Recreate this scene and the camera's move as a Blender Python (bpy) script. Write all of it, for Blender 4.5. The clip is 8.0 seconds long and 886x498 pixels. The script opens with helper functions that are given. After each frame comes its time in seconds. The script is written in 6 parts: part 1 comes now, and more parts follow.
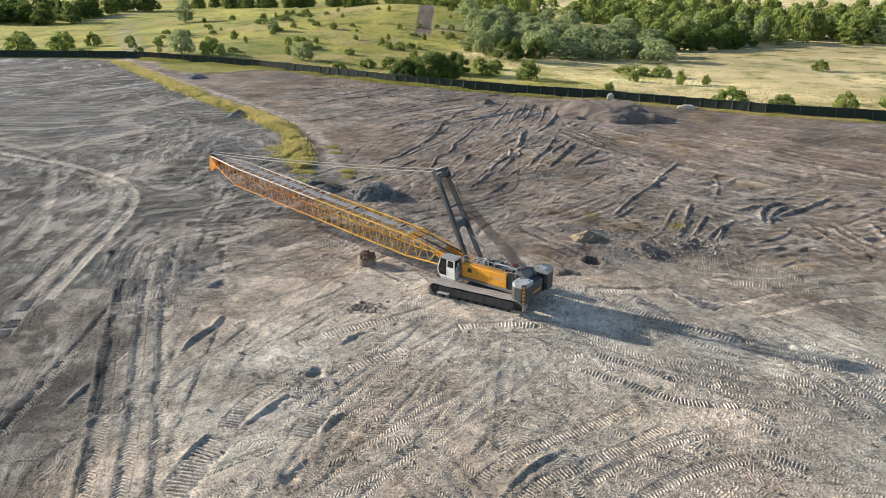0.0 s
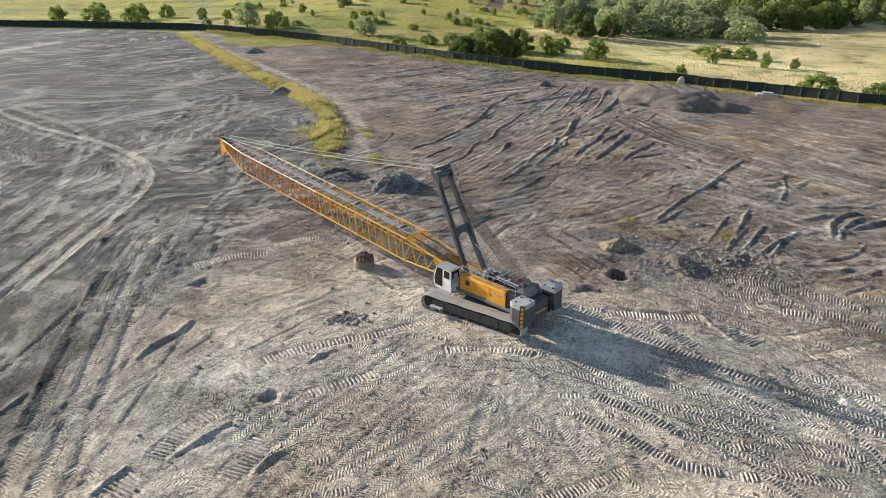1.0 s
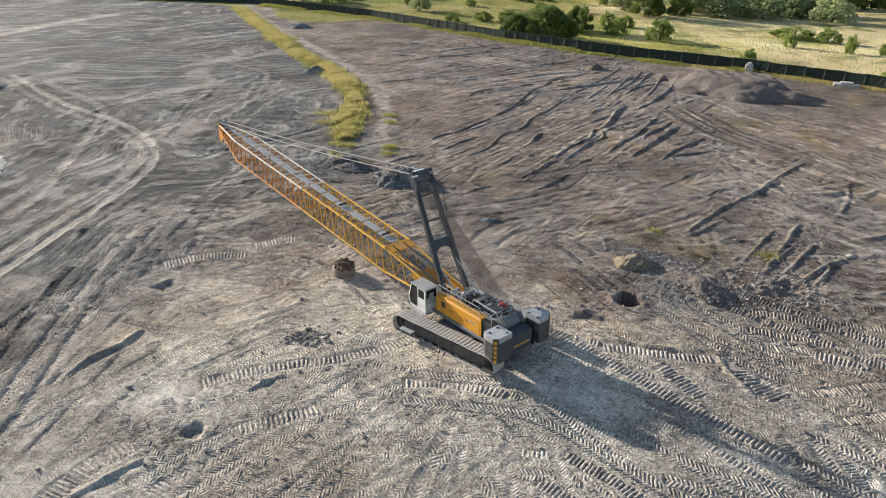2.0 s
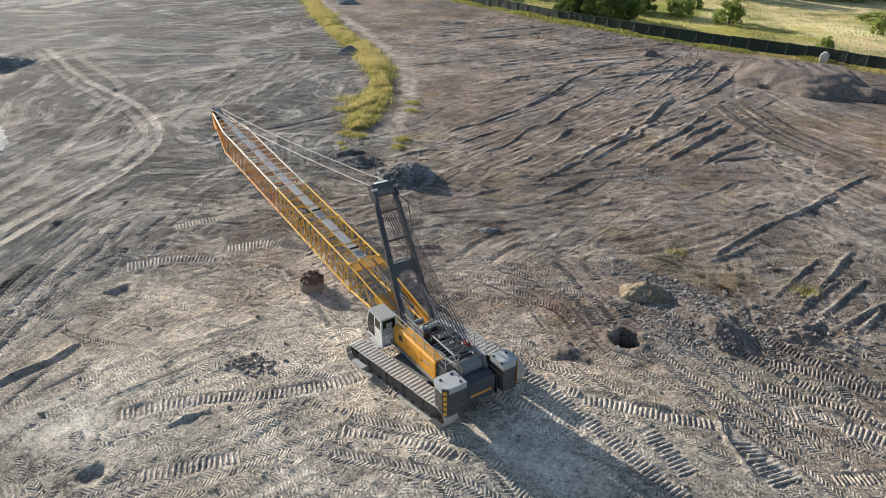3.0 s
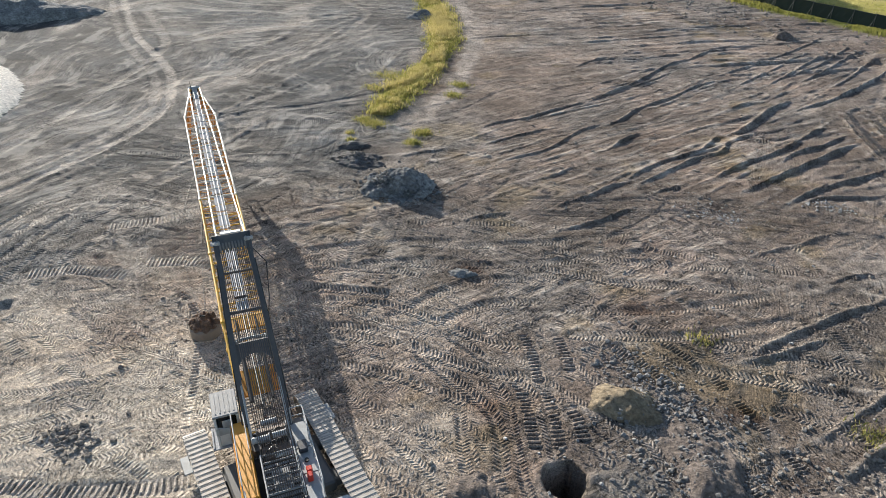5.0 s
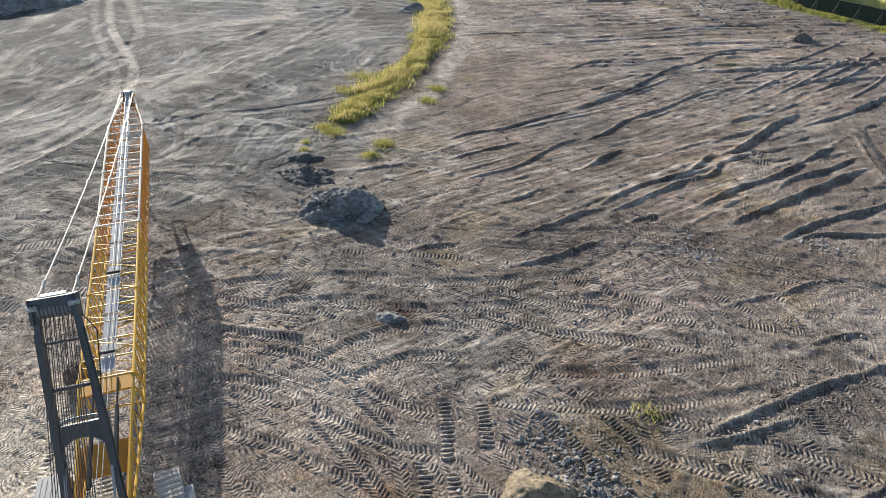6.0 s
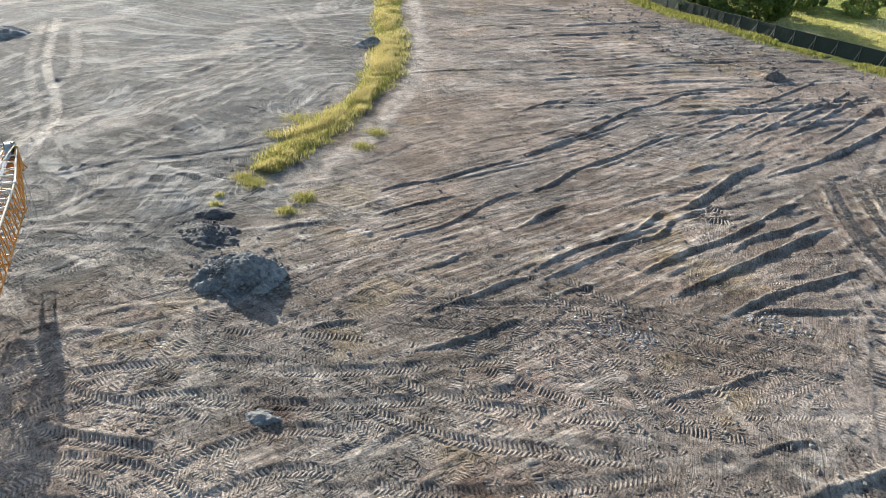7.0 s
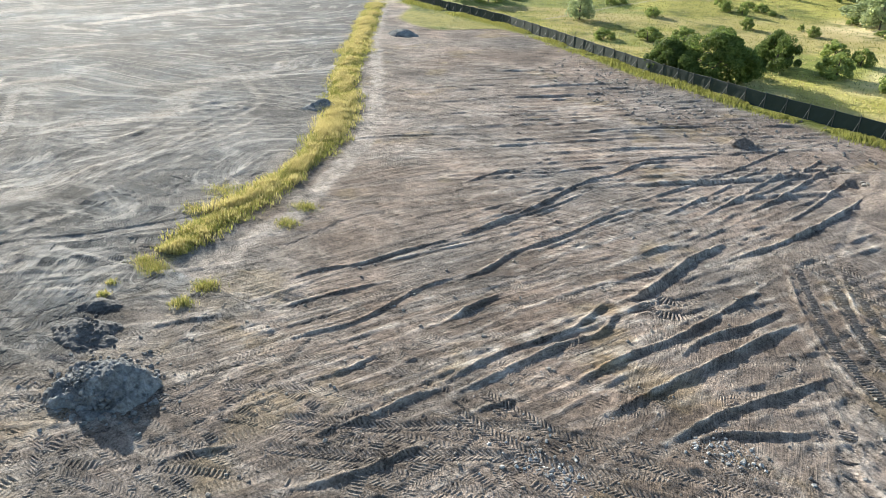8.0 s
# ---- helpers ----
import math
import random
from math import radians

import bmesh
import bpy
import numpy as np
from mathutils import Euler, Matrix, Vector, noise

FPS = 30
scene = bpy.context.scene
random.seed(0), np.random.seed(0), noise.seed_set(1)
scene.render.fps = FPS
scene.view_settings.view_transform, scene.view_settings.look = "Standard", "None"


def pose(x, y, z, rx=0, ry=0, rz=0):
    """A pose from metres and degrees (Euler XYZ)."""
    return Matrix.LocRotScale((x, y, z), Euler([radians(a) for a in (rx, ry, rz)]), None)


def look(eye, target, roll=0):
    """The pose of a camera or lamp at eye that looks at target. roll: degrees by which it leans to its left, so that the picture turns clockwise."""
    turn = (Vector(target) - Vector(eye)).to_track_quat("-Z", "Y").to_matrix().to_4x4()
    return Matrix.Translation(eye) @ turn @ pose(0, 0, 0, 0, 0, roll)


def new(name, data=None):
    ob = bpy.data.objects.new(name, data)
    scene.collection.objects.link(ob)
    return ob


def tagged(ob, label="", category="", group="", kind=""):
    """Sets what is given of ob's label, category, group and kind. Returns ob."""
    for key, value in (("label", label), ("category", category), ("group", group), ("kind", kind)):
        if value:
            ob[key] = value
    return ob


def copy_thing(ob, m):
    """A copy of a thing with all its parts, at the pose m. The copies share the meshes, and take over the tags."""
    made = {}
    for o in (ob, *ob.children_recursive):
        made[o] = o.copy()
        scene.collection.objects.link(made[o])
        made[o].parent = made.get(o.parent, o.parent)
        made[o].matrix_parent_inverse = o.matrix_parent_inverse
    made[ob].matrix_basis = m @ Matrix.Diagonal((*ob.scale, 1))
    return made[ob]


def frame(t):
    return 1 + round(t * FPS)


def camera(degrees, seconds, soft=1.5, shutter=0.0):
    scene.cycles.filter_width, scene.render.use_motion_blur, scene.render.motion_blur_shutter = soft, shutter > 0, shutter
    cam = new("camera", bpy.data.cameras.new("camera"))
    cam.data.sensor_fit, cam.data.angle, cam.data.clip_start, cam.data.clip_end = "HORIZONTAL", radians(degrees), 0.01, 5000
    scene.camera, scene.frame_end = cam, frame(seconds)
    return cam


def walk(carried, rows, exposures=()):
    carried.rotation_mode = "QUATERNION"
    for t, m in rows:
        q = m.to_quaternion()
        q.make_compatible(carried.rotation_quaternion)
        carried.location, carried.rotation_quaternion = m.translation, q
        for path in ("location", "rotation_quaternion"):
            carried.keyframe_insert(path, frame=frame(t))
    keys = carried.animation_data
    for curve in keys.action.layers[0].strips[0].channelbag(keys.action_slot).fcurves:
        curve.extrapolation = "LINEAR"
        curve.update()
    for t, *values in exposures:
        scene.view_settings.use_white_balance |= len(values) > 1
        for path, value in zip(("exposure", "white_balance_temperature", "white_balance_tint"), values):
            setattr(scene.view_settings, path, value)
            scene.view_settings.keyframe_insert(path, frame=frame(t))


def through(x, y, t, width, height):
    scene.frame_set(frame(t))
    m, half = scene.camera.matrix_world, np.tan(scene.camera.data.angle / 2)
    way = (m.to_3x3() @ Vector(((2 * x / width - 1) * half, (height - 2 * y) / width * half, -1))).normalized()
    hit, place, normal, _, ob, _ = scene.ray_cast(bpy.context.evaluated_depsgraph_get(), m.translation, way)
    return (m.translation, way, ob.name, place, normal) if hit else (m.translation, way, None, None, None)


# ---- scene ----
cam = camera(65.5, 8.0, soft=0.7)
PATH = [
    (0, (-0.16, 0.183, 23.271), (-0.156, 2.041, 22.533), 0.05),
    (0.5, (2.703, 3.497, 23.185), (2.598, 5.34, 22.415), 0.05),
    (1, (5.451, 7.033, 23.124), (5.234, 8.852, 22.322), 0.05),
    (2.5, (12.391, 18.056, 23.02), (11.897, 19.774, 22.125), -0.05),
    (3, (14.261, 21.915, 23.019), (13.677, 23.589, 22.093), -0.05),
    (3.5, (15.929, 25.826, 22.935), (15.25, 27.448, 21.98), -0.1),
    (4, (17.338, 29.89, 22.798), (16.57, 31.454, 21.816), -0.2),
    (5.5, (20.294, 42.026, 22.402), (19.338, 43.43, 21.346), -0.3),
    (6, (20.919, 45.902, 22.396), (19.948, 47.286, 21.328), -0.2),
    (6.5, (21.469, 49.854, 22.39), (20.49, 51.239, 21.331), -0.1),
    (7, (21.99, 53.83, 22.352), (20.999, 55.24, 21.336), -0.05),
    (7.5, (22.418, 57.775, 22.297), (21.415, 59.215, 21.338), 0.1),
    (8, (22.483, 61.751, 22.253), (21.464, 63.221, 21.358), 0.2),
]
walk(cam, [(t, look(eye, target, roll)) for t, eye, target, roll in PATH],
     exposures=[(0, 0.58, 6500, 10), (2.5, 0.53, 6480, 10), (4, 0.55, 6400, 9), (5.5, 0.60, 6320, 10), (6.5, 0.84, 6270, 10), (7.2, 0.98, 6230, 7), (8, 1.07, 6200, 6)])

# ---- light: a low hazy sun from the west-north-west ----
SUN_AZ, SUN_EL = 155.0, 18.0  # degrees: direction towards the sun, counted from +x; height
sun_dir = Vector((math.cos(radians(SUN_AZ)) * math.cos(radians(SUN_EL)), math.sin(radians(SUN_AZ)) * math.cos(radians(SUN_EL)), math.sin(radians(SUN_EL))))
sun = new("sun", bpy.data.lights.new("sun", "SUN"))
sun.data.energy, sun.data.angle, sun.data.color = 5.7, radians(0.6), (1.0, 0.92, 0.80)
sun.matrix_world = look((0, 0, 60), Vector((0, 0, 60)) - sun_dir)
world = bpy.data.worlds.new("sky")
scene.world = world
world.use_nodes = True
sky = world.node_tree.nodes.new("ShaderNodeTexSky")
sky.sky_type, sky.sun_disc = "NISHITA", False
sky.sun_elevation, sky.sun_rotation = radians(SUN_EL), radians(90 - SUN_AZ)
sky.dust_density = 1.0
world.node_tree.links.new(sky.outputs[0], world.node_tree.nodes["Background"].inputs[0])
world.node_tree.nodes["Background"].inputs[1].default_value = 0.118

# ---- materials ----
def nodes_of(name):
    m = bpy.data.materials.new(name)
    m.use_nodes = True
    return m, m.node_tree.nodes, m.node_tree.links


def noise_node(nd, lk, scale, detail=4.0, rough=0.55, vec=None):
    n = nd.new("ShaderNodeTexNoise")
    n.inputs["Scale"].default_value, n.inputs["Detail"].default_value, n.inputs["Roughness"].default_value = scale, detail, rough
    if vec:
        lk.new(vec, n.inputs["Vector"])
    return n


def maths(nd, lk, op, a, b=None, c=None, clamp=False):
    n = nd.new("ShaderNodeMath")
    n.operation, n.use_clamp = op, clamp
    for i, v in enumerate((a, b, c)):
        if v is None:
            continue
        if isinstance(v, (int, float)):
            n.inputs[i].default_value = v
        else:
            lk.new(v, n.inputs[i])
    return n.outputs[0]


def mix_col(nd, lk, fac, a, b, blend="MIX"):
    n = nd.new("ShaderNodeMix")
    n.data_type, n.blend_type = "RGBA", blend
    for sock, v in ((n.inputs[0], fac), (n.inputs[6], a), (n.inputs[7], b)):
        if isinstance(v, (int, float)):
            sock.default_value = v
        elif isinstance(v, tuple):
            sock.default_value = (*v[:3], 1)
        else:
            lk.new(v, sock)
    return n.outputs[2]


def ramp(nd, lk, fac, lo, hi):
    n = nd.new("ShaderNodeMapRange")
    n.inputs[1].default_value, n.inputs[2].default_value = lo, hi
    lk.new(fac, n.inputs[0])
    return n.outputs[0]


def bump(nd, lk, height, strength, dist, under=None):
    n = nd.new("ShaderNodeBump")
    n.inputs["Strength"].default_value, n.inputs["Distance"].default_value = strength, dist
    lk.new(height, n.inputs["Height"])
    if under:
        lk.new(under, n.inputs["Normal"])
    return n.outputs[0]


def surface(name, col, rough=0.6, metal=0.0, dirt=(0.2, 0.18, 0.15), amount=0.35, scale=3.0, grain=40.0, relief=0.004):
    """A worn surface: its colour, patches of dirt in a second one, fine grain in tone and relief."""
    m, nd, lk = nodes_of(name)
    bsdf = nd["Principled BSDF"]
    pos = nd.new("ShaderNodeTexCoord").outputs["Object"]
    a = noise_node(nd, lk, scale, 5, 0.6, pos)
    b = noise_node(nd, lk, grain, 3, 0.6, pos)
    rnd = nd.new("ShaderNodeObjectInfo").outputs["Random"]
    dirty = mix_col(nd, lk, maths(nd, lk, "MULTIPLY", ramp(nd, lk, a.outputs[0], 0.45, 0.75), amount), col, dirt)
    tone = maths(nd, lk, "ADD", maths(nd, lk, "MULTIPLY", b.outputs[0], 0.3), maths(nd, lk, "MULTIPLY_ADD", rnd, 0.12, 0.79))
    shade = nd.new("ShaderNodeVectorMath")
    shade.operation = "SCALE"
    lk.new(dirty, shade.inputs[0])
    lk.new(tone, shade.inputs["Scale"])
    lk.new(shade.outputs[0], bsdf.inputs["Base Color"])
    lk.new(maths(nd, lk, "MULTIPLY_ADD", a.outputs[0], 0.3, rough - 0.12), bsdf.inputs["Roughness"])
    bsdf.inputs["Metallic"].default_value = metal
    lk.new(bump(nd, lk, b.outputs[0], 0.5, relief), bsdf.inputs["Normal"])
    return m


def leaf_material(name, dark, light, through=0.5):
    m, nd, lk = nodes_of(name)
    bsdf = nd["Principled BSDF"]
    rnd = nd.new("ShaderNodeNewGeometry").outputs["Random Per Island"]
    tree = nd.new("ShaderNodeObjectInfo").outputs["Random"]
    f = maths(nd, lk, "ADD", maths(nd, lk, "MULTIPLY", rnd, 0.6), maths(nd, lk, "MULTIPLY", tree, 0.4))
    col = mix_col(nd, lk, f, dark, light)
    lk.new(col, bsdf.inputs["Base Color"])
    bsdf.inputs["Roughness"].default_value = 0.65
    bsdf.inputs["Specular IOR Level"].default_value = 0.25
    tr = nd.new("ShaderNodeBsdfTranslucent")
    lk.new(col, tr.inputs[0])
    mx = nd.new("ShaderNodeMixShader")
    mx.inputs[0].default_value = through
    lk.new(bsdf.outputs[0], mx.inputs[1])
    lk.new(tr.outputs[0], mx.inputs[2])
    lk.new(mx.outputs[0], nd["Material Output"].inputs[0])
    return m


def ground_material():
    """Soil and meadow in one sheet: colour from the 'tint' layer, stones and clods, and lug marks that follow the 'tread' layer."""
    m, nd, lk = nodes_of("churned_soil_and_meadow")
    bsdf = nd["Principled BSDF"]
    pos = nd.new("ShaderNodeNewGeometry").outputs["Position"]
    tint = nd.new("ShaderNodeAttribute")
    tint.attribute_name = "tint"
    tread = nd.new("ShaderNodeAttribute")
    tread.attribute_name = "tread"
    grass = tint.outputs["Alpha"]
    soil = maths(nd, lk, "SUBTRACT", 1.0, grass)
    sep = nd.new("ShaderNodeSeparateXYZ")
    lk.new(tread.outputs["Vector"], sep.inputs[0])
    along, across, mask = sep.outputs
    kink = tread.outputs["Alpha"]
    phase = maths(nd, lk, "ADD", along, maths(nd, lk, "MULTIPLY", maths(nd, lk, "ABSOLUTE", across), kink))
    lug = maths(nd, lk, "PINGPONG", phase, 0.5)
    lug = ramp(nd, lk, lug, 0.12, 0.34)
    big = noise_node(nd, lk, 0.22, 5, 0.6, pos)
    mid = noise_node(nd, lk, 1.1, 6, 0.65, pos)
    fine = noise_node(nd, lk, 5.0, 8, 0.78, pos)
    grit = noise_node(nd, lk, 17.0, 4, 0.75, pos)
    wear = maths(nd, lk, "MULTIPLY", mask, ramp(nd, lk, mid.outputs[0], 0.43, 0.54), clamp=True)
    # stones
    vor = nd.new("ShaderNodeTexVoronoi")
    vor.inputs["Scale"].default_value = 3.4
    lk.new(pos, vor.inputs["Vector"])
    stone = maths(nd, lk, "MULTIPLY", maths(nd, lk, "LESS_THAN", vor.outputs["Distance"], 0.2), maths(nd, lk, "GREATER_THAN", mid.outputs[0], 0.62))
    # scratches along the grain of the scraped soil
    grain = nd.new("ShaderNodeAttribute")
    grain.attribute_name = "grain"
    gs = nd.new("ShaderNodeSeparateXYZ")
    lk.new(grain.outputs["Vector"], gs.inputs[0])
    gv = nd.new("ShaderNodeCombineXYZ")
    lk.new(maths(nd, lk, "MULTIPLY", gs.outputs[0], 2.2), gv.inputs[0])
    lk.new(maths(nd, lk, "MULTIPLY", gs.outputs[1], 0.2), gv.inputs[1])
    scratch = noise_node(nd, lk, 1.0, 5, 0.62, gv.outputs[0])
    gv2 = nd.new("ShaderNodeCombineXYZ")
    lk.new(maths(nd, lk, "MULTIPLY", gs.outputs[0], 0.42), gv2.inputs[0])
    lk.new(maths(nd, lk, "MULTIPLY", gs.outputs[1], 0.15), gv2.inputs[1])
    band = noise_node(nd, lk, 1.0, 6, 0.7, gv2.outputs[0])
    gv3 = nd.new("ShaderNodeCombineXYZ")
    lk.new(maths(nd, lk, "MULTIPLY", gs.outputs[0], 6.5), gv3.inputs[0])
    lk.new(maths(nd, lk, "MULTIPLY", gs.outputs[1], 0.28), gv3.inputs[1])
    thread = noise_node(nd, lk, 1.0, 3, 0.55, gv3.outputs[0])
    # tone
    tone = None
    for src, lo, hi, amount in ((big, 0.38, 0.62, 0.32), (mid, 0.38, 0.62, 0.42), (fine, 0.40, 0.60, 0.62), (grit, 0.39, 0.61, 0.66)):
        term = maths(nd, lk, "MULTIPLY", ramp(nd, lk, src.outputs[0], lo, hi), amount)
        tone = maths(nd, lk, "ADD", tone, term) if tone else term
    tone = maths(nd, lk, "ADD", tone, -0.13)
    tone = maths(nd, lk, "ADD", tone, maths(nd, lk, "MULTIPLY", maths(nd, lk, "MULTIPLY", maths(nd, lk, "SUBTRACT", lug, 0.55), wear), 0.75))
    tone = maths(nd, lk, "ADD", tone, maths(nd, lk, "MULTIPLY", maths(nd, lk, "MULTIPLY", maths(nd, lk, "SUBTRACT", ramp(nd, lk, scratch.outputs[0], 0.33, 0.67), 0.5), gs.outputs[2]), 0.75))
    tone = maths(nd, lk, "ADD", tone, maths(nd, lk, "MULTIPLY", maths(nd, lk, "MULTIPLY", maths(nd, lk, "SUBTRACT", ramp(nd, lk, thread.outputs[0], 0.34, 0.66), 0.5), gs.outputs[2]), 0.4))
    col = nd.new("ShaderNodeVectorMath")
    col.operation = "SCALE"
    lk.new(tint.outputs["Color"], col.inputs[0])
    lk.new(tone, col.inputs["Scale"])
    out = mix_col(nd, lk, maths(nd, lk, "MULTIPLY", maths(nd, lk, "MULTIPLY", stone, soil), 0.6), col.outputs[0], (0.42, 0.40, 0.37))
    out = mix_col(nd, lk, maths(nd, lk, "MULTIPLY", ramp(nd, lk, band.outputs[0], 0.53, 0.61), maths(nd, lk, "MULTIPLY", grain.outputs["Alpha"], 0.55)), out, (0.47, 0.44, 0.395))
    # meadow: straw, green and dark tussocks
    gn = noise_node(nd, lk, 0.09, 6, 0.7, pos)
    gf = noise_node(nd, lk, 0.55, 6, 0.8, pos)
    g1 = mix_col(nd, lk, ramp(nd, lk, gn.outputs[0], 0.50, 0.68), tint.outputs["Color"], (0.09, 0.12, 0.022))
    hue = nd.new("ShaderNodeSeparateColor")
    lk.new(tint.outputs["Color"], hue.inputs[0])
    dryness = maths(nd, lk, "MULTIPLY_ADD", ramp(nd, lk, hue.outputs[2], 0.10, 0.24), -0.6, 0.75)
    g2 = mix_col(nd, lk, maths(nd, lk, "MULTIPLY", ramp(nd, lk, gf.outputs[0], 0.50, 0.70), dryness), g1, (0.055, 0.075, 0.018))
    out = mix_col(nd, lk, grass, out, g2)
    lk.new(out, bsdf.inputs["Base Color"])
    bsdf.inputs["Roughness"].default_value = 0.93
    bsdf.inputs["Specular IOR Level"].default_value = 0.2
    # relief, in metres
    h = None
    for src, amount in ((mid.outputs[0], 0.17), (fine.outputs[0], 0.13), (grit.outputs[0], 0.05), (stone, 0.05), (maths(nd, lk, "MULTIPLY", lug, wear), 0.07), (maths(nd, lk, "MULTIPLY", scratch.outputs[0], gs.outputs[2]), 0.24), (maths(nd, lk, "MULTIPLY", thread.outputs[0], gs.outputs[2]), 0.10), (maths(nd, lk, "MULTIPLY", gf.outputs[0], grass), 0.8)):
        term = maths(nd, lk, "MULTIPLY", src, amount)
        h = maths(nd, lk, "ADD", h, term) if h else term
    lk.new(bump(nd, lk, h, 1.0, 1.0), bsdf.inputs["Normal"])
    return m


def spoil_material(name, col, pale):
    m, nd, lk = nodes_of(name)
    bsdf = nd["Principled BSDF"]
    pos = nd.new("ShaderNodeNewGeometry").outputs["Position"]
    a = noise_node(nd, lk, 0.8, 5, 0.65, pos)
    b = noise_node(nd, lk, 4.5, 6, 0.7, pos)
    c = mix_col(nd, lk, ramp(nd, lk, a.outputs[0], 0.42, 0.62), col, pale)
    sc = nd.new("ShaderNodeVectorMath")
    sc.operation = "SCALE"
    lk.new(c, sc.inputs[0])
    lk.new(maths(nd, lk, "MULTIPLY_ADD", ramp(nd, lk, b.outputs[0], 0.36, 0.64), 0.9, 0.55), sc.inputs["Scale"])
    lk.new(sc.outputs[0], bsdf.inputs["Base Color"])
    bsdf.inputs["Roughness"].default_value = 0.95
    lk.new(bump(nd, lk, b.outputs[0], 1.0, 0.16), bsdf.inputs["Normal"])
    return m


def glass_material():
    m, nd, lk = nodes_of("tinted_cab_glass")
    b = nd["Principled BSDF"]
    b.inputs["Base Color"].default_value = (0.02, 0.024, 0.026, 1)
    b.inputs["Roughness"].default_value = 0.05
    b.inputs["Transmission Weight"].default_value = 0.35
    b.inputs["IOR"].default_value = 1.45
    return m


YELLOW = surface("yellow_boom_paint", (0.66, 0.37, 0.035), 0.45, dirt=(0.35, 0.2, 0.06), amount=0.4, scale=1.5)
ORANGE = surface("orange_yellow_panel_paint", (0.66, 0.30, 0.025), 0.42, dirt=(0.30, 0.18, 0.07), amount=0.35, scale=2.0)
ROOFGREY = surface("dusty_roof_grey", (0.26, 0.265, 0.27), 0.6, dirt=(0.3, 0.27, 0.23), amount=0.5)
RUSTY = surface("dark_rusty_drum_steel", (0.20, 0.165, 0.135), 0.7, dirt=(0.25, 0.21, 0.17), amount=0.6)
GREY = surface("light_grey_paint", (0.36, 0.38, 0.39), 0.5, dirt=(0.22, 0.2, 0.17), amount=0.5)
DARK = surface("dark_grey_paint", (0.045, 0.052, 0.065), 0.45, dirt=(0.14, 0.13, 0.11), amount=0.35)
FRAMEGREY = surface("dusty_dark_frame_paint", (0.06, 0.062, 0.065), 0.6, dirt=(0.15, 0.135, 0.115), amount=0.6)
MIDGREY = surface("dusty_mid_grey_paint", (0.14, 0.145, 0.15), 0.55, dirt=(0.22, 0.2, 0.17), amount=0.6)
BLACK = surface("greasy_black_steel", (0.022, 0.022, 0.023), 0.4, 0.3, dirt=(0.1, 0.09, 0.075), amount=0.4)
STEEL = surface("worn_bare_steel", (0.38, 0.36, 0.33), 0.42, 0.6, dirt=(0.3, 0.26, 0.21), amount=0.6, scale=2)
PAD = surface("dusty_track_pad_steel", (0.47, 0.44, 0.40), 0.65, 0.1, dirt=(0.33, 0.29, 0.24), amount=0.7, scale=2)
WHITE = surface("white_cab_paint", (0.72, 0.72, 0.70), 0.4, dirt=(0.4, 0.37, 0.32), amount=0.35)
GRATING = surface("galvanised_walkway_sheet", (0.36, 0.37, 0.39), 0.8, 0.0, dirt=(0.3, 0.28, 0.25), amount=0.4)
SLACK = surface("dusty_slack_rope", (0.2, 0.19, 0.18), 0.6, 0.2)
ROPE = surface("galvanised_wire_rope", (0.34, 0.34, 0.33), 0.4, 0.5, dirt=(0.3, 0.3, 0.28), amount=0.3)
OILY = surface("greased_wire_rope", (0.12, 0.092, 0.078), 0.5, 0.3)
RED = surface("red_fuel_can_plastic", (0.6, 0.05, 0.03), 0.4, amount=0.1)
HAZY = surface("orange_reflector_yellow", (0.70, 0.34, 0.03), 0.5, amount=0.2)
NET = surface("dark_green_debris_netting", (0.016, 0.030, 0.024), 0.8, dirt=(0.03, 0.04, 0.03), amount=0.5, scale=0.6, relief=0.02)
POST = surface("galvanised_fence_post", (0.09, 0.094, 0.092), 0.6, 0.2)
CONC = surface("pale_concrete", (0.5, 0.48, 0.44), 0.85, dirt=(0.25, 0.22, 0.18), amount=0.4)
BARK = surface("grey_brown_bark", (0.10, 0.08, 0.06), 0.9, relief=0.03)
GLASS = glass_material()
SOIL = ground_material()
SPOIL_DARK = spoil_material("dark_wet_spoil", (0.135, 0.138, 0.138), (0.25, 0.252, 0.245))
SPOIL_PALE = spoil_material("sandy_spoil", (0.20, 0.155, 0.10), (0.27, 0.22, 0.15))
SPOIL_BROWN = spoil_material("brown_spoil", (0.14, 0.115, 0.10), (0.2, 0.165, 0.14))
SAND = spoil_material("pale_sand", (0.60, 0.56, 0.50), (0.66, 0.63, 0.57))
STONE = spoil_material("grey_rubble_stone", (0.20, 0.19, 0.18), (0.29, 0.28, 0.265))
SPOIL_WET = spoil_material("wet_black_mud", (0.085, 0.082, 0.08), (0.135, 0.13, 0.125))
CHALK = spoil_material("pale_chalky_rubble", (0.34, 0.33, 0.315), (0.46, 0.45, 0.43))
CLOD = spoil_material("clod_soil", (0.22, 0.195, 0.17), (0.33, 0.30, 0.26))
LEAF_DARK = leaf_material("dark_hawthorn_leaves", (0.06, 0.095, 0.024), (0.20, 0.26, 0.065))
LEAF_MID = leaf_material("green_leaves", (0.15, 0.20, 0.05), (0.40, 0.46, 0.14))
LEAF_PALE = leaf_material("silvery_willow_leaves", (0.22, 0.27, 0.125), (0.45, 0.50, 0.26))
BLADE_GREEN = leaf_material("green_grass_blades", (0.15, 0.175, 0.04), (0.40, 0.38, 0.11), 0.5)
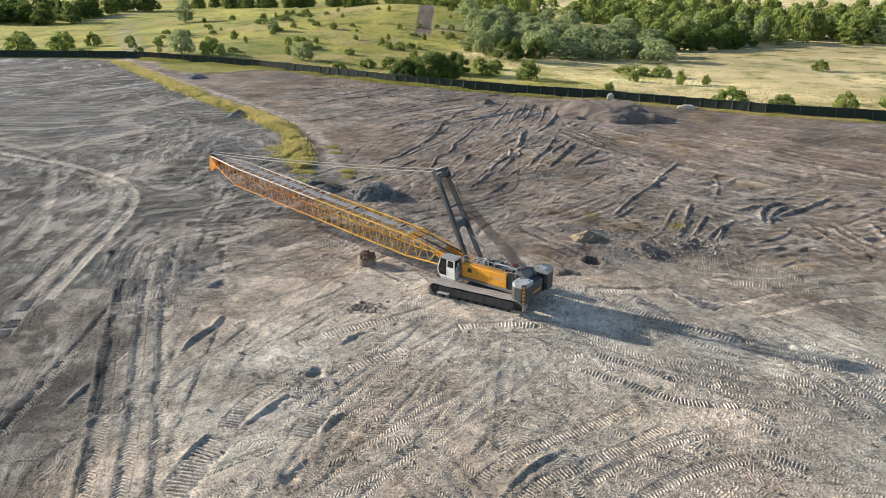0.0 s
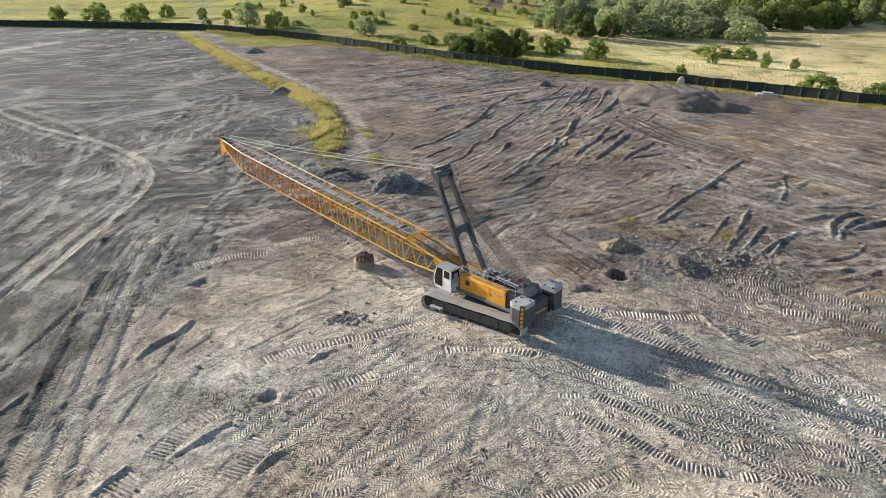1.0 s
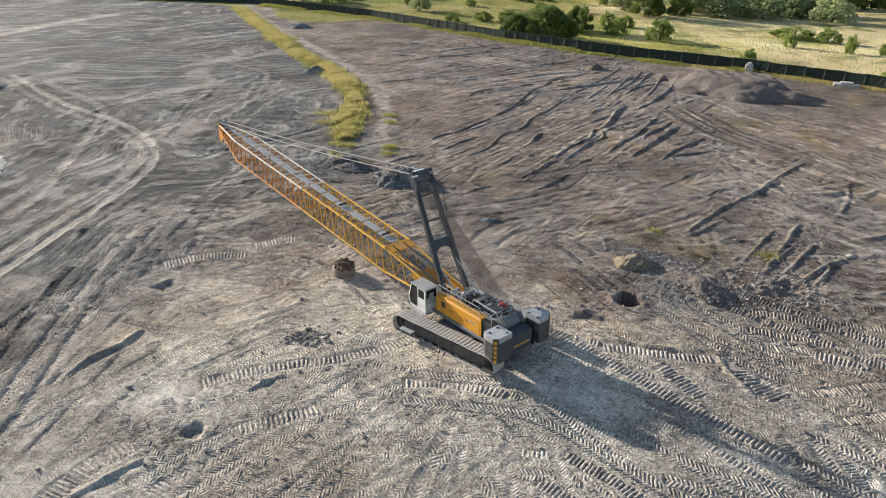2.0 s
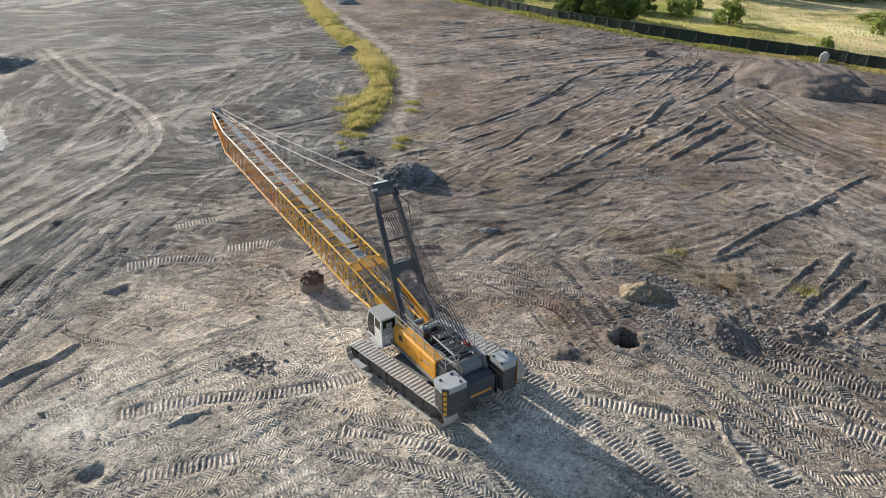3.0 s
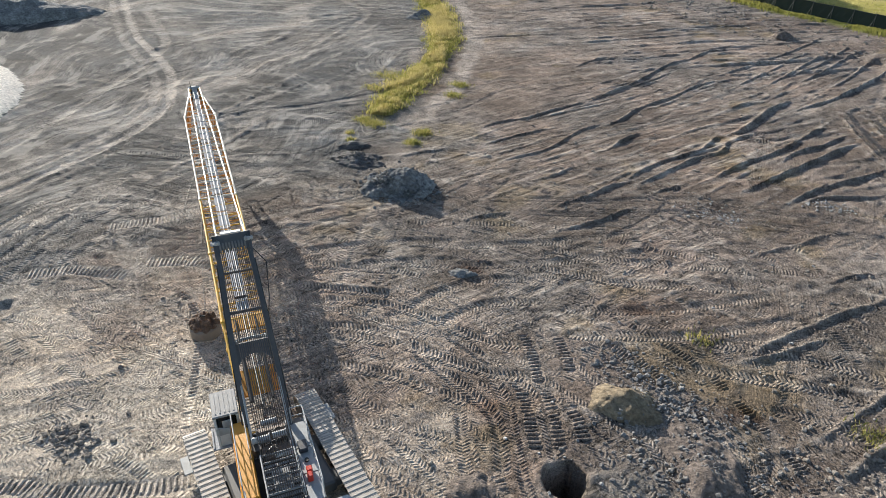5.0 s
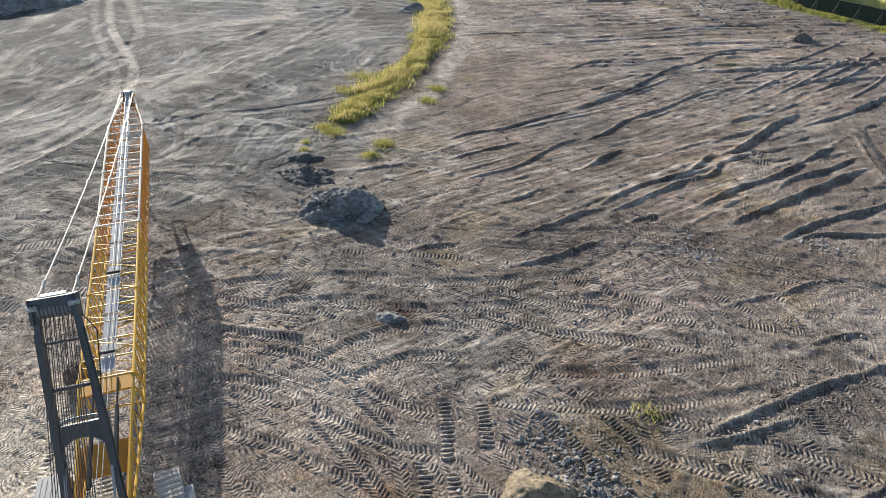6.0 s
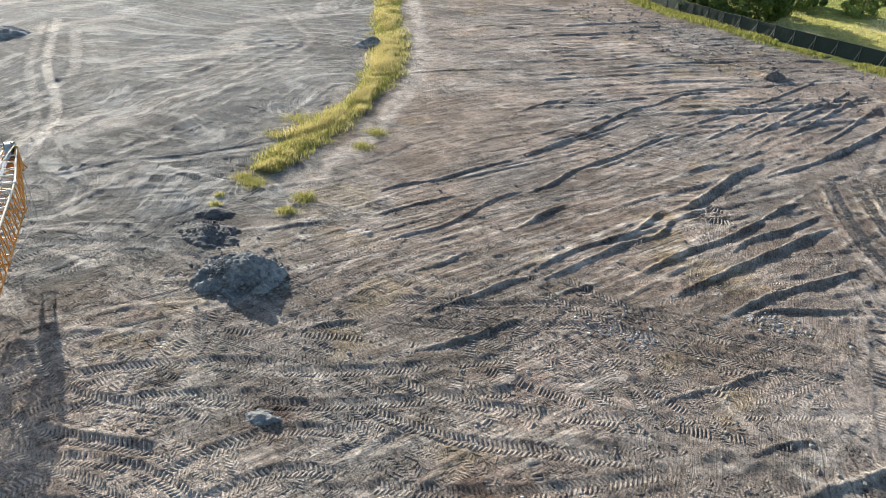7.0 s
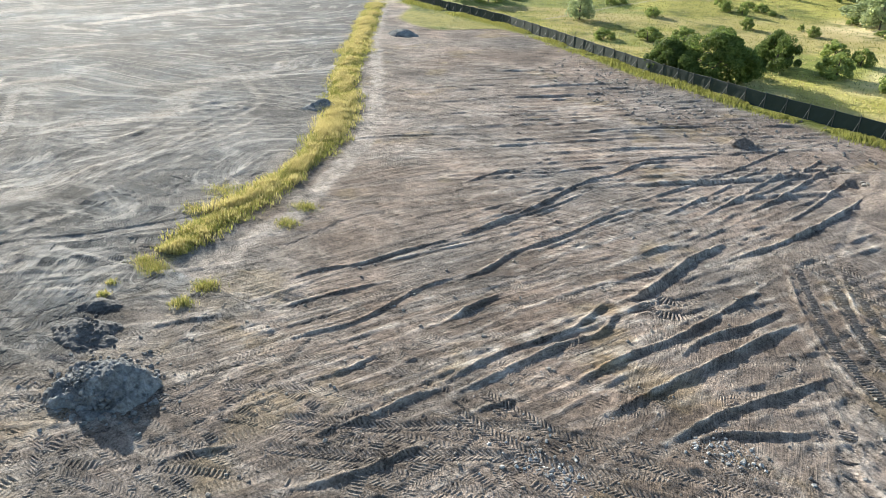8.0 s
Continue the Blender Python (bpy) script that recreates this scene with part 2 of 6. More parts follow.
BLADE_STRAW = leaf_material("straw_grass_blades", (0.40, 0.34, 0.12), (0.62, 0.53, 0.25), 0.5)


# ---- mesh building ----
class Shape:
    """Collects vertices and faces for one mesh."""

    def __init__(self):
        self.v, self.f = [], []

    def add(self, verts, faces):
        n = len(self.v)
        self.v += [tuple(p) for p in verts]
        self.f += [tuple(i + n for i in f) for f in faces]
        return self

    def box(self, lo, hi, edge=0.0, m=None):
        """A box between two corners, with chamfered edges."""
        lo, hi = Vector(lo), Vector(hi)
        c, s = (lo + hi) / 2, (hi - lo) / 2
        e = min(edge, min(s) * 0.45)
        pts, faces = [], []
        if e <= 0:
            pts = [Vector((x * s.x, y * s.y, z * s.z)) for x in (-1, 1) for y in (-1, 1) for z in (-1, 1)]
            faces = [(0, 1, 3, 2), (4, 6, 7, 5), (0, 4, 5, 1), (2, 3, 7, 6), (0, 2, 6, 4), (1, 5, 7, 3)]
        else:
            idx = {}
            for x in (-1, 1):
                for y in (-1, 1):
                    for z in (-1, 1):
                        for k in range(3):
                            d = [s.x - e, s.y - e, s.z - e]
                            d[k] = s[k]
                            idx[x, y, z, k] = len(pts)
                            pts.append(Vector((x * d[0], y * d[1], z * d[2])))
            for k in range(3):
                a, b = [i for i in range(3) if i != k]
                for sg in (-1, 1):
                    q = []
                    for u, w in ((-1, -1), (1, -1), (1, 1), (-1, 1)):
                        key = [0, 0, 0]
                        key[k], key[a], key[b] = sg, u, w
                        q.append(idx[key[0], key[1], key[2], k])
                    faces.append(tuple(q))
            for k in range(3):
                a, b = [i for i in range(3) if i != k]
                for u in (-1, 1):
                    for w in (-1, 1):
                        q = []
                        for t, kk in ((-1, a), (-1, b), (1, b), (1, a)):
                            key = [0, 0, 0]
                            key[k], key[a], key[b] = t, u, w
                            q.append(idx[key[0], key[1], key[2], kk])
                        faces.append(tuple(q))
            for x in (-1, 1):
                for y in (-1, 1):
                    for z in (-1, 1):
                        faces.append(tuple(idx[x, y, z, k] for k in range(3)))
        pts = [p + c for p in pts]
        if m:
            pts = [m @ p for p in pts]
        return self.add(pts, faces)

    def rod(self, p, q, r, n=6, r2=None, caps=True):
        p, q = Vector(p), Vector(q)
        w = (q - p).normalized()
        a = w.orthogonal().normalized()
        b = w.cross(a)
        r2 = r if r2 is None else r2
        ring = [(math.cos(2 * math.pi * i / n), math.sin(2 * math.pi * i / n)) for i in range(n)]
        pts = [p + (a * x + b * y) * r for x, y in ring] + [q + (a * x + b * y) * r2 for x, y in ring]
        faces = [(i, (i + 1) % n, n + (i + 1) % n, n + i) for i in range(n)]
        if caps:
            faces += [tuple(reversed(range(n))), tuple(range(n, 2 * n))]
        return self.add(pts, faces)

    def path(self, pts, r, n=5):
        for a, b in zip(pts, pts[1:]):
            self.rod(a, b, r, n)
        return self

    def prism(self, outline, lo, hi, axis="y", m=None):
        """A flat outline of (a, b) points, drawn out from lo to hi along an axis."""
        n = len(outline)
        put = {"y": lambda a, b, c: Vector((a, c, b)), "x": lambda a, b, c: Vector((c, a, b)), "z": lambda a, b, c: Vector((a, b, c))}[axis]
        pts = [put(a, b, lo) for a, b in outline] + [put(a, b, hi) for a, b in outline]
        if m:
            pts = [m @ p for p in pts]
        return self.add(pts, [(i, (i + 1) % n, n + (i + 1) % n, n + i) for i in range(n)] + [tuple(reversed(range(n))), tuple(range(n, 2 * n))])

    def mesh(self, name, material, smooth=False):
        me = bpy.data.meshes.new(name)
        me.from_pydata(self.v, [], self.f)
        me.materials.append(material)
        if len(self.f) < 60000:
            bm = bmesh.new()
            bm.from_mesh(me)
            bmesh.ops.recalc_face_normals(bm, faces=bm.faces)
            bm.to_mesh(me)
            bm.free()
        if smooth:
            me.polygons.foreach_set("use_smooth", [True] * len(me.polygons))
        return me


def part(name, shape, material, parent, label="", smooth=False):
    ob = new(name, shape.mesh(name, material, smooth))
    ob.parent = parent
    return tagged(ob, label)


def thing(name, m, label, category, group="", kind=""):
    ob = new(name)
    ob.empty_display_size = 0.3
    ob.matrix_world = m
    return tagged(ob, label, category, group, kind)


def solid(name, shape, material, m, label, category, group="", kind="", smooth=False):
    ob = new(name, shape.mesh(name, material, smooth))
    ob.matrix_world = m
    return tagged(ob, label, category, group, kind)


TABLE = np.random.RandomState(7).rand(256, 256)


def vnoise(x, y, cell, seed=0):
    """Smooth value noise from -1 to 1, for numbers or arrays."""
    x, y = np.asarray(x, float) / cell + seed * 17.31, np.asarray(y, float) / cell + seed * 9.73
    i, j = np.floor(x).astype(int), np.floor(y).astype(int)
    u, w = x - i, y - j
    u, w = u * u * (3 - 2 * u), w * w * (3 - 2 * w)
    g = lambda a, b: TABLE[a & 255, b & 255]
    return 2 * ((g(i, j) * (1 - u) + g(i + 1, j) * u) * (1 - w) + (g(i, j + 1) * (1 - u) + g(i + 1, j + 1) * u) * w) - 1


def fbm(x, y, cell, octaves=4, seed=0):
    return sum(vnoise(x, y, cell / 2**o, seed + o) * 0.55**o for o in range(octaves))


def sstep(a, b, x):
    t = np.clip((np.asarray(x, float) - a) / (b - a), 0, 1)
    return t * t * (3 - 2 * t)


def spline(pts, step):
    """A smooth line through a few points, in even steps."""
    p = [Vector((*q, 0)) for q in pts]
    p = [p[0] * 2 - p[1]] + p + [p[-1] * 2 - p[-2]]
    out = []
    for a, b, c, d in zip(p, p[1:], p[2:], p[3:]):
        n = max(2, int((c - b).length / step))
        for k in range(n):
            t = k / n
            out.append(0.5 * (2 * b + (c - a) * t + (2 * a - 5 * b + 4 * c - d) * t * t + (3 * b - a - 3 * c + d) * t**3))
    return np.array([(v.x, v.y) for v in out + [p[-2]]])


# ---- the ground: one sheet, fine where the machine works, coarse to the horizon ----
FENCE = [(-220, 206), (-130, 206), (-88, 203), (-48, 186), (-30, 174.5), (-10, 161.5), (6, 153), (21, 146.3), (34, 142), (48, 135), (60, 127.5), (80, 120), (120, 106), (200, 86)]
FX, FY = [p[0] for p in FENCE], [p[1] for p in FENCE]
VERGE = [(-88, 193), (-60, 155), (-42, 131), (-32.5, 120), (-25, 108.5), (-22, 101), (-20.5, 95), (-19, 89.8), (-17.9, 86.5)]
LANE = [(-86, 194), (-63, 163), (-41, 137), (-29.5, 122.7), (-22.6, 112), (-18.6, 103), (-15.8, 96), (-14.8, 90), (-13.8, 86)]


def fence_y(x):
    return np.interp(x, FX, FY)


def lay(x, y):
    """The lie of the land without its ruts."""
    x, y = np.asarray(x, float), np.asarray(y, float)
    site = -0.45 + 0.0105 * np.clip(y - 45, -25, 60) - 0.014 * np.clip(x, -80, 45)
    site = site - 0.5 * sstep(12, 28, x) * (1 - sstep(50, 66, y)) + 0.35 * np.exp(-(((x + 11) / 7) ** 2) - ((y - 67) / 6) ** 2)
    out = sstep(2, 40, y - fence_y(x))
    hill = 10.0 * np.exp(-(((x + 12) / 62) ** 2) - ((y - 325) / 62) ** 2) + 4.0 * np.exp(-(((x + 120) / 90) ** 2) - ((y - 420) / 70) ** 2)
    roll = 1.2 * vnoise(x, y, 70, 3) + 0.5 * vnoise(x, y, 23, 4)
    return site + out * (hill + roll)


def axis(spans):
    out = []
    for a, b, s in spans:
        out += list(np.arange(a, b - s * 0.5, s))
    far = [spans[-1][1] + 0.8 * (1.22**k - 1) / 0.22 for k in range(34)]
    near = [spans[0][0] - 0.8 * (1.22**k - 1) / 0.22 for k in range(1, 34)]
    return np.array(near[::-1] + out + far)


gx = axis([(-120, -60, 0.8), (-60, -34, 0.32), (-34, -26, 0.18), (-26, 31, 0.118), (31, 58, 0.17), (58, 110, 0.7)])
gy = axis([(22, 101, 0.125), (101, 134, 0.2), (134, 152, 0.32), (152, 215, 0.8)])
X, Y = np.meshgrid(gx, gy, indexing="ij")
H = lay(X, Y)
inside_turf = 15 * np.exp(-(((X + 63) / 13) ** 4)) + 4 * np.exp(-(((X + 92) / 8) ** 2))
site = 1 - sstep(-3.5, -1.5, Y - fence_y(X) + 0.8 * vnoise(X, Y, 5, 8) + inside_turf)
H0 = H.copy()
H += site * (0.10 * fbm(X, Y, 8, 3, 11) + 0.015 * fbm(X, Y, 0.8, 3, 12) * (0.6 + 0.8 * sstep(-0.3, 0.6, fbm(X, Y, 6, 2, 13))))
tread = np.zeros(X.shape + (4,), np.float32)
# dust, with painted light on crests and shade in hollows added to it
dust_shade = np.zeros(X.shape, np.float32)
sunk = np.zeros(X.shape, np.float32)


def window(cx, cy, r):
    return np.s_[np.searchsorted(gx, cx - r) : np.searchsorted(gx, cx + r), np.searchsorted(gy, cy - r) : np.searchsorted(gy, cy + r)]


owner = np.zeros(X.shape, np.int32)
prints = []


def track(pts, width=0.8, pitch=0.34, kink=1.3, depth=0.07, pale=0.25, strength=1.0, worn=-0.55):
    """A wheel or crawler track pressed into the soil along a line. worn: the higher, the more of its lug marks are gone."""
    line = spline(pts, 0.7)
    hw, s = width / 2, random.random() * 9
    prints.append((line, hw, s, pitch, kink, strength, worn))
    for a, b in zip(line, line[1:]):
        t = b - a
        n = float(np.hypot(*t))
        if n < 1e-4:
            continue
        t = t / n
        w = window(*((a + b) / 2), n / 2 + hw + 0.5)
        dx, dy = X[w] - a[0], Y[w] - a[1]
        u, v = dx * t[0] + dy * t[1], dx * -t[1] + dy * t[0]
        inside = (u >= 0) & (u < n) & (np.abs(v) < hw + 0.45)
        av = np.abs(v)
        core = inside & (av < hw)
        e = np.clip((hw - av) / 0.12, 0, 1)
        sunk[w] = np.where(core, sunk[w] * 0.3 - depth * sstep(0, 0.2, hw - av), sunk[w] + np.where(inside, 0.45 * depth * np.exp(-(((av - hw - 0.12) / 0.12) ** 2)), 0))
        for k, val in enumerate(((s + u) / pitch, v / hw, e * strength, kink)):
            tread[w][..., k] = np.where(core, val, tread[w][..., k])
        owner[w] = np.where(core, len(prints), owner[w])
        dust_shade[w] = np.where(core, dust_shade[w] * 0.5 + pale * e, dust_shade[w])
        s += n


def pair(pts, gauge=2.3, **kw):
    line = spline(pts, 2.5)
    t = np.gradient(line, axis=0)
    t /= np.hypot(t[:, 0], t[:, 1])[:, None] + 1e-9
    nrm = np.stack([-t[:, 1], t[:, 0]], 1)
    for sg in (-0.5, 0.5):
        track([tuple(p) for p in line + nrm * gauge * sg], **kw)


def ridge(pts, h=0.4, w=0.3, rough=0.15, cut=0.5, pale=0.25):
    """A windrow of soil left by a blade, with the shallow cut beside it and a dry crest, coloured paler to look sunlit.
    """
    line = spline(pts, 0.7)
    total = len(line)
    s0 = random.random() * 50
    for i, (a, b) in enumerate(zip(line, line[1:])):
        t = b - a
        n = float(np.hypot(*t))
        t = t / (n + 1e-9)
        w4 = window(*((a + b) / 2), n / 2 + 4 * w)
        dx, dy = X[w4] - a[0], Y[w4] - a[1]
        u, v = dx * t[0] + dy * t[1], dx * -t[1] + dy * t[0]
        end = min(1, (i + 0.5) / 3.5, (total - i - 0.5) / 3.5) * (0.9 + 0.15 * math.sin(s0 + 0.9 * i))
        hh = h * end * (1 + rough * vnoise(X[w4], Y[w4], 1.6, 21) + 1.1 * rough * vnoise(X[w4], Y[w4], 0.4, 22))
        v = v + 0.07 * vnoise(X[w4], Y[w4], 2.6, 23) + 0.22 * w * vnoise(X[w4], Y[w4], 0.7, 24)
        prof = np.clip(1.15 - np.abs(v) / (1.25 * w), 0, 1) - cut * np.exp(-(((v + 2.1 * w) / (1.3 * w)) ** 2)) * 0.5
        ok = (u >= 0) & (u < n)
        H[w4] += np.where(ok, hh * prof, 0)
        dust_shade[w4] += np.where(ok, 1.7 * pale * np.clip(prof, 0, 1) * (0.6 + vnoise(X[w4], Y[w4], 0.9, 25)), 0)
        tread[w4][..., 2] *= np.where(ok & (np.abs(v) < w), 0.15, 1)


def windrow(h, *pts, w=0.25, pale=0.3):
    """A blade's windrow through a few points of the plan: its height and half its width."""
    ridge(list(pts), h * 0.95, w * (0.5 + 0.5 * h), 0.2, 0.35, pale)


def smear(amount, width, *pts):
    """A dusty (or, below nought, darker) smear with a torn edge along a line."""
    for a in spline(list(pts), 0.5):
        w = window(a[0], a[1], width + 1)
        d = np.hypot(X[w] - a[0], Y[w] - a[1]) / width + 0.35 * vnoise(X[w], Y[w], 0.9, 26) + 0.25 * vnoise(X[w], Y[w], 0.35, 27)
        k = amount * (1 - sstep(0.35, 0.95, d))
        dust_shade[w] = np.maximum(dust_shade[w], k) if amount > 0 else np.minimum(dust_shade[w], k)


def pit(x, y, r, depth):
    """A torn hollow with a lip on its far side from the sun."""
    w = window(x, y, r * 2.5)
    d = np.hypot(X[w] - x, Y[w] - y) / r + 0.3 * vnoise(X[w], Y[w], 0.6, 28)
    H[w] += -depth * (1 - sstep(0.5, 1.0, d)) + 0.2 * depth * np.exp(-(((d - 1.3) / 0.3) ** 2))
    tread[w][..., 2] *= sstep(0.9, 1.4, d)


rng = random.Random(5)
# old tracks, laid at random along the ways that the machines take
def wander(x0, x1, y0, y1, n, heading, spread, length, bend, **kw):
    for _ in range(n):
        x, y, a = rng.uniform(x0, x1), rng.uniform(y0, y1), radians(heading + rng.gauss(0, spread))
        c = rng.gauss(0, bend)
        pts = []
        for k in range(4):
            pts.append((x, y))
            step = rng.uniform(0.6, 1.2) * length / 3
            x, y, a = x + step * math.cos(a), y + step * math.sin(a), a + c
        opts = dict(width=rng.choice((0.62, 0.7, 0.8)), pitch=rng.choice((0.18, 0.2, 0.23)), kink=rng.choice((0.0, 0.9, 1.3, 1.7)), depth=rng.uniform(0.02, 0.06), pale=rng.uniform(0.0, 0.4), strength=rng.uniform(0.4, 1), worn=rng.uniform(-0.2, 0.45))
        opts.update(kw)
        (pair if rng.random() < 0.7 else track)(pts, **opts)


wander(-12, 30, 22, 48, 90, 25, 40, 22, 0.25)
wander(0, 32, 26, 56, 60, -30, 22, 24, 0.2)
wander(-26, -6, 24, 58, 40, 62, 25, 26, 0.15)
wander(-28, -2, 44, 76, 60, 25, 30, 20, 0.3, worn=-0.2)
wander(-6, 30, 56, 84, 96, 15, 35, 20, 0.3, worn=-0.3)
wander(-12, 24, 78, 112, 26, 62, 16, 24, 0.12, strength=0.6)
wander(-80, -24, 60, 130, 60, 35, 25, 34, 0.25, strength=0.35, width=1.2, pale=0.22)
wander(22, 60, 50, 110, 46, -30, 30, 30, 0.2, strength=0.9, width=0.95, depth=0.07)
wander(28, 54, 52, 82, 34, 12, 25, 18, 0.25, width=0.9, depth=0.08)
wander(-30, 6, 104, 150, 26, 48, 10, 30, 0.08, strength=0.4)

H += np.clip(0.6 * sunk, -0.05, 0.018)
sunk[:] = 0
# fine scrape lines left by the blade, fanning over the brown side
def scrapes(n, x0, x1, y0, y1, heading, spread, length, h, w):
    for _ in range(n):
        x, y, a = rng.uniform(x0, x1), rng.uniform(y0, y1), radians(heading + rng.gauss(0, spread))
        c, k = rng.gauss(0, 0.05), length * rng.uniform(0.5, 1.2) / 2
        pts = [(x, y), (x + k * math.cos(a), y + k * math.sin(a)), (x + k * math.cos(a) + k * math.cos(a + c), y + k * math.sin(a) + k * math.sin(a + c))]
        ridge(pts, h * rng.uniform(0.5, 1.3), w * rng.uniform(0.8, 1.3), 0.3, 0.8)


scrapes(110, -10, 14, 78, 116, 68, 3, 15, 0.032, 0.16)
scrapes(50, 2, 22, 86, 118, 65, 3, 15, 0.032, 0.16)
scrapes(40, 4, 24, 84, 118, 58, 10, 10, 0.05, 0.22)
scrapes(110, -34, 10, 108, 152, 44, 4, 22, 0.07, 0.26)
scrapes(50, 18, 60, 80, 128, -38, 8, 20, 0.05, 0.3)
scrapes(60, -60, -24, 50, 104, 97, 8, 16, 0.06, 0.3)
scrapes(50, -80, -30, 104, 150, 62, 14, 16, 0.06, 0.35)
scrapes(40, -26, -6, 60, 84, 30, 20, 9, 0.045, 0.24)
scrapes(50, 6, 32, 56, 80, 20, 30, 7, 0.06, 0.24)
scrapes(60, 28, 54, 56, 84, 15, 30, 9, 0.1, 0.3)
scrapes(70, 22, 50, 88, 116, -48, 6, 14, 0.09, 0.2)
# windrows on the brown side, one after another across the fan
windrow(0.12, (-8.8, 108.3), (-6.8, 114.7), (-1.0, 120.4), (3.4, 126.7), (6.6, 129.8))
windrow(0.17, (-3.5, 100.4), (-2.1, 103.8), (-0.7, 109.7), (0.0, 115.8), (1.2, 119.3), (2.3, 123.5), (4.8, 127.4))
windrow(0.15, (-3.4, 98.8), (-2.3, 102.5), (-1.6, 105.5), (-0.1, 108.4), (1.1, 113.3))
windrow(0.14, (5.5, 115.0), (7.3, 119.6), (9.0, 124.2), (11.0, 130.4), (12.6, 137.6))
windrow(0.19, (0.2, 94.3), (1.3, 97.4), (1.8, 101.4), (3.4, 105.4), (4.9, 110.4), (6.0, 113.0))
windrow(0.24, (2.5, 89.8), (3.1, 92.6), (3.8, 95.5))
windrow(0.18, (2.7, 85.3), (3.4, 86.6))
windrow(0.15, (12.1, 119.6), (14.2, 124.7), (15.4, 130.9), (16.3, 135.9))
windrow(0.18, (13.4, 118.0), (15.3, 123.9), (16.8, 131.1), (18.2, 135.3))
windrow(0.2, (16.4, 118.0), (17.7, 122.7), (18.7, 128.1), (20.0, 133.8))
windrow(0.2, (14.8, 108.8), (16.9, 113.6), (18.7, 118.7), (20.1, 123.5), (21.9, 131.3), pale=0.6)
windrow(0.2, (5.9, 84.9), (6.3, 87.6), (7.2, 90.2), (8.3, 92.2), (9.3, 94.0), (9.7, 98.5))
windrow(0.22, (6.7, 84.9), (7.5, 86.9), (8.1, 88.8), (9.4, 92.2), (10.8, 94.7), (10.7, 97.2))
windrow(0.34, (10.9, 98.6), (11.8, 103.5), (12.4, 107.5), (13.5, 110.8), w=0.35)
windrow(0.24, (11.4, 88.8), (12.2, 91.4), (13.1, 94.0), (14.3, 96.1), (15.2, 98.5), (16.2, 102.0), (17.2, 104.9), pale=0.5)
windrow(0.22, (15.2, 94.5), (16.0, 97.7), (17.4, 100.1), (19.1, 103.8), pale=0.5)
windrow(0.28, (13.9, 88.2), (14.6, 90.0), (15.6, 92.4), (16.6, 94.6), (17.7, 97.3), (18.9, 100.1), (20.3, 102.6), pale=0.5)
windrow(0.25, (16.9, 87.7), (17.8, 89.8), (18.8, 92.0), (20.2, 94.3), (21.4, 96.2), (22.5, 97.9), pale=0.5)
windrow(0.22, (17.9, 88.5), (18.6, 89.7), (20.1, 90.9), (21.7, 92.0), (22.5, 93.0))
windrow(0.16, (-3.8, 83.2), (-2.8, 85.3), (-1.8, 87.1), (-1.2, 89.5), (-0.9, 92.6), (0.1, 95.1))
windrow(0.13, (-6.8, 85.1), (-5.8, 87.4), (-4.4, 90.1), (-3.0, 92.4))
windrow(0.14, (-8.8, 87.8), (-8.0, 90.7), (-6.1, 93.1), (-4.8, 96.6), (-3.3, 99.4))
windrow(0.17, (-0.4, 80.7), (0.3, 82.1), (1.1, 83.8), (1.4, 85.9))
windrow(0.12, (-1.9, 77.0), (-1.0, 78.7), (-0.4, 79.9))
windrow(0.22, (3.0, 77.9), (3.5, 79.9), (4.4, 81.4), (5.2, 83.6), (5.9, 85.0))
windrow(0.15, (-2.0, 73.0), (-1.0, 74.4), (-0.1, 75.5), (0.7, 76.4))
windrow(0.22, (4.1, 75.4), (5.1, 76.5), (6.3, 78.1), (6.8, 78.9), (7.4, 80.6), (7.9, 81.8))
windrow(0.16, (8.3, 84.5), (9.1, 85.9), (10.0, 87.3))
windrow(0.16, (12.6, 85.2), (13.0, 86.1), (13.6, 86.8))
windrow(0.15, (15.1, 84.7), (15.9, 86.6))
windrow(0.12, (15.8, 78.6), (16.9, 80.4), (18.7, 82.6), (19.9, 84.6), (21.3, 86.1))
windrow(0.13, (20.2, 77.7), (21.5, 79.9), (23.2, 81.6))
windrow(0.16, (17.2, 68.1), (18.4, 69.4), (19.6, 70.7), (20.8, 72.4), (21.6, 73.6), pale=0.5)
windrow(0.12, (11.1, 69.9), (12.2, 71.2))
windrow(0.1, (12.6, 71.7), (13.5, 73.5), (14.4, 74.7))
# the far fan and the windrows on the wheel-churned ground
windrow(0.2, (17.2, 113.8), (22.2, 131.0), w=0.3)
windrow(0.14, (10.5, 114.0), (14.5, 131.0))
windrow(0.13, (8.0, 112.0), (12.5, 130.5))
windrow(0.12, (-6.5, 113.4), (6.6, 129.0))
windrow(0.2, (22.9, 62.9), (27.7, 73.8), w=0.3)
windrow(0.16, (21.8, 64.9), (25.5, 72.3))
windrow(0.22, (22.5, 61.2), (23.9, 60.8), (25.7, 60.6), w=0.3)
windrow(0.2, (25.8, 61.5), (28.7, 66.3), w=0.3)
windrow(0.2, (24.2, 63.3), (28.4, 70.3), w=0.3)
windrow(0.18, (23.7, 64.8), (26.6, 69.6))
windrow(0.17, (24.3, 78.6), (28.0, 85.4), (32.0, 91.4), w=0.3)
windrow(0.16, (17.6, 69.0), (21.8, 75.9), (26.1, 81.7), (28.6, 85.5), w=0.3)
windrow(0.2, (24.7, 61.9), (27.3, 65.1), (30.7, 68.6), w=0.35)
windrow(0.22, (33.5, 67.0), (36.2, 71.5), (38.6, 73.6), w=0.3)
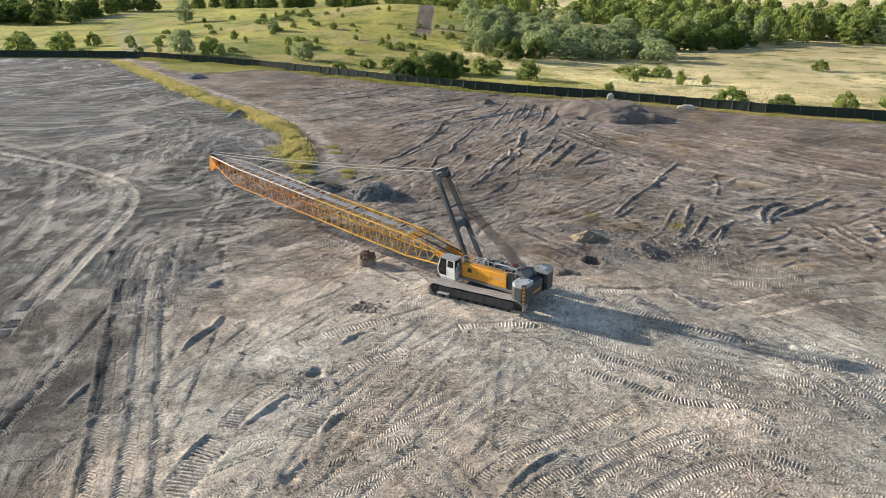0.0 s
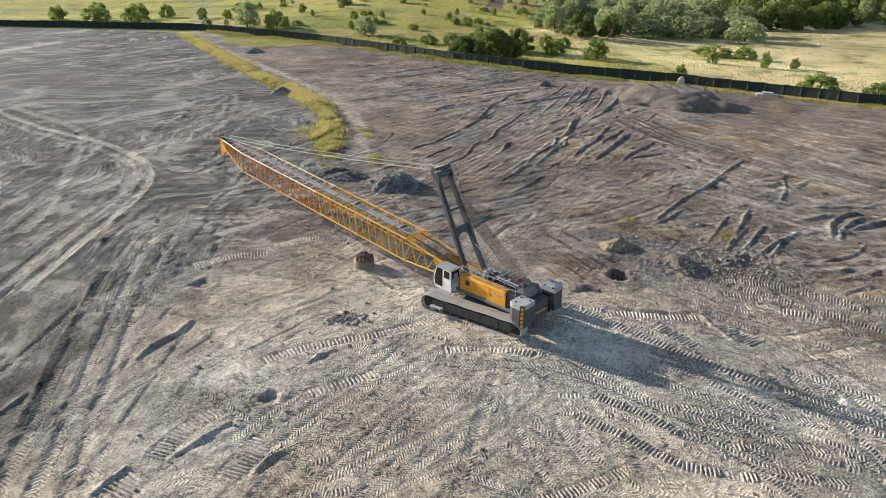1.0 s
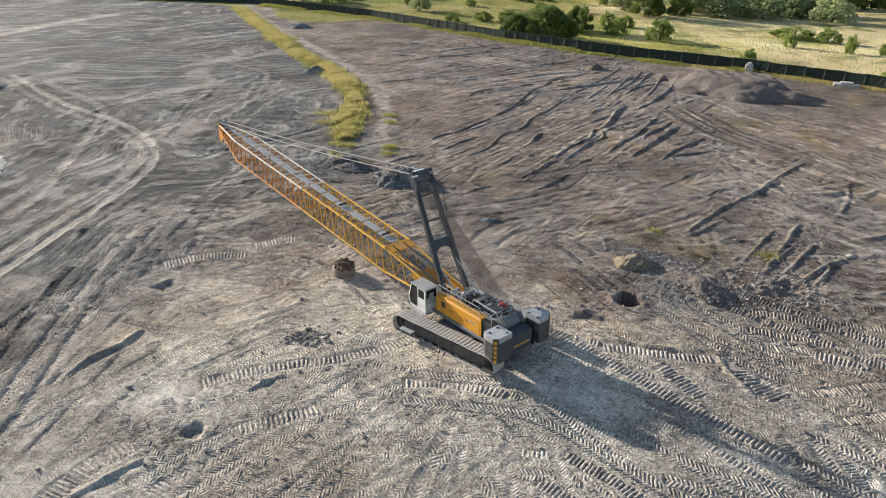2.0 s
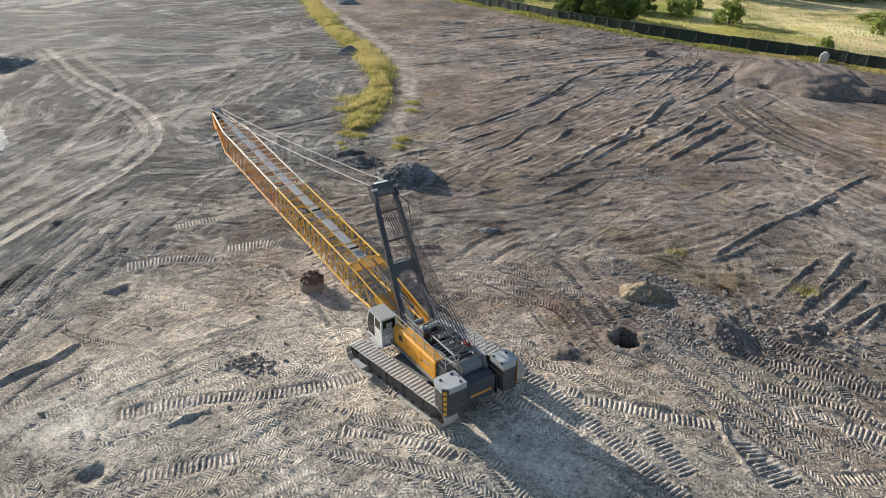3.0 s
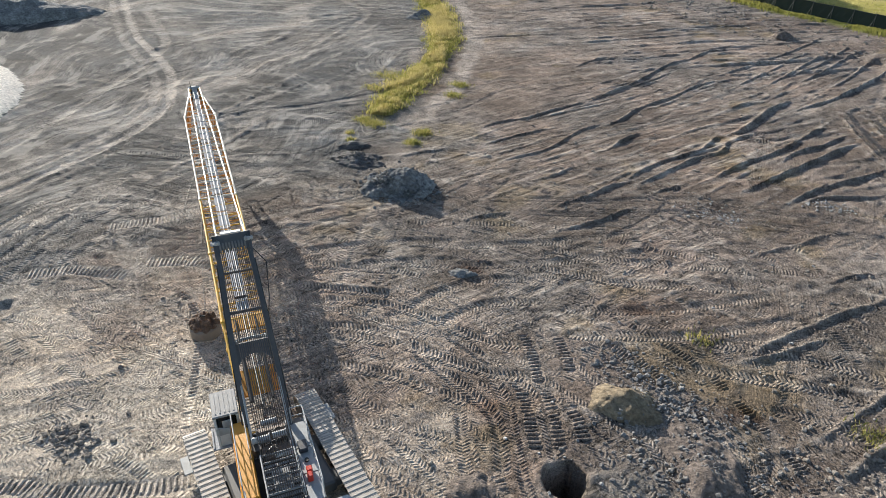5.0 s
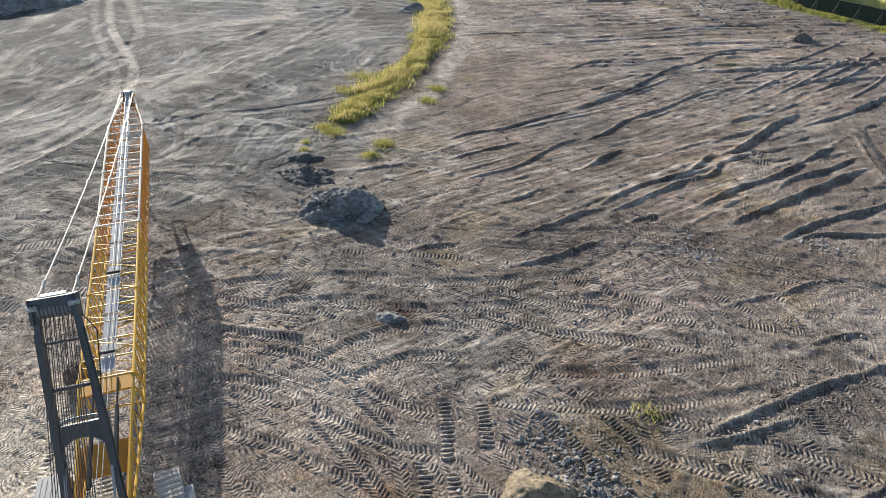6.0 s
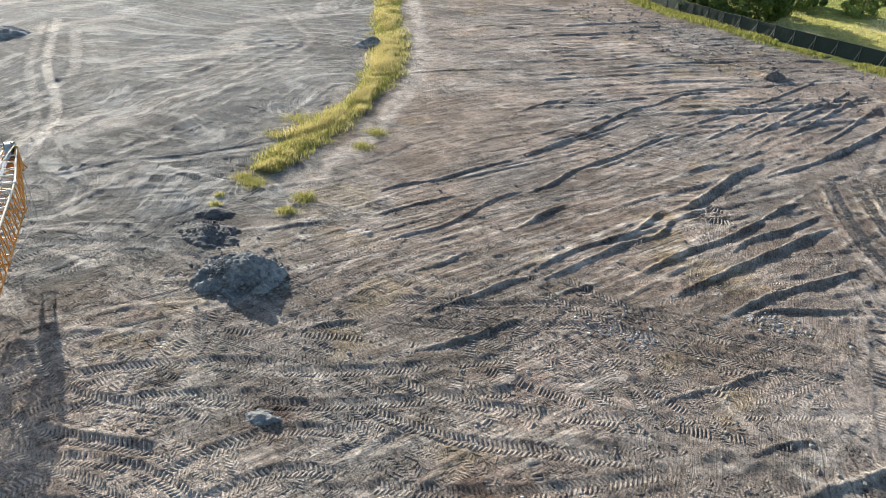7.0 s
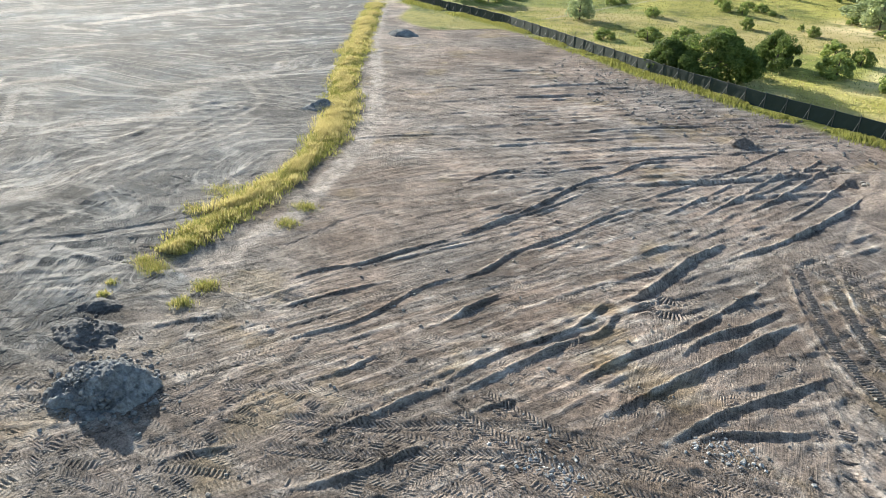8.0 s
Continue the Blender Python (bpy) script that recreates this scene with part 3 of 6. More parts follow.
windrow(0.24, (35.3, 69.7), (39.8, 72.6), (43.0, 75.1), (45.2, 76.9), w=0.35)
windrow(0.18, (36.9, 69.7), (37.7, 67.2), (38.2, 62.6), (39.0, 60.0), (40.5, 58.2), w=0.3)
windrow(0.18, (39.0, 69.8), (39.8, 65.6), (40.6, 62.0), (41.6, 60.1), w=0.3)
windrow(0.16, (40.9, 69.9), (41.3, 64.1), (42.4, 61.4), w=0.3)
windrow(0.14, (34.7, 85.8), (33.4, 80.8), (31.4, 76.3), w=0.3)
windrow(0.1, (28.3, 108.0), (34.8, 100.2), (40.3, 93.1), (46.2, 89.0), w=0.3)
windrow(0.1, (22.0, 124.1), (28.8, 110.1), (37.5, 96.0), w=0.3)
windrow(0.1, (25.1, 119.1), (35.6, 108.5), (47.1, 99.7), (57.0, 94.9), w=0.3)
windrow(0.16, (28.8, 56.2), (33.0, 58.6), (35.6, 57.5), w=0.3)
windrow(0.16, (29.8, 62.3), (33.3, 63.8), (35.9, 67.1), w=0.3)
windrow(0.2, (57.6, 98.6), (59.8, 97.6), w=0.4)
windrow(0.22, (32.9, 66.9), (35.0, 72.0), (38.0, 74.4), (41.0, 72.3), w=0.35)
windrow(0.16, (33.5, 62.0), (37.0, 60.4), (41.0, 59.0))
windrow(0.14, (32.2, 75.6), (40.4, 76.6), (52.0, 78.4))
windrow(0.16, (26.0, 83.0), (30.0, 79.0))
windrow(0.15, (29.0, 92.0), (34.0, 86.0))
windrow(0.17, (36.0, 68.0), (43.0, 64.0))
windrow(0.13, (35.0, 57.0), (43.0, 55.0))
for x, y in ((24.2, 126), (26.4, 126), (28.6, 125.5), (30.8, 125), (33.4, 124.5)):
    ridge([(x, y + 3.5), (x + 1.0, y), (x + 2.4, y - 3.2)], 0.3, 0.32, 0.15, 0.6, 0.5)
# the haul road on the grey side, its dark ruts and pale bends
for k, off in enumerate((0.6, 2.4, 4.0)):
    track([(-18.0 + off, 26), (-19.6 + off, 31.3), (-21.1 + off, 35.5), (-23.5 + off, 42.3), (-26.5 + off, 51.4), (-28.7 + off, 60.1)], 0.95, 0.26, 1.5, 0.06, 0.8 - 0.15 * k, worn=-0.1)
track([(-24.5, 31.7), (-24.7, 35.5), (-24.9, 40.7), (-25.2, 47.4)], 0.9, 0.26, 1.5, 0.06, 0.3)
track([(-30.6, 42.1), (-32.4, 51.3), (-33.5, 61.3)], 1.2, 0.26, 0, 0.06, 1.0, 0.3)
ridge([(-18.1, 26), (-19.7, 31.3), (-21.3, 35.5), (-23.7, 42.3), (-26.7, 51.4)], 0.07, 0.13)
ridge([(-13.6, 26), (-16.4, 34.5), (-19.2, 42.4), (-22.6, 51.5)], 0.06, 0.12)
smear(-0.45, 0.35, (-17.8, 26), (-19.4, 31.3), (-21.0, 35.5), (-23.4, 42.3), (-26.4, 51.4))
windrow(0.14, (-22.4, 33.4), (-22.3, 35.5), (-22.2, 36.7))
for off, pale in ((0, 1.7), (-2.0, 0.6)):
    track([(-30.5 + off, 48), (-31.4 + off, 56), (-32.9 + off, 68.4), (-35.4 + off, 76.0), (-38.4, 79.5 + off), (-45.5, 85.0 + off), (-60.3, 92.2 + off), (-79.8, 104.6 + off)], 1.1, 0.5, 0, 0.12, pale, 0.2, 0.9)
track([(-38, 58), (-40.2, 65), (-46, 78), (-53.5, 91), (-70, 101.3)], 1.4, 0.5, 0, 0.1, 0.7, 0.2, 0.9)
track([(-30.2, 76.0), (-28.0, 81.0), (-24, 86), (-20, 96), (-26, 110)], 1.2, 0.5, 0, 0.08, 0.5, 0.2, 0.9)
track([(-63, 129), (-50.5, 121.9), (-43.0, 117.1), (-40, 110)], 1.3, 0.5, 0, 0.1, 0.5, 0.2, 0.9)
smear(0.8, 0.8, (-30.8, 79.5), (-30.0, 85.8))
smear(0.8, 1.0, (-36, 56), (-34.4, 67.1), (-35.8, 74.9))
# pale strips, far out on the grey side
smear(1.6, 2.4, (-113.5, 138), (-113.5, 157), (-111, 174))
smear(1.0, 1.6, (-117, 131), (-104, 133.5))
# slabs of pale soil torn up where a crawler has turned, dark on the side away from the light
for width, pts in (
    (1.9, [(-13.4, 27.0), (-12.8, 29.8), (-12.1, 31.4)]),
    (1.3, [(-12.2, 32.3), (-11.6, 34.8), (-10.4, 36.8)]),
    (1.6, [(-8.0, 31.6), (-7.6, 33.3), (-7.2, 34.8)]),
    (1.2, [(-15.3, 58.6), (-12.4, 60.4), (-9.2, 60.6)]),
    (1.2, [(-21.0, 60.0), (-18.6, 62.6), (-17.4, 65.0)]),
    (1.2, [(-20.2, 54.0), (-17.8, 56.0), (-15.0, 57.2)]),
    (2.0, [(19.3, 53.2), (20.1, 50.6), (21.6, 48.6)]),
    (1.3, [(15.1, 50.0), (16.2, 48.8), (17.3, 47.6)]),
    (1.3, [(21.6, 53.7), (23.5, 54.0), (25.5, 53.5), (27.5, 52.6)]),
):
    track(pts, width, 0.25, 0.0, 0.05, 1.3, 0.55, -1.2)
smear(1.1, 0.9, (-9.4, 28.5), (-8.5, 29.5), (-7.8, 30.5))
smear(1.1, 0.8, (-10.1, 41.6), (-8.0, 41.7))
smear(1.0, 0.8, (-6.7, 37.8), (-5.0, 38.7), (-3.1, 41.0))
smear(0.7, 1.3, (-1.2, 37.5), (-2.6, 33.0), (-4.4, 26.5))
smear(0.6, 1.2, (1.5, 36.0), (0.4, 30.0), (-0.4, 26))
smear(0.7, 1.1, (13.0, 35.0), (18.0, 36.4))
smear(0.6, 1.5, (4.0, 41.0), (7.0, 41.4))
smear(0.6, 1.2, (-11.0, 50.6), (-7.0, 51.5))
# the crane's own tracks and the tyre tracks around it
for pts in (
    [(-9.9, 41.8), (-8.1, 43.4), (-5.7, 44.8), (-3.1, 46.0), (-0.7, 47.9), (0.6, 49.4)],
    [(-6.3, 38.8), (-4.7, 39.9), (-3.1, 41.0), (-2.5, 41.5)],
    [(1.0, 44.5), (3.1, 45.1), (5.5, 45.1), (6.9, 44.7)],
    [(10.6, 50.8), (13.2, 51.2), (16.1, 51.2), (19.3, 51.6)],
    [(8.1, 52.4), (11.0, 50.5), (14.1, 48.2), (16.8, 46.3), (21, 43.4)],
):
    track(pts, 1.0, 0.26, 0.0, 0.05, 1.15, 0.55, -1.2)
for pts in (
    [(7.5, 47.7), (10.9, 44.6), (13.9, 42), (20, 38)],
    [(1.2, 44.2), (8.8, 44.5), (15.8, 40.8), (23, 39.3)],
    [(9.6, 40.1), (12.3, 38.7), (14.6, 36.9), (18.0, 36.6)],
    [(14.7, 39.5), (16.8, 39.0), (19.0, 37.3), (22.5, 36.9)],
    [(23.4, 45.8), (25.0, 41.2), (25.8, 37.8), (26.5, 34.8)],
    [(2.6, 27.5), (4.2, 29.3), (6.5, 30.7), (9.3, 32.2), (12.0, 33.9)],
    [(8.2, 27.6), (10.7, 29.4), (13.6, 30.8), (16.0, 31.5)],
):
    pair(pts, 2.4, width=0.85, pitch=0.22, kink=rng.choice((0.0, 0.9, 1.4)), depth=0.06, pale=0.5)
for pts in (
    [(15.5, 57.7), (19.9, 53.2), (22.8, 51)],
    [(19.2, 60.0), (22.5, 58.1), (25.2, 56.9), (30, 54.6)],
    [(16.4, 57.1), (19.4, 54.7), (24, 52.6)],
    [(24, 48.5), (30.9, 51.6), (38, 52.9)],
    [(22, 44.6), (27.4, 41.3), (30, 36)],
    [(24.4, 53.8), (29.6, 53.5), (34.9, 54.4), (40, 55)],
    [(21.0, 56.8), (25.8, 56.1), (31.8, 53.0)],
    [(34.2, 77.5), (41.5, 78.9), (47.7, 78.0), (54, 76.4)],
):
    pair(pts, 2.4, width=0.85, pitch=0.22, kink=rng.choice((0.0, 0.9, 1.4)), depth=0.06, pale=0.5)
track([(4.4, 42.4), (3.6, 36.0), (3.0, 30.7)], 0.8, 0.3, 0.9, 0.04, 0.4, 0.8, 0.0)
for pts in (
    [(3.9, 61.7), (9.5, 59.9), (12, 56.6)],
    [(-6.8, 63.6), (-4.8, 65.7), (-2.0, 68.5), (0.2, 70.0)],
    [(-2.7, 60.4), (0.2, 61.9), (3.7, 62.2), (6.4, 62.1), (9.5, 63.4)],
    [(-0.4, 58.5), (3.6, 59.7), (5.5, 59.8), (7.5, 60.1)],
    [(2.4, 63.4), (2.8, 65.3), (4.3, 67.5), (6.4, 68.7)],
    [(-2, 68.1), (2.4, 70.8), (9.7, 77.1)],
    [(15.7, 68.1), (21.9, 69.8), (28, 70)],
    [(19.7, 67.3), (21.0, 67.5), (24.5, 67.9)],
    [(-13, 64), (-7, 62.5), (-1, 65)],
    [(5.5, 72.4), (10, 73.4), (16, 76.4)],
    [(9, 67), (14, 70), (19, 75)],
):
    pair(pts, 2.3, width=0.85, pitch=0.22, kink=rng.choice((0.9, 1.3)), depth=0.06, pale=0.35, worn=-0.5)
for a, b in (((9.3, 61.1), (11.6, 58.0)), ((10.4, 61.6), (12.5, 58.6)), ((9.0, 65.8), (10.9, 63.4)), ((11.8, 61.2), (13.3, 59.5)), ((7.6, 64.9), (9.9, 61.9))):
    track([a, ((a[0] + b[0]) / 2 + 0.1, (a[1] + b[1]) / 2), b], 0.75, 0.24, 0.0, 0.06, 0.2, worn=-0.8)
# the crawler way along the edge of the windrows
windrow(0.13, (17.8, 109.9), (19.6, 104.8), (21.5, 100.9), (23.3, 98.4), (25.3, 96.0), pale=0.6)
windrow(0.07, (19.7, 110.3), (21.7, 105.5), (23.7, 101.8), (26.5, 98.2), pale=0.6)
windrow(0.12, (21.0, 111.2), (23.0, 105.6), (24.6, 103.8), (28.0, 99.6), pale=0.7)
windrow(0.12, (22.2, 96.5), (23.8, 94.5), (25.0, 92.2), pale=0.6)
windrow(0.1, (23.2, 97.2), (24.4, 95.0), (25.9, 92.8))
for off in (0.75, 2.7, 4.0, 5.6):
    track([(17.9 + off, 109.9 + 0.2 * off), (19.8 + off, 104.8 + 0.2 * off), (21.6 + off, 101.0 + 0.2 * off), (23.4 + off, 98.4 + 0.2 * off), (26.5 + off, 94.8 + 0.2 * off)], 0.8, 0.22, 0.0, 0.05, 0.35, worn=-0.9)
track([(11.6, 99.4), (13.0, 98.7), (14.6, 99.4), (15.8, 101.6)], 0.9, 0.24, 0.0, 0.05, 0.3, worn=-1.0)
track([(12.0, 100.6), (13.4, 100.5), (14.9, 103.0)], 0.8, 0.24, 0.0, 0.05, 0.3, worn=-1.0)
pair([(15, 113.6), (19, 111.6), (23, 109.6), (29, 107)], 1.9, width=0.8, pitch=0.24, kink=1.6, depth=0.07, pale=0.25)
pair([(1.5, 78), (6, 80.4), (10.5, 83.6), (16, 85.6)], 2.0, width=0.8, pitch=0.24, kink=1.6, depth=0.06, pale=0.2)
pair([(8, 85.2), (13, 84.6), (18, 85.4), (23, 87)], 2.0, width=0.8, pitch=0.24, kink=1.6, depth=0.06, pale=0.2)
H += np.clip(0.85 * sunk, -0.08, 0.03)
# the dusty, swept patch behind the crane
for a in spline([(6.6, 47.8), (9.6, 46.6), (13.4, 45.0)], 0.5):
    w = window(a[0], a[1], 2.6)
    k = 1 - sstep(0.8, 1.7, np.hypot(X[w] - a[0], Y[w] - a[1]) + 0.4 * vnoise(X[w], Y[w], 1.1, 29))
    tread[w][..., 2] *= 1 - k
    dust_shade[w] = dust_shade[w] * (1 - k) + 0.45 * k
# lips of torn soil that throw long shadows, and hollows between them
windrow(0.2, (-14.1, 29.3), (-13.7, 30.4), (-13.2, 31.8))
windrow(0.24, (-11.7, 32.0), (-10.9, 33.7), (-9.6, 35.8))
windrow(0.24, (-7.1, 31.9), (-6.7, 33.1), (-6.0, 34.1))
windrow(0.16, (-8.9, 27.9), (-8.0, 29.0), (-7.4, 30.0))
windrow(0.24, (-17.8, 40.0), (-17.5, 42.3), (-16.8, 43.9), (-16.5, 45.8))
windrow(0.26, (-7.5, 41.4), (-6.8, 42.6), (-5.9, 43.7))
windrow(0.16, (-3.8, 40.1), (-2.1, 40.9))
windrow(0.15, (20.9, 53.9), (23.5, 54.8), (25.5, 54.4), (27.5, 53.4))
windrow(0.2, (18.2, 53.0), (18.9, 50.6), (20.2, 48.4))
windrow(0.14, (10.4, 51.7), (13.2, 52.0), (16.1, 52.0), (19.0, 52.6))
windrow(0.14, (2.2, 26.7), (4.6, 29.8), (7.0, 31.4))
windrow(0.12, (25.8, 45.6), (28.1, 42.2), (30.5, 41.2))
windrow(0.14, (0.2, 70.6), (2.0, 70.0), (3.4, 70.2))
for x, y, r, depth in ((-18.2, 51.2, 0.8, 0.2), (-8.2, 38.15, 0.7, 0.22), (-8.0, 28.5, 0.6, 0.18), (24.6, 61.8, 0.9, 0.25)):
    pit(x, y, r, depth)
# small hollows given only as their shade, smeared dark on level soil
for x, y in ((2.0, 68.6), (12.0, 70.2), (8.3, 59.2), (19.0, 64.9), (-3.5, 71.5)):
    smear(-0.5, 0.8, (x - 0.4, y - 0.2), (x + 0.4, y + 0.2))

# the bored hole, with a firm rim
d = np.hypot(X - 13.35, Y - 57.2)
H -= 7.0 * (1 - sstep(0.72, 0.92, d + 0.06 * vnoise(X, Y, 0.5, 31)))
H += 0.04 * np.exp(-(((d - 1.15) / 0.25) ** 2))
tread[..., 2] *= sstep(1.0, 1.6, d)

# colours of the soil by district
n1, n2 = fbm(X, Y, 18, 4, 41), fbm(X, Y, 5, 3, 44)
swirl = 6.5 * vnoise(X, Y, 17, 53) + 2.2 * vnoise(X, Y, 7, 54)
out_west = sstep(104, 132, Y)
streak_u, streak_v = X * np.cos(radians(97)) + Y * np.sin(radians(97)), -X * np.sin(radians(97)) + Y * np.cos(radians(97)) + swirl
streak_u, streak_v = np.where(out_west > 0.5, X * 0.5 + Y * 0.87, streak_u), np.where(out_west > 0.5, -X * 0.87 + Y * 0.5 + swirl, streak_v)
streak = vnoise(streak_u, streak_v * 6, 26, 51) + 0.7 * vnoise(streak_u, streak_v * 7, 11, 52)
verge_x = np.interp(Y, [p[1] for p in VERGE[::-1]], [p[0] for p in VERGE[::-1]])
west = sstep(-4, 4, np.where(Y > 85, verge_x, -12 - 0.12 * (85 - Y)) - X + 3 * n2)
pale_near = (1 - sstep(-5, 6, Y - 59.5 + 0.55 * np.clip(X - 4, 0, 20) + 0.3 * np.clip(-8 - X, 0, 40) + 9 * n1 + 4 * n2)) * (1 - 0.78 * west)


def col(*c):
    return np.array(c, np.float32)


BROWN, ASH, DUN, DUST = col(0.216, 0.173, 0.143), col(0.104, 0.104, 0.103), col(0.485, 0.425, 0.35), col(0.56, 0.495, 0.425)
base = BROWN * (1 - west[..., None]) + ASH * west[..., None]
base = base * (1 - pale_near[..., None]) + DUN * pale_near[..., None]
base *= (1 + 0.2 * n1 + (0.2 + 0.15 * west) * n2)[..., None]
base *= (1 - 0.24 * west * (1 - sstep(75, 105, Y)) * sstep(26, 36, -X))[..., None]
base *= 1 + (0.16 * streak * (1 - pale_near))[..., None]
wst = (sstep(0.35, 0.95, streak) * west * (1 - 0.6 * pale_near))[..., None]
base = base * (1 - 0.4 * wst) + DUST * 0.4 * wst
ochre = (sstep(0.5, 0.95, fbm(X, Y, 5, 4, 61) + 0.55 * np.exp(-(((X - 19) / 7) ** 2) - ((Y - 68) / 6) ** 2)) * (1 - west) * (1 - 0.8 * pale_near))[..., None] * 0.5
hue_drift = 0.07 * fbm(X, Y, 9, 3, 62)
base = base * np.stack([1 + hue_drift, 1 + 0 * hue_drift, 1 - 0.8 * hue_drift], -1)
base = base * (1 - ochre) + col(0.25, 0.185, 0.10) * ochre
damp = (sstep(0.1, 0.7, fbm(X, Y, 7, 4, 64) + 0.75 * np.exp(-(((X + 3) / 9) ** 2) - ((Y - 68) / 5) ** 2) + 0.7 * np.exp(-(((X + 17) / 11) ** 2) - ((Y - 77) / 9) ** 2)))[..., None] * 0.5
base = base * (1 - damp) + base * 0.55 * damp
bright = (sstep(0.25, 0.8, fbm(X, Y, 4, 4, 67)))[..., None] * 0.3
base = base * (1 + bright)
base = base * (1 + 0.55 * np.exp(-(((X - 3) / 10) ** 2) - ((Y - 55.5) / 8) ** 2))[..., None]
base = base * (1 + 0.28 * sstep(0, 14, X) * (1 - sstep(40, 50, Y)))[..., None]
base = base * (1 + 0.4 * np.exp(-(((X - 21) / 9) ** 2) - ((Y - 81) / 9) ** 2))[..., None]
crust = sstep(0.05, 0.5, fbm(X, Y, 3.2, 4, 68) + 0.12 * fbm(X, Y, 20, 2, 69)) * (1 - sstep(66, 82, Y + 0.25 * X)) * (0.3 + 0.2 * sstep(-14, 2, -X - 12)) * sstep(-36, -24, X)
base = base * (1 - crust[..., None]) + DUST * 0.92 * crust[..., None]
dd = np.clip(dust_shade * 0.75, -0.5, 0.95)[..., None]
base = base * (1 - dd) + (0.25 * base + 0.75 * DUST) * dd
# the trodden lane beside the verge
lane = spline(LANE, 1.0)
for a in lane:
    w = window(a[0], a[1], 2.6)
    k = (1 - sstep(0.7, 1.4, np.hypot(X[w] - a[0], Y[w] - a[1]) + 0.4 * vnoise(X[w], Y[w], 1.5, 71)))[..., None]
    base[w] = base[w] * (1 - 0.85 * k) + col(0.42, 0.355, 0.30) * 0.85 * k
# thin turf under the verge grass
for a in spline(VERGE, 1.0):
    w = window(a[0], a[1], 2.4)
    k = (1 - sstep(0.6, 1.5, np.hypot(X[w] - a[0], Y[w] - a[1]) + 0.5 * vnoise(X[w], Y[w], 1.2, 72)))[..., None]
    base[w] = base[w] * (1 - 0.7 * k) + col(0.24, 0.215, 0.09) * 0.7 * k
# meadow colours: green on the west, straw on the east
east = sstep(-0.5, 0.5, (X - 25) / 40 + 0.7 * n1)
mead = col(0.40, 0.365, 0.085) * (1 - east[..., None]) + col(0.74, 0.61, 0.34) * east[..., None]
mead = mead * (1 + 0.3 * fbm(X, Y, 30, 4, 81))[..., None]
tawny = (sstep(0.15, 0.6, fbm(X, Y * 1.6, 42, 4, 84)) * 0.65)[..., None]
mead = mead * (1 - tawny) + col(0.47, 0.37, 0.17) * tawny
lush = (sstep(0.2, 0.6, fbm(X, Y * 1.6, 26, 4, 86)) * 0.7 * (1 - 0.7 * east))[..., None]
mead = mead * (1 - lush) + col(0.22, 0.27, 0.055) * lush
green_strip = sstep(0, 1, 1 - np.abs(Y - fence_y(X) + 1.5) / 4)[..., None]
mead = mead * (1 - green_strip) + col(0.16, 0.18, 0.035) * green_strip
base = base * site[..., None] + mead * (1 - site[..., None])
scar = ((1 - sstep(2.4, 3.6, np.abs(X + 6.5 + 0.6 * vnoise(X, Y, 5, 82)))) * sstep(251, 257, Y) * (1 - sstep(326, 334, Y)))[..., None]
base = base * (1 - scar) + (col(0.20, 0.16, 0.12) * (1 + 0.5 * vnoise(X, Y, 2.2, 83))[..., None]) * scar
way = np.exp(-(((X - np.interp(Y, [196, 215, 262, 330, 483, 630], [-87, -93, -114, -146, -216, -283])) / 2.4) ** 2))[..., None] * (Y > 190)[..., None]
way = np.maximum(way, 0.6 * np.exp(-(((Y - np.interp(X, [-46, -33, -8], [196, 231, 250])) / 1.6) ** 2))[..., None] * ((X > -46) & (X < -8))[..., None])
base = base * (1 - way) + col(0.40, 0.34, 0.26) * way
tint = np.concatenate([np.clip(base, 0.01, 0.9), (1 - site)[..., None] * (1 - 0.8 * np.maximum(scar, way))], -1).astype(np.float32)

# the grain of the scraped soil: how far across and along the blade's way
def across(h):
    return -math.sin(radians(h)) * X + math.cos(radians(h)) * Y, math.cos(radians(h)) * X + math.sin(radians(h)) * Y


far_side = sstep(104, 128, Y + 0.5 * X)
right = sstep(12, 24, X + 0.12 * (Y - 90) + 2 * n1) * (1 - west)
grain = np.zeros(X.shape + (4,), np.float32)
for (p, q), k in ((across(65), (1 - far_side) * (1 - right) * (1 - west)), (across(44), far_side * (1 - right) * (1 - west)), (across(-36), right), ((across(97)[0] + swirl, across(97)[1]), west * (1 - out_west)), ((across(60)[0] + swirl, across(60)[1]), west * out_west)):
    grain[..., 0] += p * k
    grain[..., 1] += q * k
grain[..., 2] = site * (1 - 0.35 * right) * (1 - 0.75 * pale_near) * (0.45 + 0.55 * sstep(-0.3, 0.3, n2 + 0.3))
grain[..., 3] = west * (1 - pale_near)

nx, ny = X.shape
me = bpy.data.meshes.new("ground")
me.vertices.add(nx * ny)
me.vertices.foreach_set("co", np.stack([X, Y, H], -1).astype(np.float32).ravel())
ii = (np.arange(nx - 1)[:, None] * ny + np.arange(ny - 1)[None, :]).ravel()
quads = np.stack([ii, ii + ny, ii + ny + 1, ii + 1], 1).astype(np.int32)
me.loops.add(quads.size)
me.loops.foreach_set("vertex_index", quads.ravel())
me.polygons.add(len(quads))
me.polygons.foreach_set("loop_start", np.arange(0, quads.size, 4, dtype=np.int32))
me.polygons.foreach_set("use_smooth", np.ones(len(quads), bool))
for key, data in (("tint", tint), ("tread", tread), ("grain", grain)):
    me.attributes.new(key, "FLOAT_COLOR", "POINT").data.foreach_set("color", data.ravel())
me.update(calc_edges=True)
me.materials.append(SOIL)
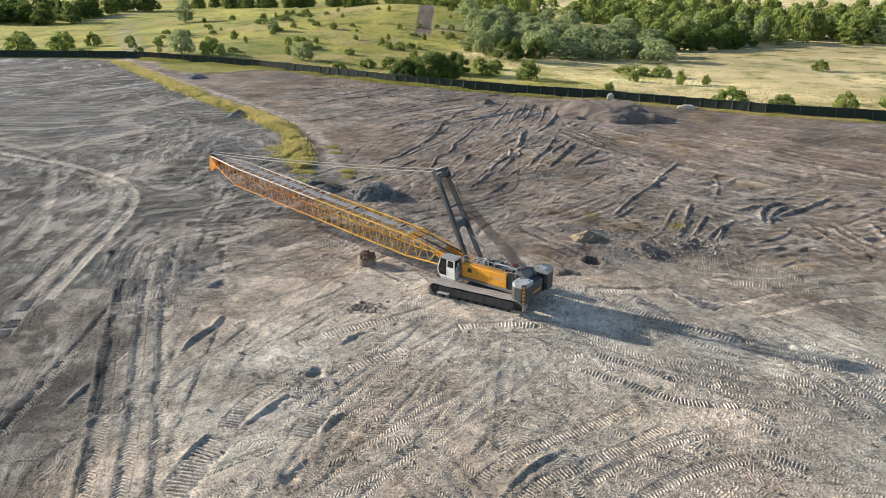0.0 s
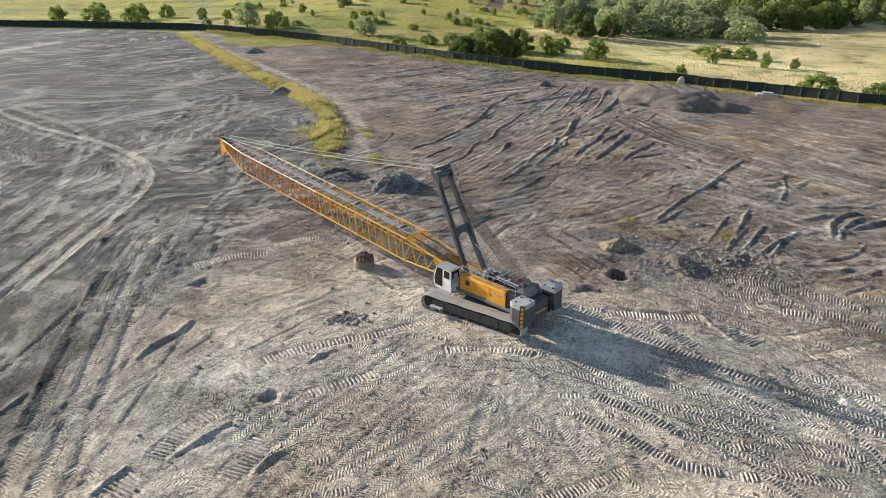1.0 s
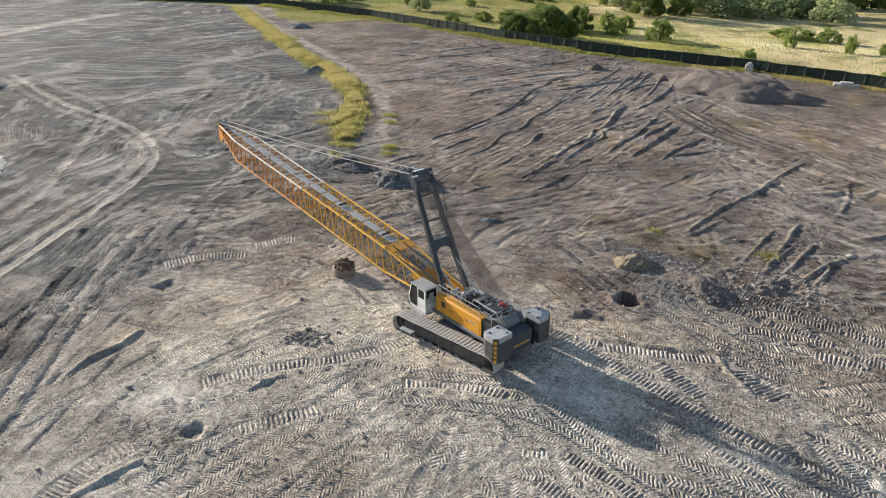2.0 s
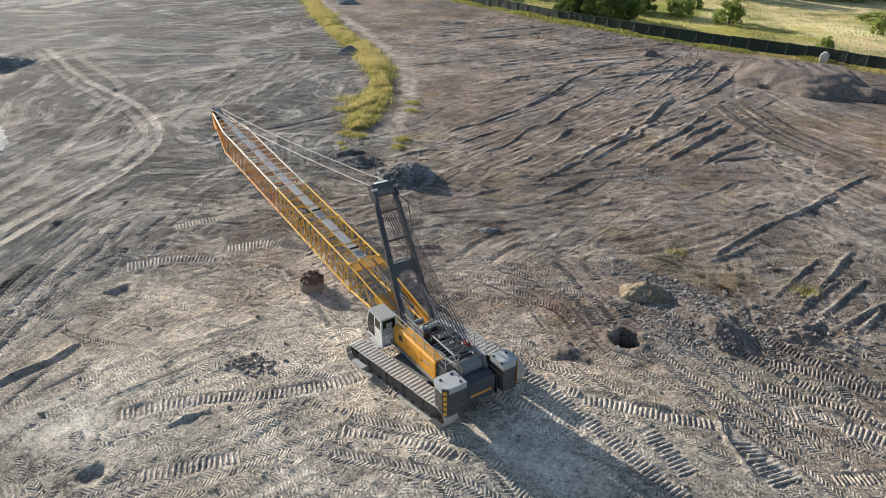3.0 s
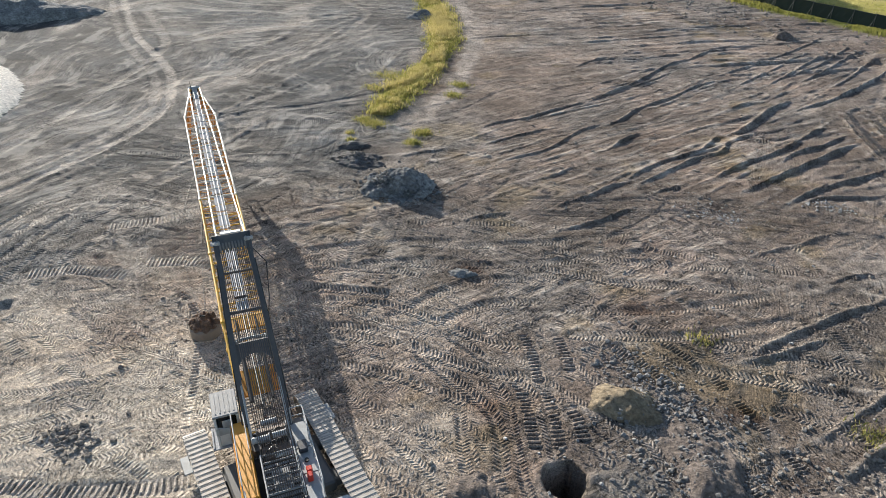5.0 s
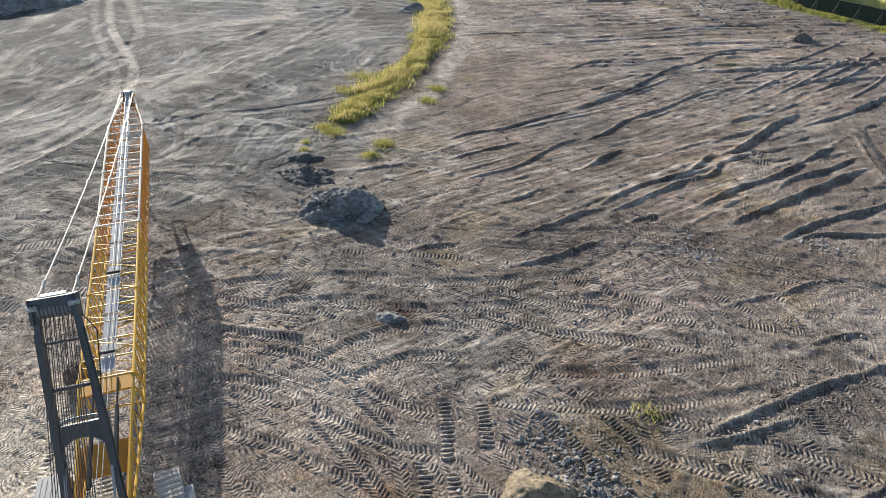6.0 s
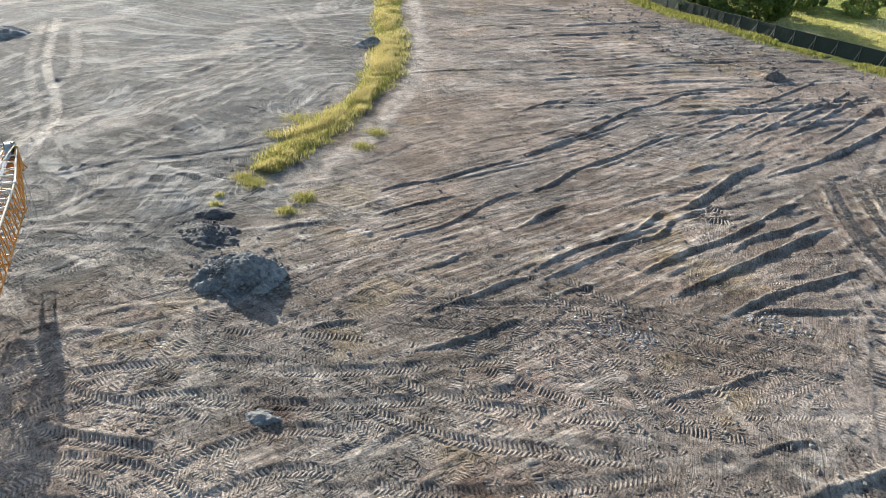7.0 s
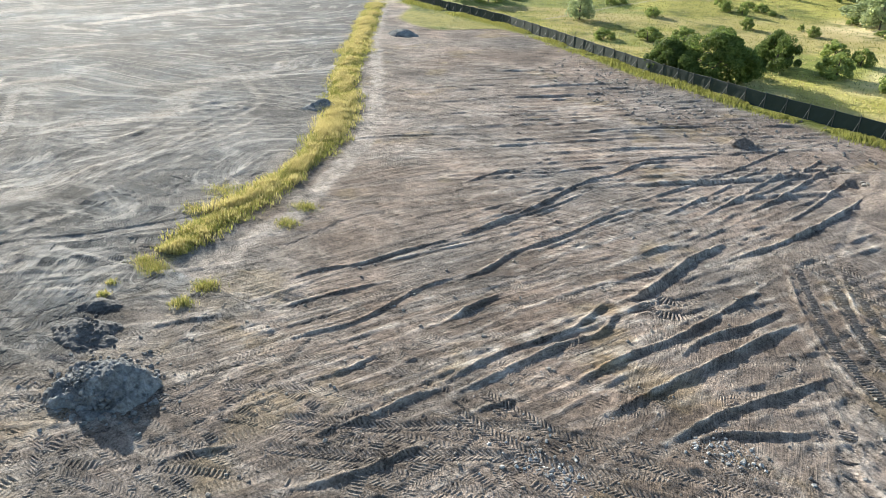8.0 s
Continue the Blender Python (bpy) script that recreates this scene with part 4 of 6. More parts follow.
ground = tagged(new("ground", me), "churned grey-brown soil with tyre and crawler tracks, meadow beyond", "ground", kind="structure")


def land(x, y):
    """The height of the finished ground."""
    i, j = np.clip(np.searchsorted(gx, x), 1, nx - 1), np.clip(np.searchsorted(gy, y), 1, ny - 1)
    u, w = (x - gx[i - 1]) / (gx[i] - gx[i - 1]), (y - gy[j - 1]) / (gy[j] - gy[j - 1])
    return (H[i - 1, j - 1] * (1 - u) + H[i, j - 1] * u) * (1 - w) + (H[i - 1, j] * (1 - u) + H[i, j] * u) * w


def lug_ridges():
    """Soil pressed up between the lugs of tyres and crawlers: one low bar for each lug that has kept its edge."""
    verts, tints = [], []
    for number, (line, hw, s0, pitch, kink, strength, worn) in enumerate(prints, 1):
        if worn >= 0.9 or line[:, 1].min() > 112:
            continue
        seg = np.hypot(*np.diff(line, axis=0).T)
        arc = np.concatenate([[0], np.cumsum(seg)])
        r = np.random.RandomState(number)
        n = np.arange(math.ceil(s0 / pitch), (s0 + arc[-1]) / pitch - 1)
        if len(n) < 2:
            continue
        ends = [(-0.97, 0.97)] if kink == 0 else [(0.06, 0.97), (-0.06, -0.97)]
        for v0, v1 in ends:
            at = lambda v: (n + 0.5 - abs(v) * kink) * pitch - s0
            P = []
            for v in (v0, v1):
                u = np.clip(at(v), 0, arc[-1])
                x, y = np.interp(u, arc, line[:, 0]), np.interp(u, arc, line[:, 1])
                e = 0.2
                tx = np.interp(u + e, arc, line[:, 0]) - np.interp(u - e, arc, line[:, 0])
                ty = np.interp(u + e, arc, line[:, 1]) - np.interp(u - e, arc, line[:, 1])
                m = np.hypot(tx, ty) + 1e-9
                P.append(np.stack([x - ty / m * v * hw, y + tx / m * v * hw], 1))
            a, b = P
            mid = (a + b) / 2
            i, j = np.clip(np.searchsorted(gx, mid[:, 0]), 0, nx - 1), np.clip(np.searchsorted(gy, mid[:, 1]), 0, ny - 1)
            edge = vnoise(mid[:, 0], mid[:, 1], 1.9, 33) * 0.8 + 0.35 * vnoise(mid[:, 0], mid[:, 1], 0.6, 34) + 0.15 * r.randn(len(n))
            keep = (owner[i, j] == number) & (tread[i, j, 2] > 0.25) & (edge > worn) & (mid[:, 1] < 112) & (mid[:, 0] > -32) & (mid[:, 0] < 58)
            if not keep.any():
                continue
            a, b, i, j = a[keep], b[keep], i[keep], j[keep]
            k = len(a)
            tall = (0.008 + 0.03 * r.rand(k)) * (0.5 + 0.5 * strength)
            d = b - a
            side = np.stack([-d[:, 1], d[:, 0]], 1) / (np.hypot(d[:, 0], d[:, 1])[:, None] + 1e-9) * (pitch * (0.24 + 0.12 * r.rand(k)))[:, None]
            za, zb = land(a[:, 0], a[:, 1]), land(b[:, 0], b[:, 1])
            a, b = a + d * (0.25 * r.rand(k) ** 2)[:, None], b - d * (0.25 * r.rand(k) ** 2)[:, None]
            ca, cb = a + d * 0.1, b - d * 0.1
            low = -0.03
            put = lambda p, z: np.column_stack([p, z])
            V = np.stack([put(a - side, za + low), put(a + side, za + low), put(b + side, zb + low), put(b - side, zb + low), put(ca - side * 0.3, za + tall), put(ca + side * 0.3, za + tall), put(cb + side * 0.3, zb + tall), put(cb - side * 0.3, zb + tall)], 1)
            verts.append(V.reshape(-1, 3))
            tints.append(np.repeat(tint[i, j] * np.array([1.08, 1.08, 1.08, 0.0]), 8, axis=0))
    V, T = np.concatenate(verts), np.concatenate(tints).astype(np.float32)
    q = np.arange(len(V) // 8)[:, None] * 8
    F = np.concatenate([q + np.array(f) for f in ((4, 5, 6, 7), (0, 1, 5, 4), (1, 2, 6, 5), (2, 3, 7, 6), (3, 0, 4, 7))])
    lm = bpy.data.meshes.new("lug_ridges")
    lm.from_pydata(V.tolist(), [], F.tolist())
    lm.attributes.new("tint", "FLOAT_COLOR", "POINT").data.foreach_set("color", T.ravel())
    lm.materials.append(SOIL)
    return tagged(new("lug_ridges", lm), "crisp bars of soil pressed up by tyre lugs and crawler pads", "tyre tracks", kind="stuff")


lug_ridges()

# ---- the crawler crane ----
CRANE_AT, SLEWED = (3.7, 50.6, -0.51), 143.1
crane = thing("crawler_crane", pose(*CRANE_AT, 0, 0, SLEWED), "yellow and grey crawler crane with lowered lattice boom on churned soil", "crane")
UNDER = pose(0, 0, 0, 0, 0, 8.9)


def under(name, shape, material, parent=None, label="", m=None):
    ob = part(name, shape, material, parent or crane, label)
    if parent is None:
        ob.matrix_basis = UNDER @ (m or Matrix())
    elif m:
        ob.matrix_basis = m
    return ob


# undercarriage
TR, TX, TY, TZ = 0.585, 3.42, 2.47, 0.66
under("car_body", Shape().box((-1.5, -1.9, 0.42), (1.5, 1.9, 1.0), 0.08).box((0.7, -2.3, 0.5), (1.4, 2.3, 0.9), 0.05).box((-1.4, -2.3, 0.5), (-0.7, 2.3, 0.9), 0.05), MIDGREY)
under("slewing_ring", Shape().rod((0, 0, 1.0), (0, 0, 1.26), 1.15, 32), BLACK)
pad_mesh = (
    Shape()
    .box((-0.125, -0.475, -0.02), (0.125, 0.475, 0.03), 0.012)
    .box((-0.05, -0.46, 0.025), (-0.015, 0.46, 0.05), 0.006)
    .box((-0.07, -0.2, -0.07), (0.07, 0.2, -0.02))
    .mesh("track_pad", PAD)
)
wheel = Shape().rod((0, -0.2, 0), (0, 0.2, 0), 0.5, 20).rod((0, -0.3, 0), (0, 0.3, 0), 0.2, 12)
for k in range(12):
    wheel.box((-0.07, -0.12, 0.46), (0.07, 0.12, 0.58), 0, pose(0, 0, 0, 0, 30 * k, 0))
wheel_mesh = wheel.mesh("idler", BLACK)
roller_mesh = Shape().rod((0, -0.24, 0), (0, 0.24, 0), 0.17, 12).rod((0, -0.27, 0), (0, 0.27, 0), 0.07, 8).mesh("roller", BLACK)
for side in (1, -1):
    y = side * TY
    fr = Shape().prism([(-3.1, 0.42), (3.1, 0.42), (3.25, 0.6), (3.1, 0.98), (-3.1, 0.98), (-3.25, 0.6)], y - 0.27, y + 0.27)
    for x in (-2.2, -0.7, 0.7, 2.2):
        fr.box((x - 0.05, y - 0.33, 0.5), (x + 0.05, y + 0.33, 0.93), 0.01)
    fr.box((-3.1, y + side * 0.27 - 0.02, 0.36), (3.1, y + side * 0.27 + 0.02, 0.46), 0.005)
    frame_ob = under("track_frame", fr, FRAMEGREY, label="dusty grey crawler side frame")
    for x, nm in ((TX, "idler"), (-TX, "sprocket")):
        o = new(nm, wheel_mesh)
        o.parent, o.matrix_basis = frame_ob, pose(x, y, TZ)
    for k in range(9):
        o = new("roller", roller_mesh)
        o.parent, o.matrix_basis = frame_ob, pose(-2.8 + 0.7 * k, y, 0.27)
    for x in (-1.8, 0, 1.8):
        o = new("carrier_roller", roller_mesh)
        o.parent, o.matrix_basis = frame_ob, pose(x, y, 1.06)
    run, turn = 2 * TX, math.pi * TR
    total = 2 * run + 2 * turn
    count = 66
    for k in range(count):
        s = (k + 0.3) * total / count
        if s < run:
            m = pose(TX - s, y, TZ + TR - 0.03 * math.sin(3 * math.pi * s / run) ** 2, 0, 0, 0)
        elif s < run + turn:
            a = (s - run) / TR
            m = pose(-TX - TR * math.sin(a), y, TZ + TR * math.cos(a), 0, -math.degrees(a), 0)
        elif s < 2 * run + turn:
            m = pose(-TX + s - run - turn, y, TZ - TR, 0, 180, 0)
        else:
            a = (s - 2 * run - turn) / TR
            m = pose(TX + TR * math.sin(a), y, TZ - TR * math.cos(a), 0, 180 - math.degrees(a), 0)
        o = new("track_pad", pad_mesh)
        o.parent, o.matrix_basis = frame_ob, m
    under("step", Shape().box((2.1, side * 2.95, 0.62), (3.1, side * 3.28, 0.67), 0.01).box((2.2, side * 2.75, 0.5), (2.28, side * 3.25, 0.62)).box((2.95, side * 2.75, 0.5), (3.03, side * 3.25, 0.62)), GREY)
    under("step", Shape().box((-4.0, side * 2.9, 0.42), (-3.2, side * 3.2, 0.47), 0.01).box((-3.4, side * 2.75, 0.36), (-3.3, side * 3.15, 0.42)), FRAMEGREY)

# machinery deck
deck = Shape().box((-3.4, -1.45, 1.26), (2.3, 1.5, 1.5), 0.03).box((-3.4, 0.9, 1.1), (2.0, 1.05, 1.3)).box((-3.4, -1.05, 1.1), (2.0, -0.9, 1.3))
part("deck", deck, MIDGREY, crane, "dusty grey machinery deck")
# left housing
housing = part("engine_housing", Shape().box((-2.35, 0.82, 1.5), (1.72, 1.44, 2.58), 0.05).box((-2.3, 0.86, 2.58), (1.68, 1.40, 2.64), 0.02), ORANGE, crane, "orange-yellow sheet steel housing")
for a, b in ((0.35, 1.68), (-1.0, 0.31), (-2.3, -1.04)):
    part("side_panel", Shape().box((a, 1.44, 1.53), (b, 1.462, 2.55), 0.008), ORANGE, housing)
part("side_window", Shape().box((0.78, 1.462, 2.0), (1.16, 1.472, 2.36), 0.004), BLACK, housing, "black louvred opening")
lettering = Shape()
for k in range(7):
    lettering.box((-2.0 + 0.11 * k, 1.462, 2.1), (-1.93 + 0.11 * k, 1.469, 2.22))
part("brand_bars", lettering, GREY, housing)
for x in (0.2, -1.12):
    part("panel_handle", Shape().box((x - 0.02, 1.462, 1.95), (x + 0.02, 1.485, 2.1), 0.004), BLACK, housing)
grille = part("radiator_grille", Shape().box((-3.3, 0.82, 1.5), (-2.36, 1.40, 2.6), 0.03), BLACK, crane, "black radiator grille beside the housing")
for k in range(12):
    part("slat", Shape().box((-3.25, 1.40, 1.56 + 0.085 * k), (-2.42, 1.425, 1.585 + 0.085 * k), 0, None), DARK, grille)
part("grille_post", Shape().box((-2.42, 1.38, 1.5), (-2.34, 1.47, 2.64), 0.01), ORANGE, grille)
# right housing and walkway
rh = part("tank_housing", Shape().box((-2.9, -1.42, 1.5), (1.3, -0.85, 2.2), 0.05), MIDGREY, crane, "dusty grey tank housing")
for a, b in ((-2.85, -1.55), (-1.5, -0.2), (-0.15, 1.25)):
    part("tread_plate", Shape().box((a, -1.44, 2.2), (b, -0.83, 2.225), 0.006), GREY, rh)
part("tank_cap", Shape().rod((-0.9, -1.1, 2.22), (-0.9, -1.1, 2.3), 0.09, 12), BLACK, rh)
part("locker", Shape().box((-0.5, -1.25, 2.225), (0.05, -0.9, 2.45), 0.03), DARK, rh)


def rail(pts, posts, drop, name="handrail", mat=GREY):
    s = Shape().path(pts, 0.024, 6).path([(p[0], p[1], p[2] - drop / 2) for p in pts], 0.018, 6)
    for p in posts:
        s.rod((p[0], p[1], p[2] - drop), p, 0.022, 6)
    part(name, s, mat, crane)


rail([(1.6, 1.36, 3.3), (-2.2, 1.36, 3.3)], [(1.6 - 0.95 * k, 1.36, 3.3) for k in range(5)], 0.7)
rail([(1.6, 0.9, 3.2), (-0.4, 0.9, 3.2)], [(1.6 - 1.0 * k, 0.9, 3.2) for k in range(3)], 0.6)
rail([(1.2, -1.4, 3.1), (-2.8, -1.4, 3.1)], [(1.2 - 1.0 * k, -1.4, 3.1) for k in range(5)], 0.9)
rail([(1.25, -1.4, 3.1), (1.25, -0.9, 3.1)], [(1.25, -0.9, 3.1)], 0.9)
rail([(-2.4, 1.3, 3.2), (-3.1, 1.3, 3.2), (-3.1, 0.5, 3.2)], [(-3.1, 1.3, 3.2), (-3.1, 0.5, 3.2)], 0.6)
# cab
CL, CR, CB0, CF, CZ0, CZ1 = 2.05, 1.08, 2.0, 3.72, 1.28, 2.92
cab = part("cab", Shape().prism([(CB0, CZ0), (CF - 0.25, CZ0), (CF - 0.05, CZ0 + 0.35), (CF, CZ0 + 0.62), (CB0, CZ0 + 0.62)], CR, CL), WHITE, crane, "white operator's cab with grey roof")
for y in (CR + 0.04, CL - 0.04):
    part("pillar", Shape().rod((CF - 0.03, y, CZ0 + 0.6), (CF - 0.32, y, CZ1 - 0.05), 0.05, 6), WHITE, cab)
    part("pillar", Shape().rod((CB0 + 0.06, y, CZ0 + 0.6), (CB0 + 0.06, y, CZ1 - 0.05), 0.06, 6), WHITE, cab)
    part("pillar", Shape().rod((2.85, y, CZ0 + 0.6), (2.78, y, CZ1 - 0.05), 0.045, 6), WHITE, cab)
part("cab_roof", Shape().box((CB0 - 0.06, CR - 0.03, CZ1 - 0.07), (CF - 0.25, CL + 0.03, CZ1 + 0.04), 0.04), ROOFGREY, cab, "dusty grey ribbed roof")
for k in range(5):
    part("roof_rib", Shape().box((CB0 + 0.1, CR + 0.1 + 0.18 * k, CZ1 + 0.04), (CF - 0.4, CR + 0.16 + 0.18 * k, CZ1 + 0.06), 0.008), ROOFGREY, cab)
part("windscreen", Shape().add([(CF - 0.04, CR + 0.07, CZ0 + 0.42), (CF - 0.04, CL - 0.07, CZ0 + 0.42), (CF + 0.012, CL - 0.07, CZ0 + 0.64), (CF + 0.012, CR + 0.07, CZ0 + 0.64), (CF - 0.27, CL - 0.07, CZ1 - 0.08), (CF - 0.27, CR + 0.07, CZ1 - 0.08)], [(0, 1, 2, 3), (3, 2, 4, 5)]), GLASS, cab)
for y in (CL, CR - 0.016):
    part("side_pane", Shape().prism([(2.84, CZ0 + 0.2), (CF - 0.22, CZ0 + 0.2), (CF - 0.09, CZ0 + 0.62), (CF - 0.36, CZ1 - 0.1), (2.8, CZ1 - 0.1)], y, y + 0.016), GLASS, cab)
    part("side_pane", Shape().prism([(CB0 + 0.14, CZ0 + 0.95), (2.7, CZ0 + 0.95), (2.68, CZ1 - 0.12), (CB0 + 0.14, CZ1 - 0.12)], y, y + 0.016), GLASS, cab)
    part("rear_side_panel", Shape().box((CB0, y - 0.01, CZ0 + 0.6), (2.8, y + 0.008, CZ1 - 0.06), 0.004), WHITE, cab)
part("rear_pane", Shape().box((CB0 + 0.02, CR + 0.1, CZ0 + 0.95), (CB0 + 0.035, CL - 0.1, CZ1 - 0.1)), GLASS, cab)
part("rear_wall", Shape().box((CB0 - 0.02, CR + 0.02, CZ0 + 0.6), (CB0 + 0.02, CL - 0.02, CZ0 + 0.95), 0.01).box((CB0 - 0.02, CR + 0.3, CZ0 + 0.98), (CB0 + 0.012, CL - 0.3, CZ0 + 1.35), 0.01), GREY, cab)
seat = Shape().box((2.35, 1.35, 1.85), (2.85, 1.8, 2.0), 0.04).box((2.28, 1.35, 1.95), (2.42, 1.8, 2.55), 0.04)
part("driver_seat", seat, BLACK, cab)
part("cab_step", Shape().box((1.9, 1.5, 1.2), (3.2, 2.3, 1.25), 0.01).box((1.95, 2.24, 1.25), (3.15, 2.3, 1.32)), GRATING, crane)
part("cab_rail", Shape().path([(1.75, 1.52, 1.5), (1.75, 1.52, 2.4), (1.9, 1.95, 2.4), (1.9, 1.95, 1.3)], 0.02, 6), GREY, crane)

# winches, engine and pipes in the middle of the deck
def drum(name, u, z, r, y0, y1, mat=OILY):
    d = part(name, Shape().rod((u, y0 + 0.06, z), (u, y1 - 0.06, z), r * 0.8, 20), mat, crane)
    wraps = Shape()
    n = int((y1 - y0 - 0.12) / 0.05)
    for k in range(n):
        y = y0 + 0.08 + k * 0.05
        wraps.rod((u, y, z), (u, y + 0.035, z), r * 0.85, 14)
    part("rope_winding", wraps, mat, d)
    for y in (y0, y1 - 0.05):
        part("flange", Shape().rod((u, y, z), (u, y + 0.05, z), r * 1.12, 24), MIDGREY, d)
    return d


drum("hoist_winch", 1.05, 2.1, 0.42, -0.68, 0.55)
drum("hoist_winch", -0.05, 2.15, 0.42, -0.68, 0.55)
drum("boom_winch", -3.15, 2.3, 0.46, -0.72, 0.6, ROOFGREY)
for u, z, y0, y1, r in ((0.5, 2.62, -0.55, -0.05, 0.13), (0.5, 2.55, 0.1, 0.62, 0.15), (-0.55, 2.6, -0.6, 0.0, 0.12), (1.6, 2.35, -0.3, 0.3, 0.12)):
    part("hydraulic_motor", Shape().rod((u, y0, z), (u, y1, z), r, 14).rod((u, y0 - 0.05, z), (u, y0, z), r * 1.25, 14), GREY, crane)
engine = part("engine", Shape().box((-2.7, -0.7, 1.5), (-0.75, 0.6, 2.45), 0.08).box((-2.3, -0.4, 2.45), (-1.2, 0.3, 2.62), 0.05), ROOFGREY, crane, "dusty grey engine cover under a tubular frame")
for k in range(7):
    part("cooling_fin", Shape().box((-2.62 + 0.26 * k, -0.66, 2.45), (-2.56 + 0.26 * k, 0.56, 2.53), 0.01), BLACK, engine)
part("radiator_cap_plate", Shape().box((-2.2, -0.3, 2.62), (-1.5, 0.2, 2.66), 0.01), MIDGREY, engine)
rack = part("tubular_frame", Shape().path([(-0.6, 0.55, 2.6), (-0.75, 0.55, 2.98), (-2.75, 0.55, 2.92), (-2.9, 0.55, 2.5)], 0.045, 8).path([(-0.6, -0.72, 2.6), (-0.75, -0.72, 2.98), (-2.75, -0.72, 2.92), (-2.9, -0.72, 2.5)], 0.045, 8), GREY, crane)
for k in range(6):
    part("cross_bar", Shape().rod((-0.8 - 0.38 * k, -0.72, 2.97), (-0.8 - 0.38 * k, 0.55, 2.97), 0.04, 8), MIDGREY, rack)
part("exhaust_pipe", Shape().rod((0.1, 0.68, 2.2), (0.1, 0.68, 3.05), 0.09, 14).rod((0.1, 0.68, 3.05), (-0.12, 0.68, 3.2), 0.09, 14), GREY, crane, "pale grey exhaust pipe")
part("air_filter", Shape().rod((-0.3, 0.62, 2.6), (-0.3, 0.62, 2.95), 0.16, 16).rod((-0.3, 0.62, 2.95), (-0.3, 0.62, 3.0), 0.2, 16), BLACK, crane)
hr = random.Random(9)
for _ in range(16):
    a = Vector((hr.uniform(-2.6, 1.6), hr.uniform(-0.75, 0.75), hr.uniform(1.7, 2.3)))
    b = Vector((a.x + hr.uniform(-1, 1), hr.uniform(-0.75, 0.75), hr.uniform(1.9, 2.6)))
    c = (a + b) / 2 + Vector((0, 0, 0.35))
    part("hose", Shape().path([a, (a + c) / 2 + Vector((0, 0, 0.1)), c, (b + c) / 2 + Vector((0, 0, 0.1)), b], 0.025, 6), BLACK, crane)

# counterweight: a stack of slabs on either side, and the tail plate between
for side, inner in ((1, 1.0), (-1, 1.25)):
    cw = part("counterweight", Shape().prism([(-3.35, side * inner), (-3.35, side * 2.15), (-3.65, side * 2.3), (-4.25, side * 2.3), (-4.5, side * 2.05), (-4.5, side * inner)], 0.98, 1.24, "z"), FRAMEGREY, crane, "grey stacked steel counterweight")
    for k in range(1, 5):
        z = 1.25 + 0.35 * (k - 1)
        top = GREY if k == 4 else FRAMEGREY
        part("slab", Shape().prism([(-3.37, side * inner), (-3.37, side * 2.14), (-3.66, side * 2.29), (-4.25, side * 2.29), (-4.49, side * 2.04), (-4.49, side * inner)], z, z + 0.335, "z"), top, cw)
    for x, y in ((-3.6, 1.3), (-4.3, 1.25), (-3.7, 2.0)):
        part("lifting_eye", Shape().rod((x, side * y, 2.63), (x, side * y, 2.67), 0.07, 12), BLACK, cw)
    strip = part("hazard_strip", Shape().prism([(-4.27, side * 2.302), (-4.515, side * 2.05), (-4.52, side * 2.06), (-4.275, side * 2.315)], 1.0, 2.6, "z"), FRAMEGREY, cw)
    for k in range(5):
        z = 1.05 + 0.31 * k
        part("hazard_patch", Shape().prism([(-4.33, side * 2.267), (-4.45, side * 2.142), (-4.475, side * 2.166), (-4.355, side * 2.291)], z, z + 0.2, "z"), HAZY, cw)
    part("guard_plate", Shape().box((-4.4, side * 0.92 - 0.03, 1.0), (-3.4, side * 0.92 + 0.03, 2.35), 0.01), BLACK, crane)
tail = part("tail_plate", Shape().box((-4.3, -0.88, 0.95), (-4.05, 0.88, 2.15), 0.04).box((-4.1, -0.88, 2.05), (-3.5, 0.88, 2.2), 0.03), DARK, crane, "dark grey tail plate with an orange inscription")
bars = Shape()
for k in range(8):
    bars.box((-4.312, -0.62 + 0.16 * k, 1.32), (-4.302, -0.52 + 0.16 * k, 1.46))
part("inscription_bars", bars, HAZY, tail)
for side in (1, -1):
    part("drum_cheek", Shape().prism([(-2.7, 1.5), (-3.8, 1.5), (-3.75, 2.35), (-3.4, 2.85), (-2.9, 2.7)], side * 0.78 - 0.04, side * 0.78 + 0.04), MIDGREY, crane)
can = part("fuel_can", Shape().box((-2.0, -1.15, 2.23), (-1.72, -0.95, 2.55), 0.03).box((-1.66, -1.2, 2.23), (-1.4, -0.98, 2.52), 0.03), RED, rh, "red fuel cans")

# gantry mast, leaning forward over the boom
FOOT, TOPG = Vector((1.35, 0, 2.15)), Vector((4.95, 0, 9.3))
axis_g = (TOPG - FOOT).normalized()
side_g = Vector((0, 1, 0))
norm_g = axis_g.cross(side_g).normalized()


def gm(h, y, out=0.0):
    """A point on the mast: its height along the legs, its place across, and its distance off their plane."""
    return FOOT + axis_g * h + side_g * y + norm_g * out


LEN_G = (TOPG - FOOT).length
mast = part("gantry_mast", Shape().rod(gm(-0.1, -0.95), gm(-0.1, 0.95), 0.1, 12), DARK, crane, "dark blue-grey gantry mast")


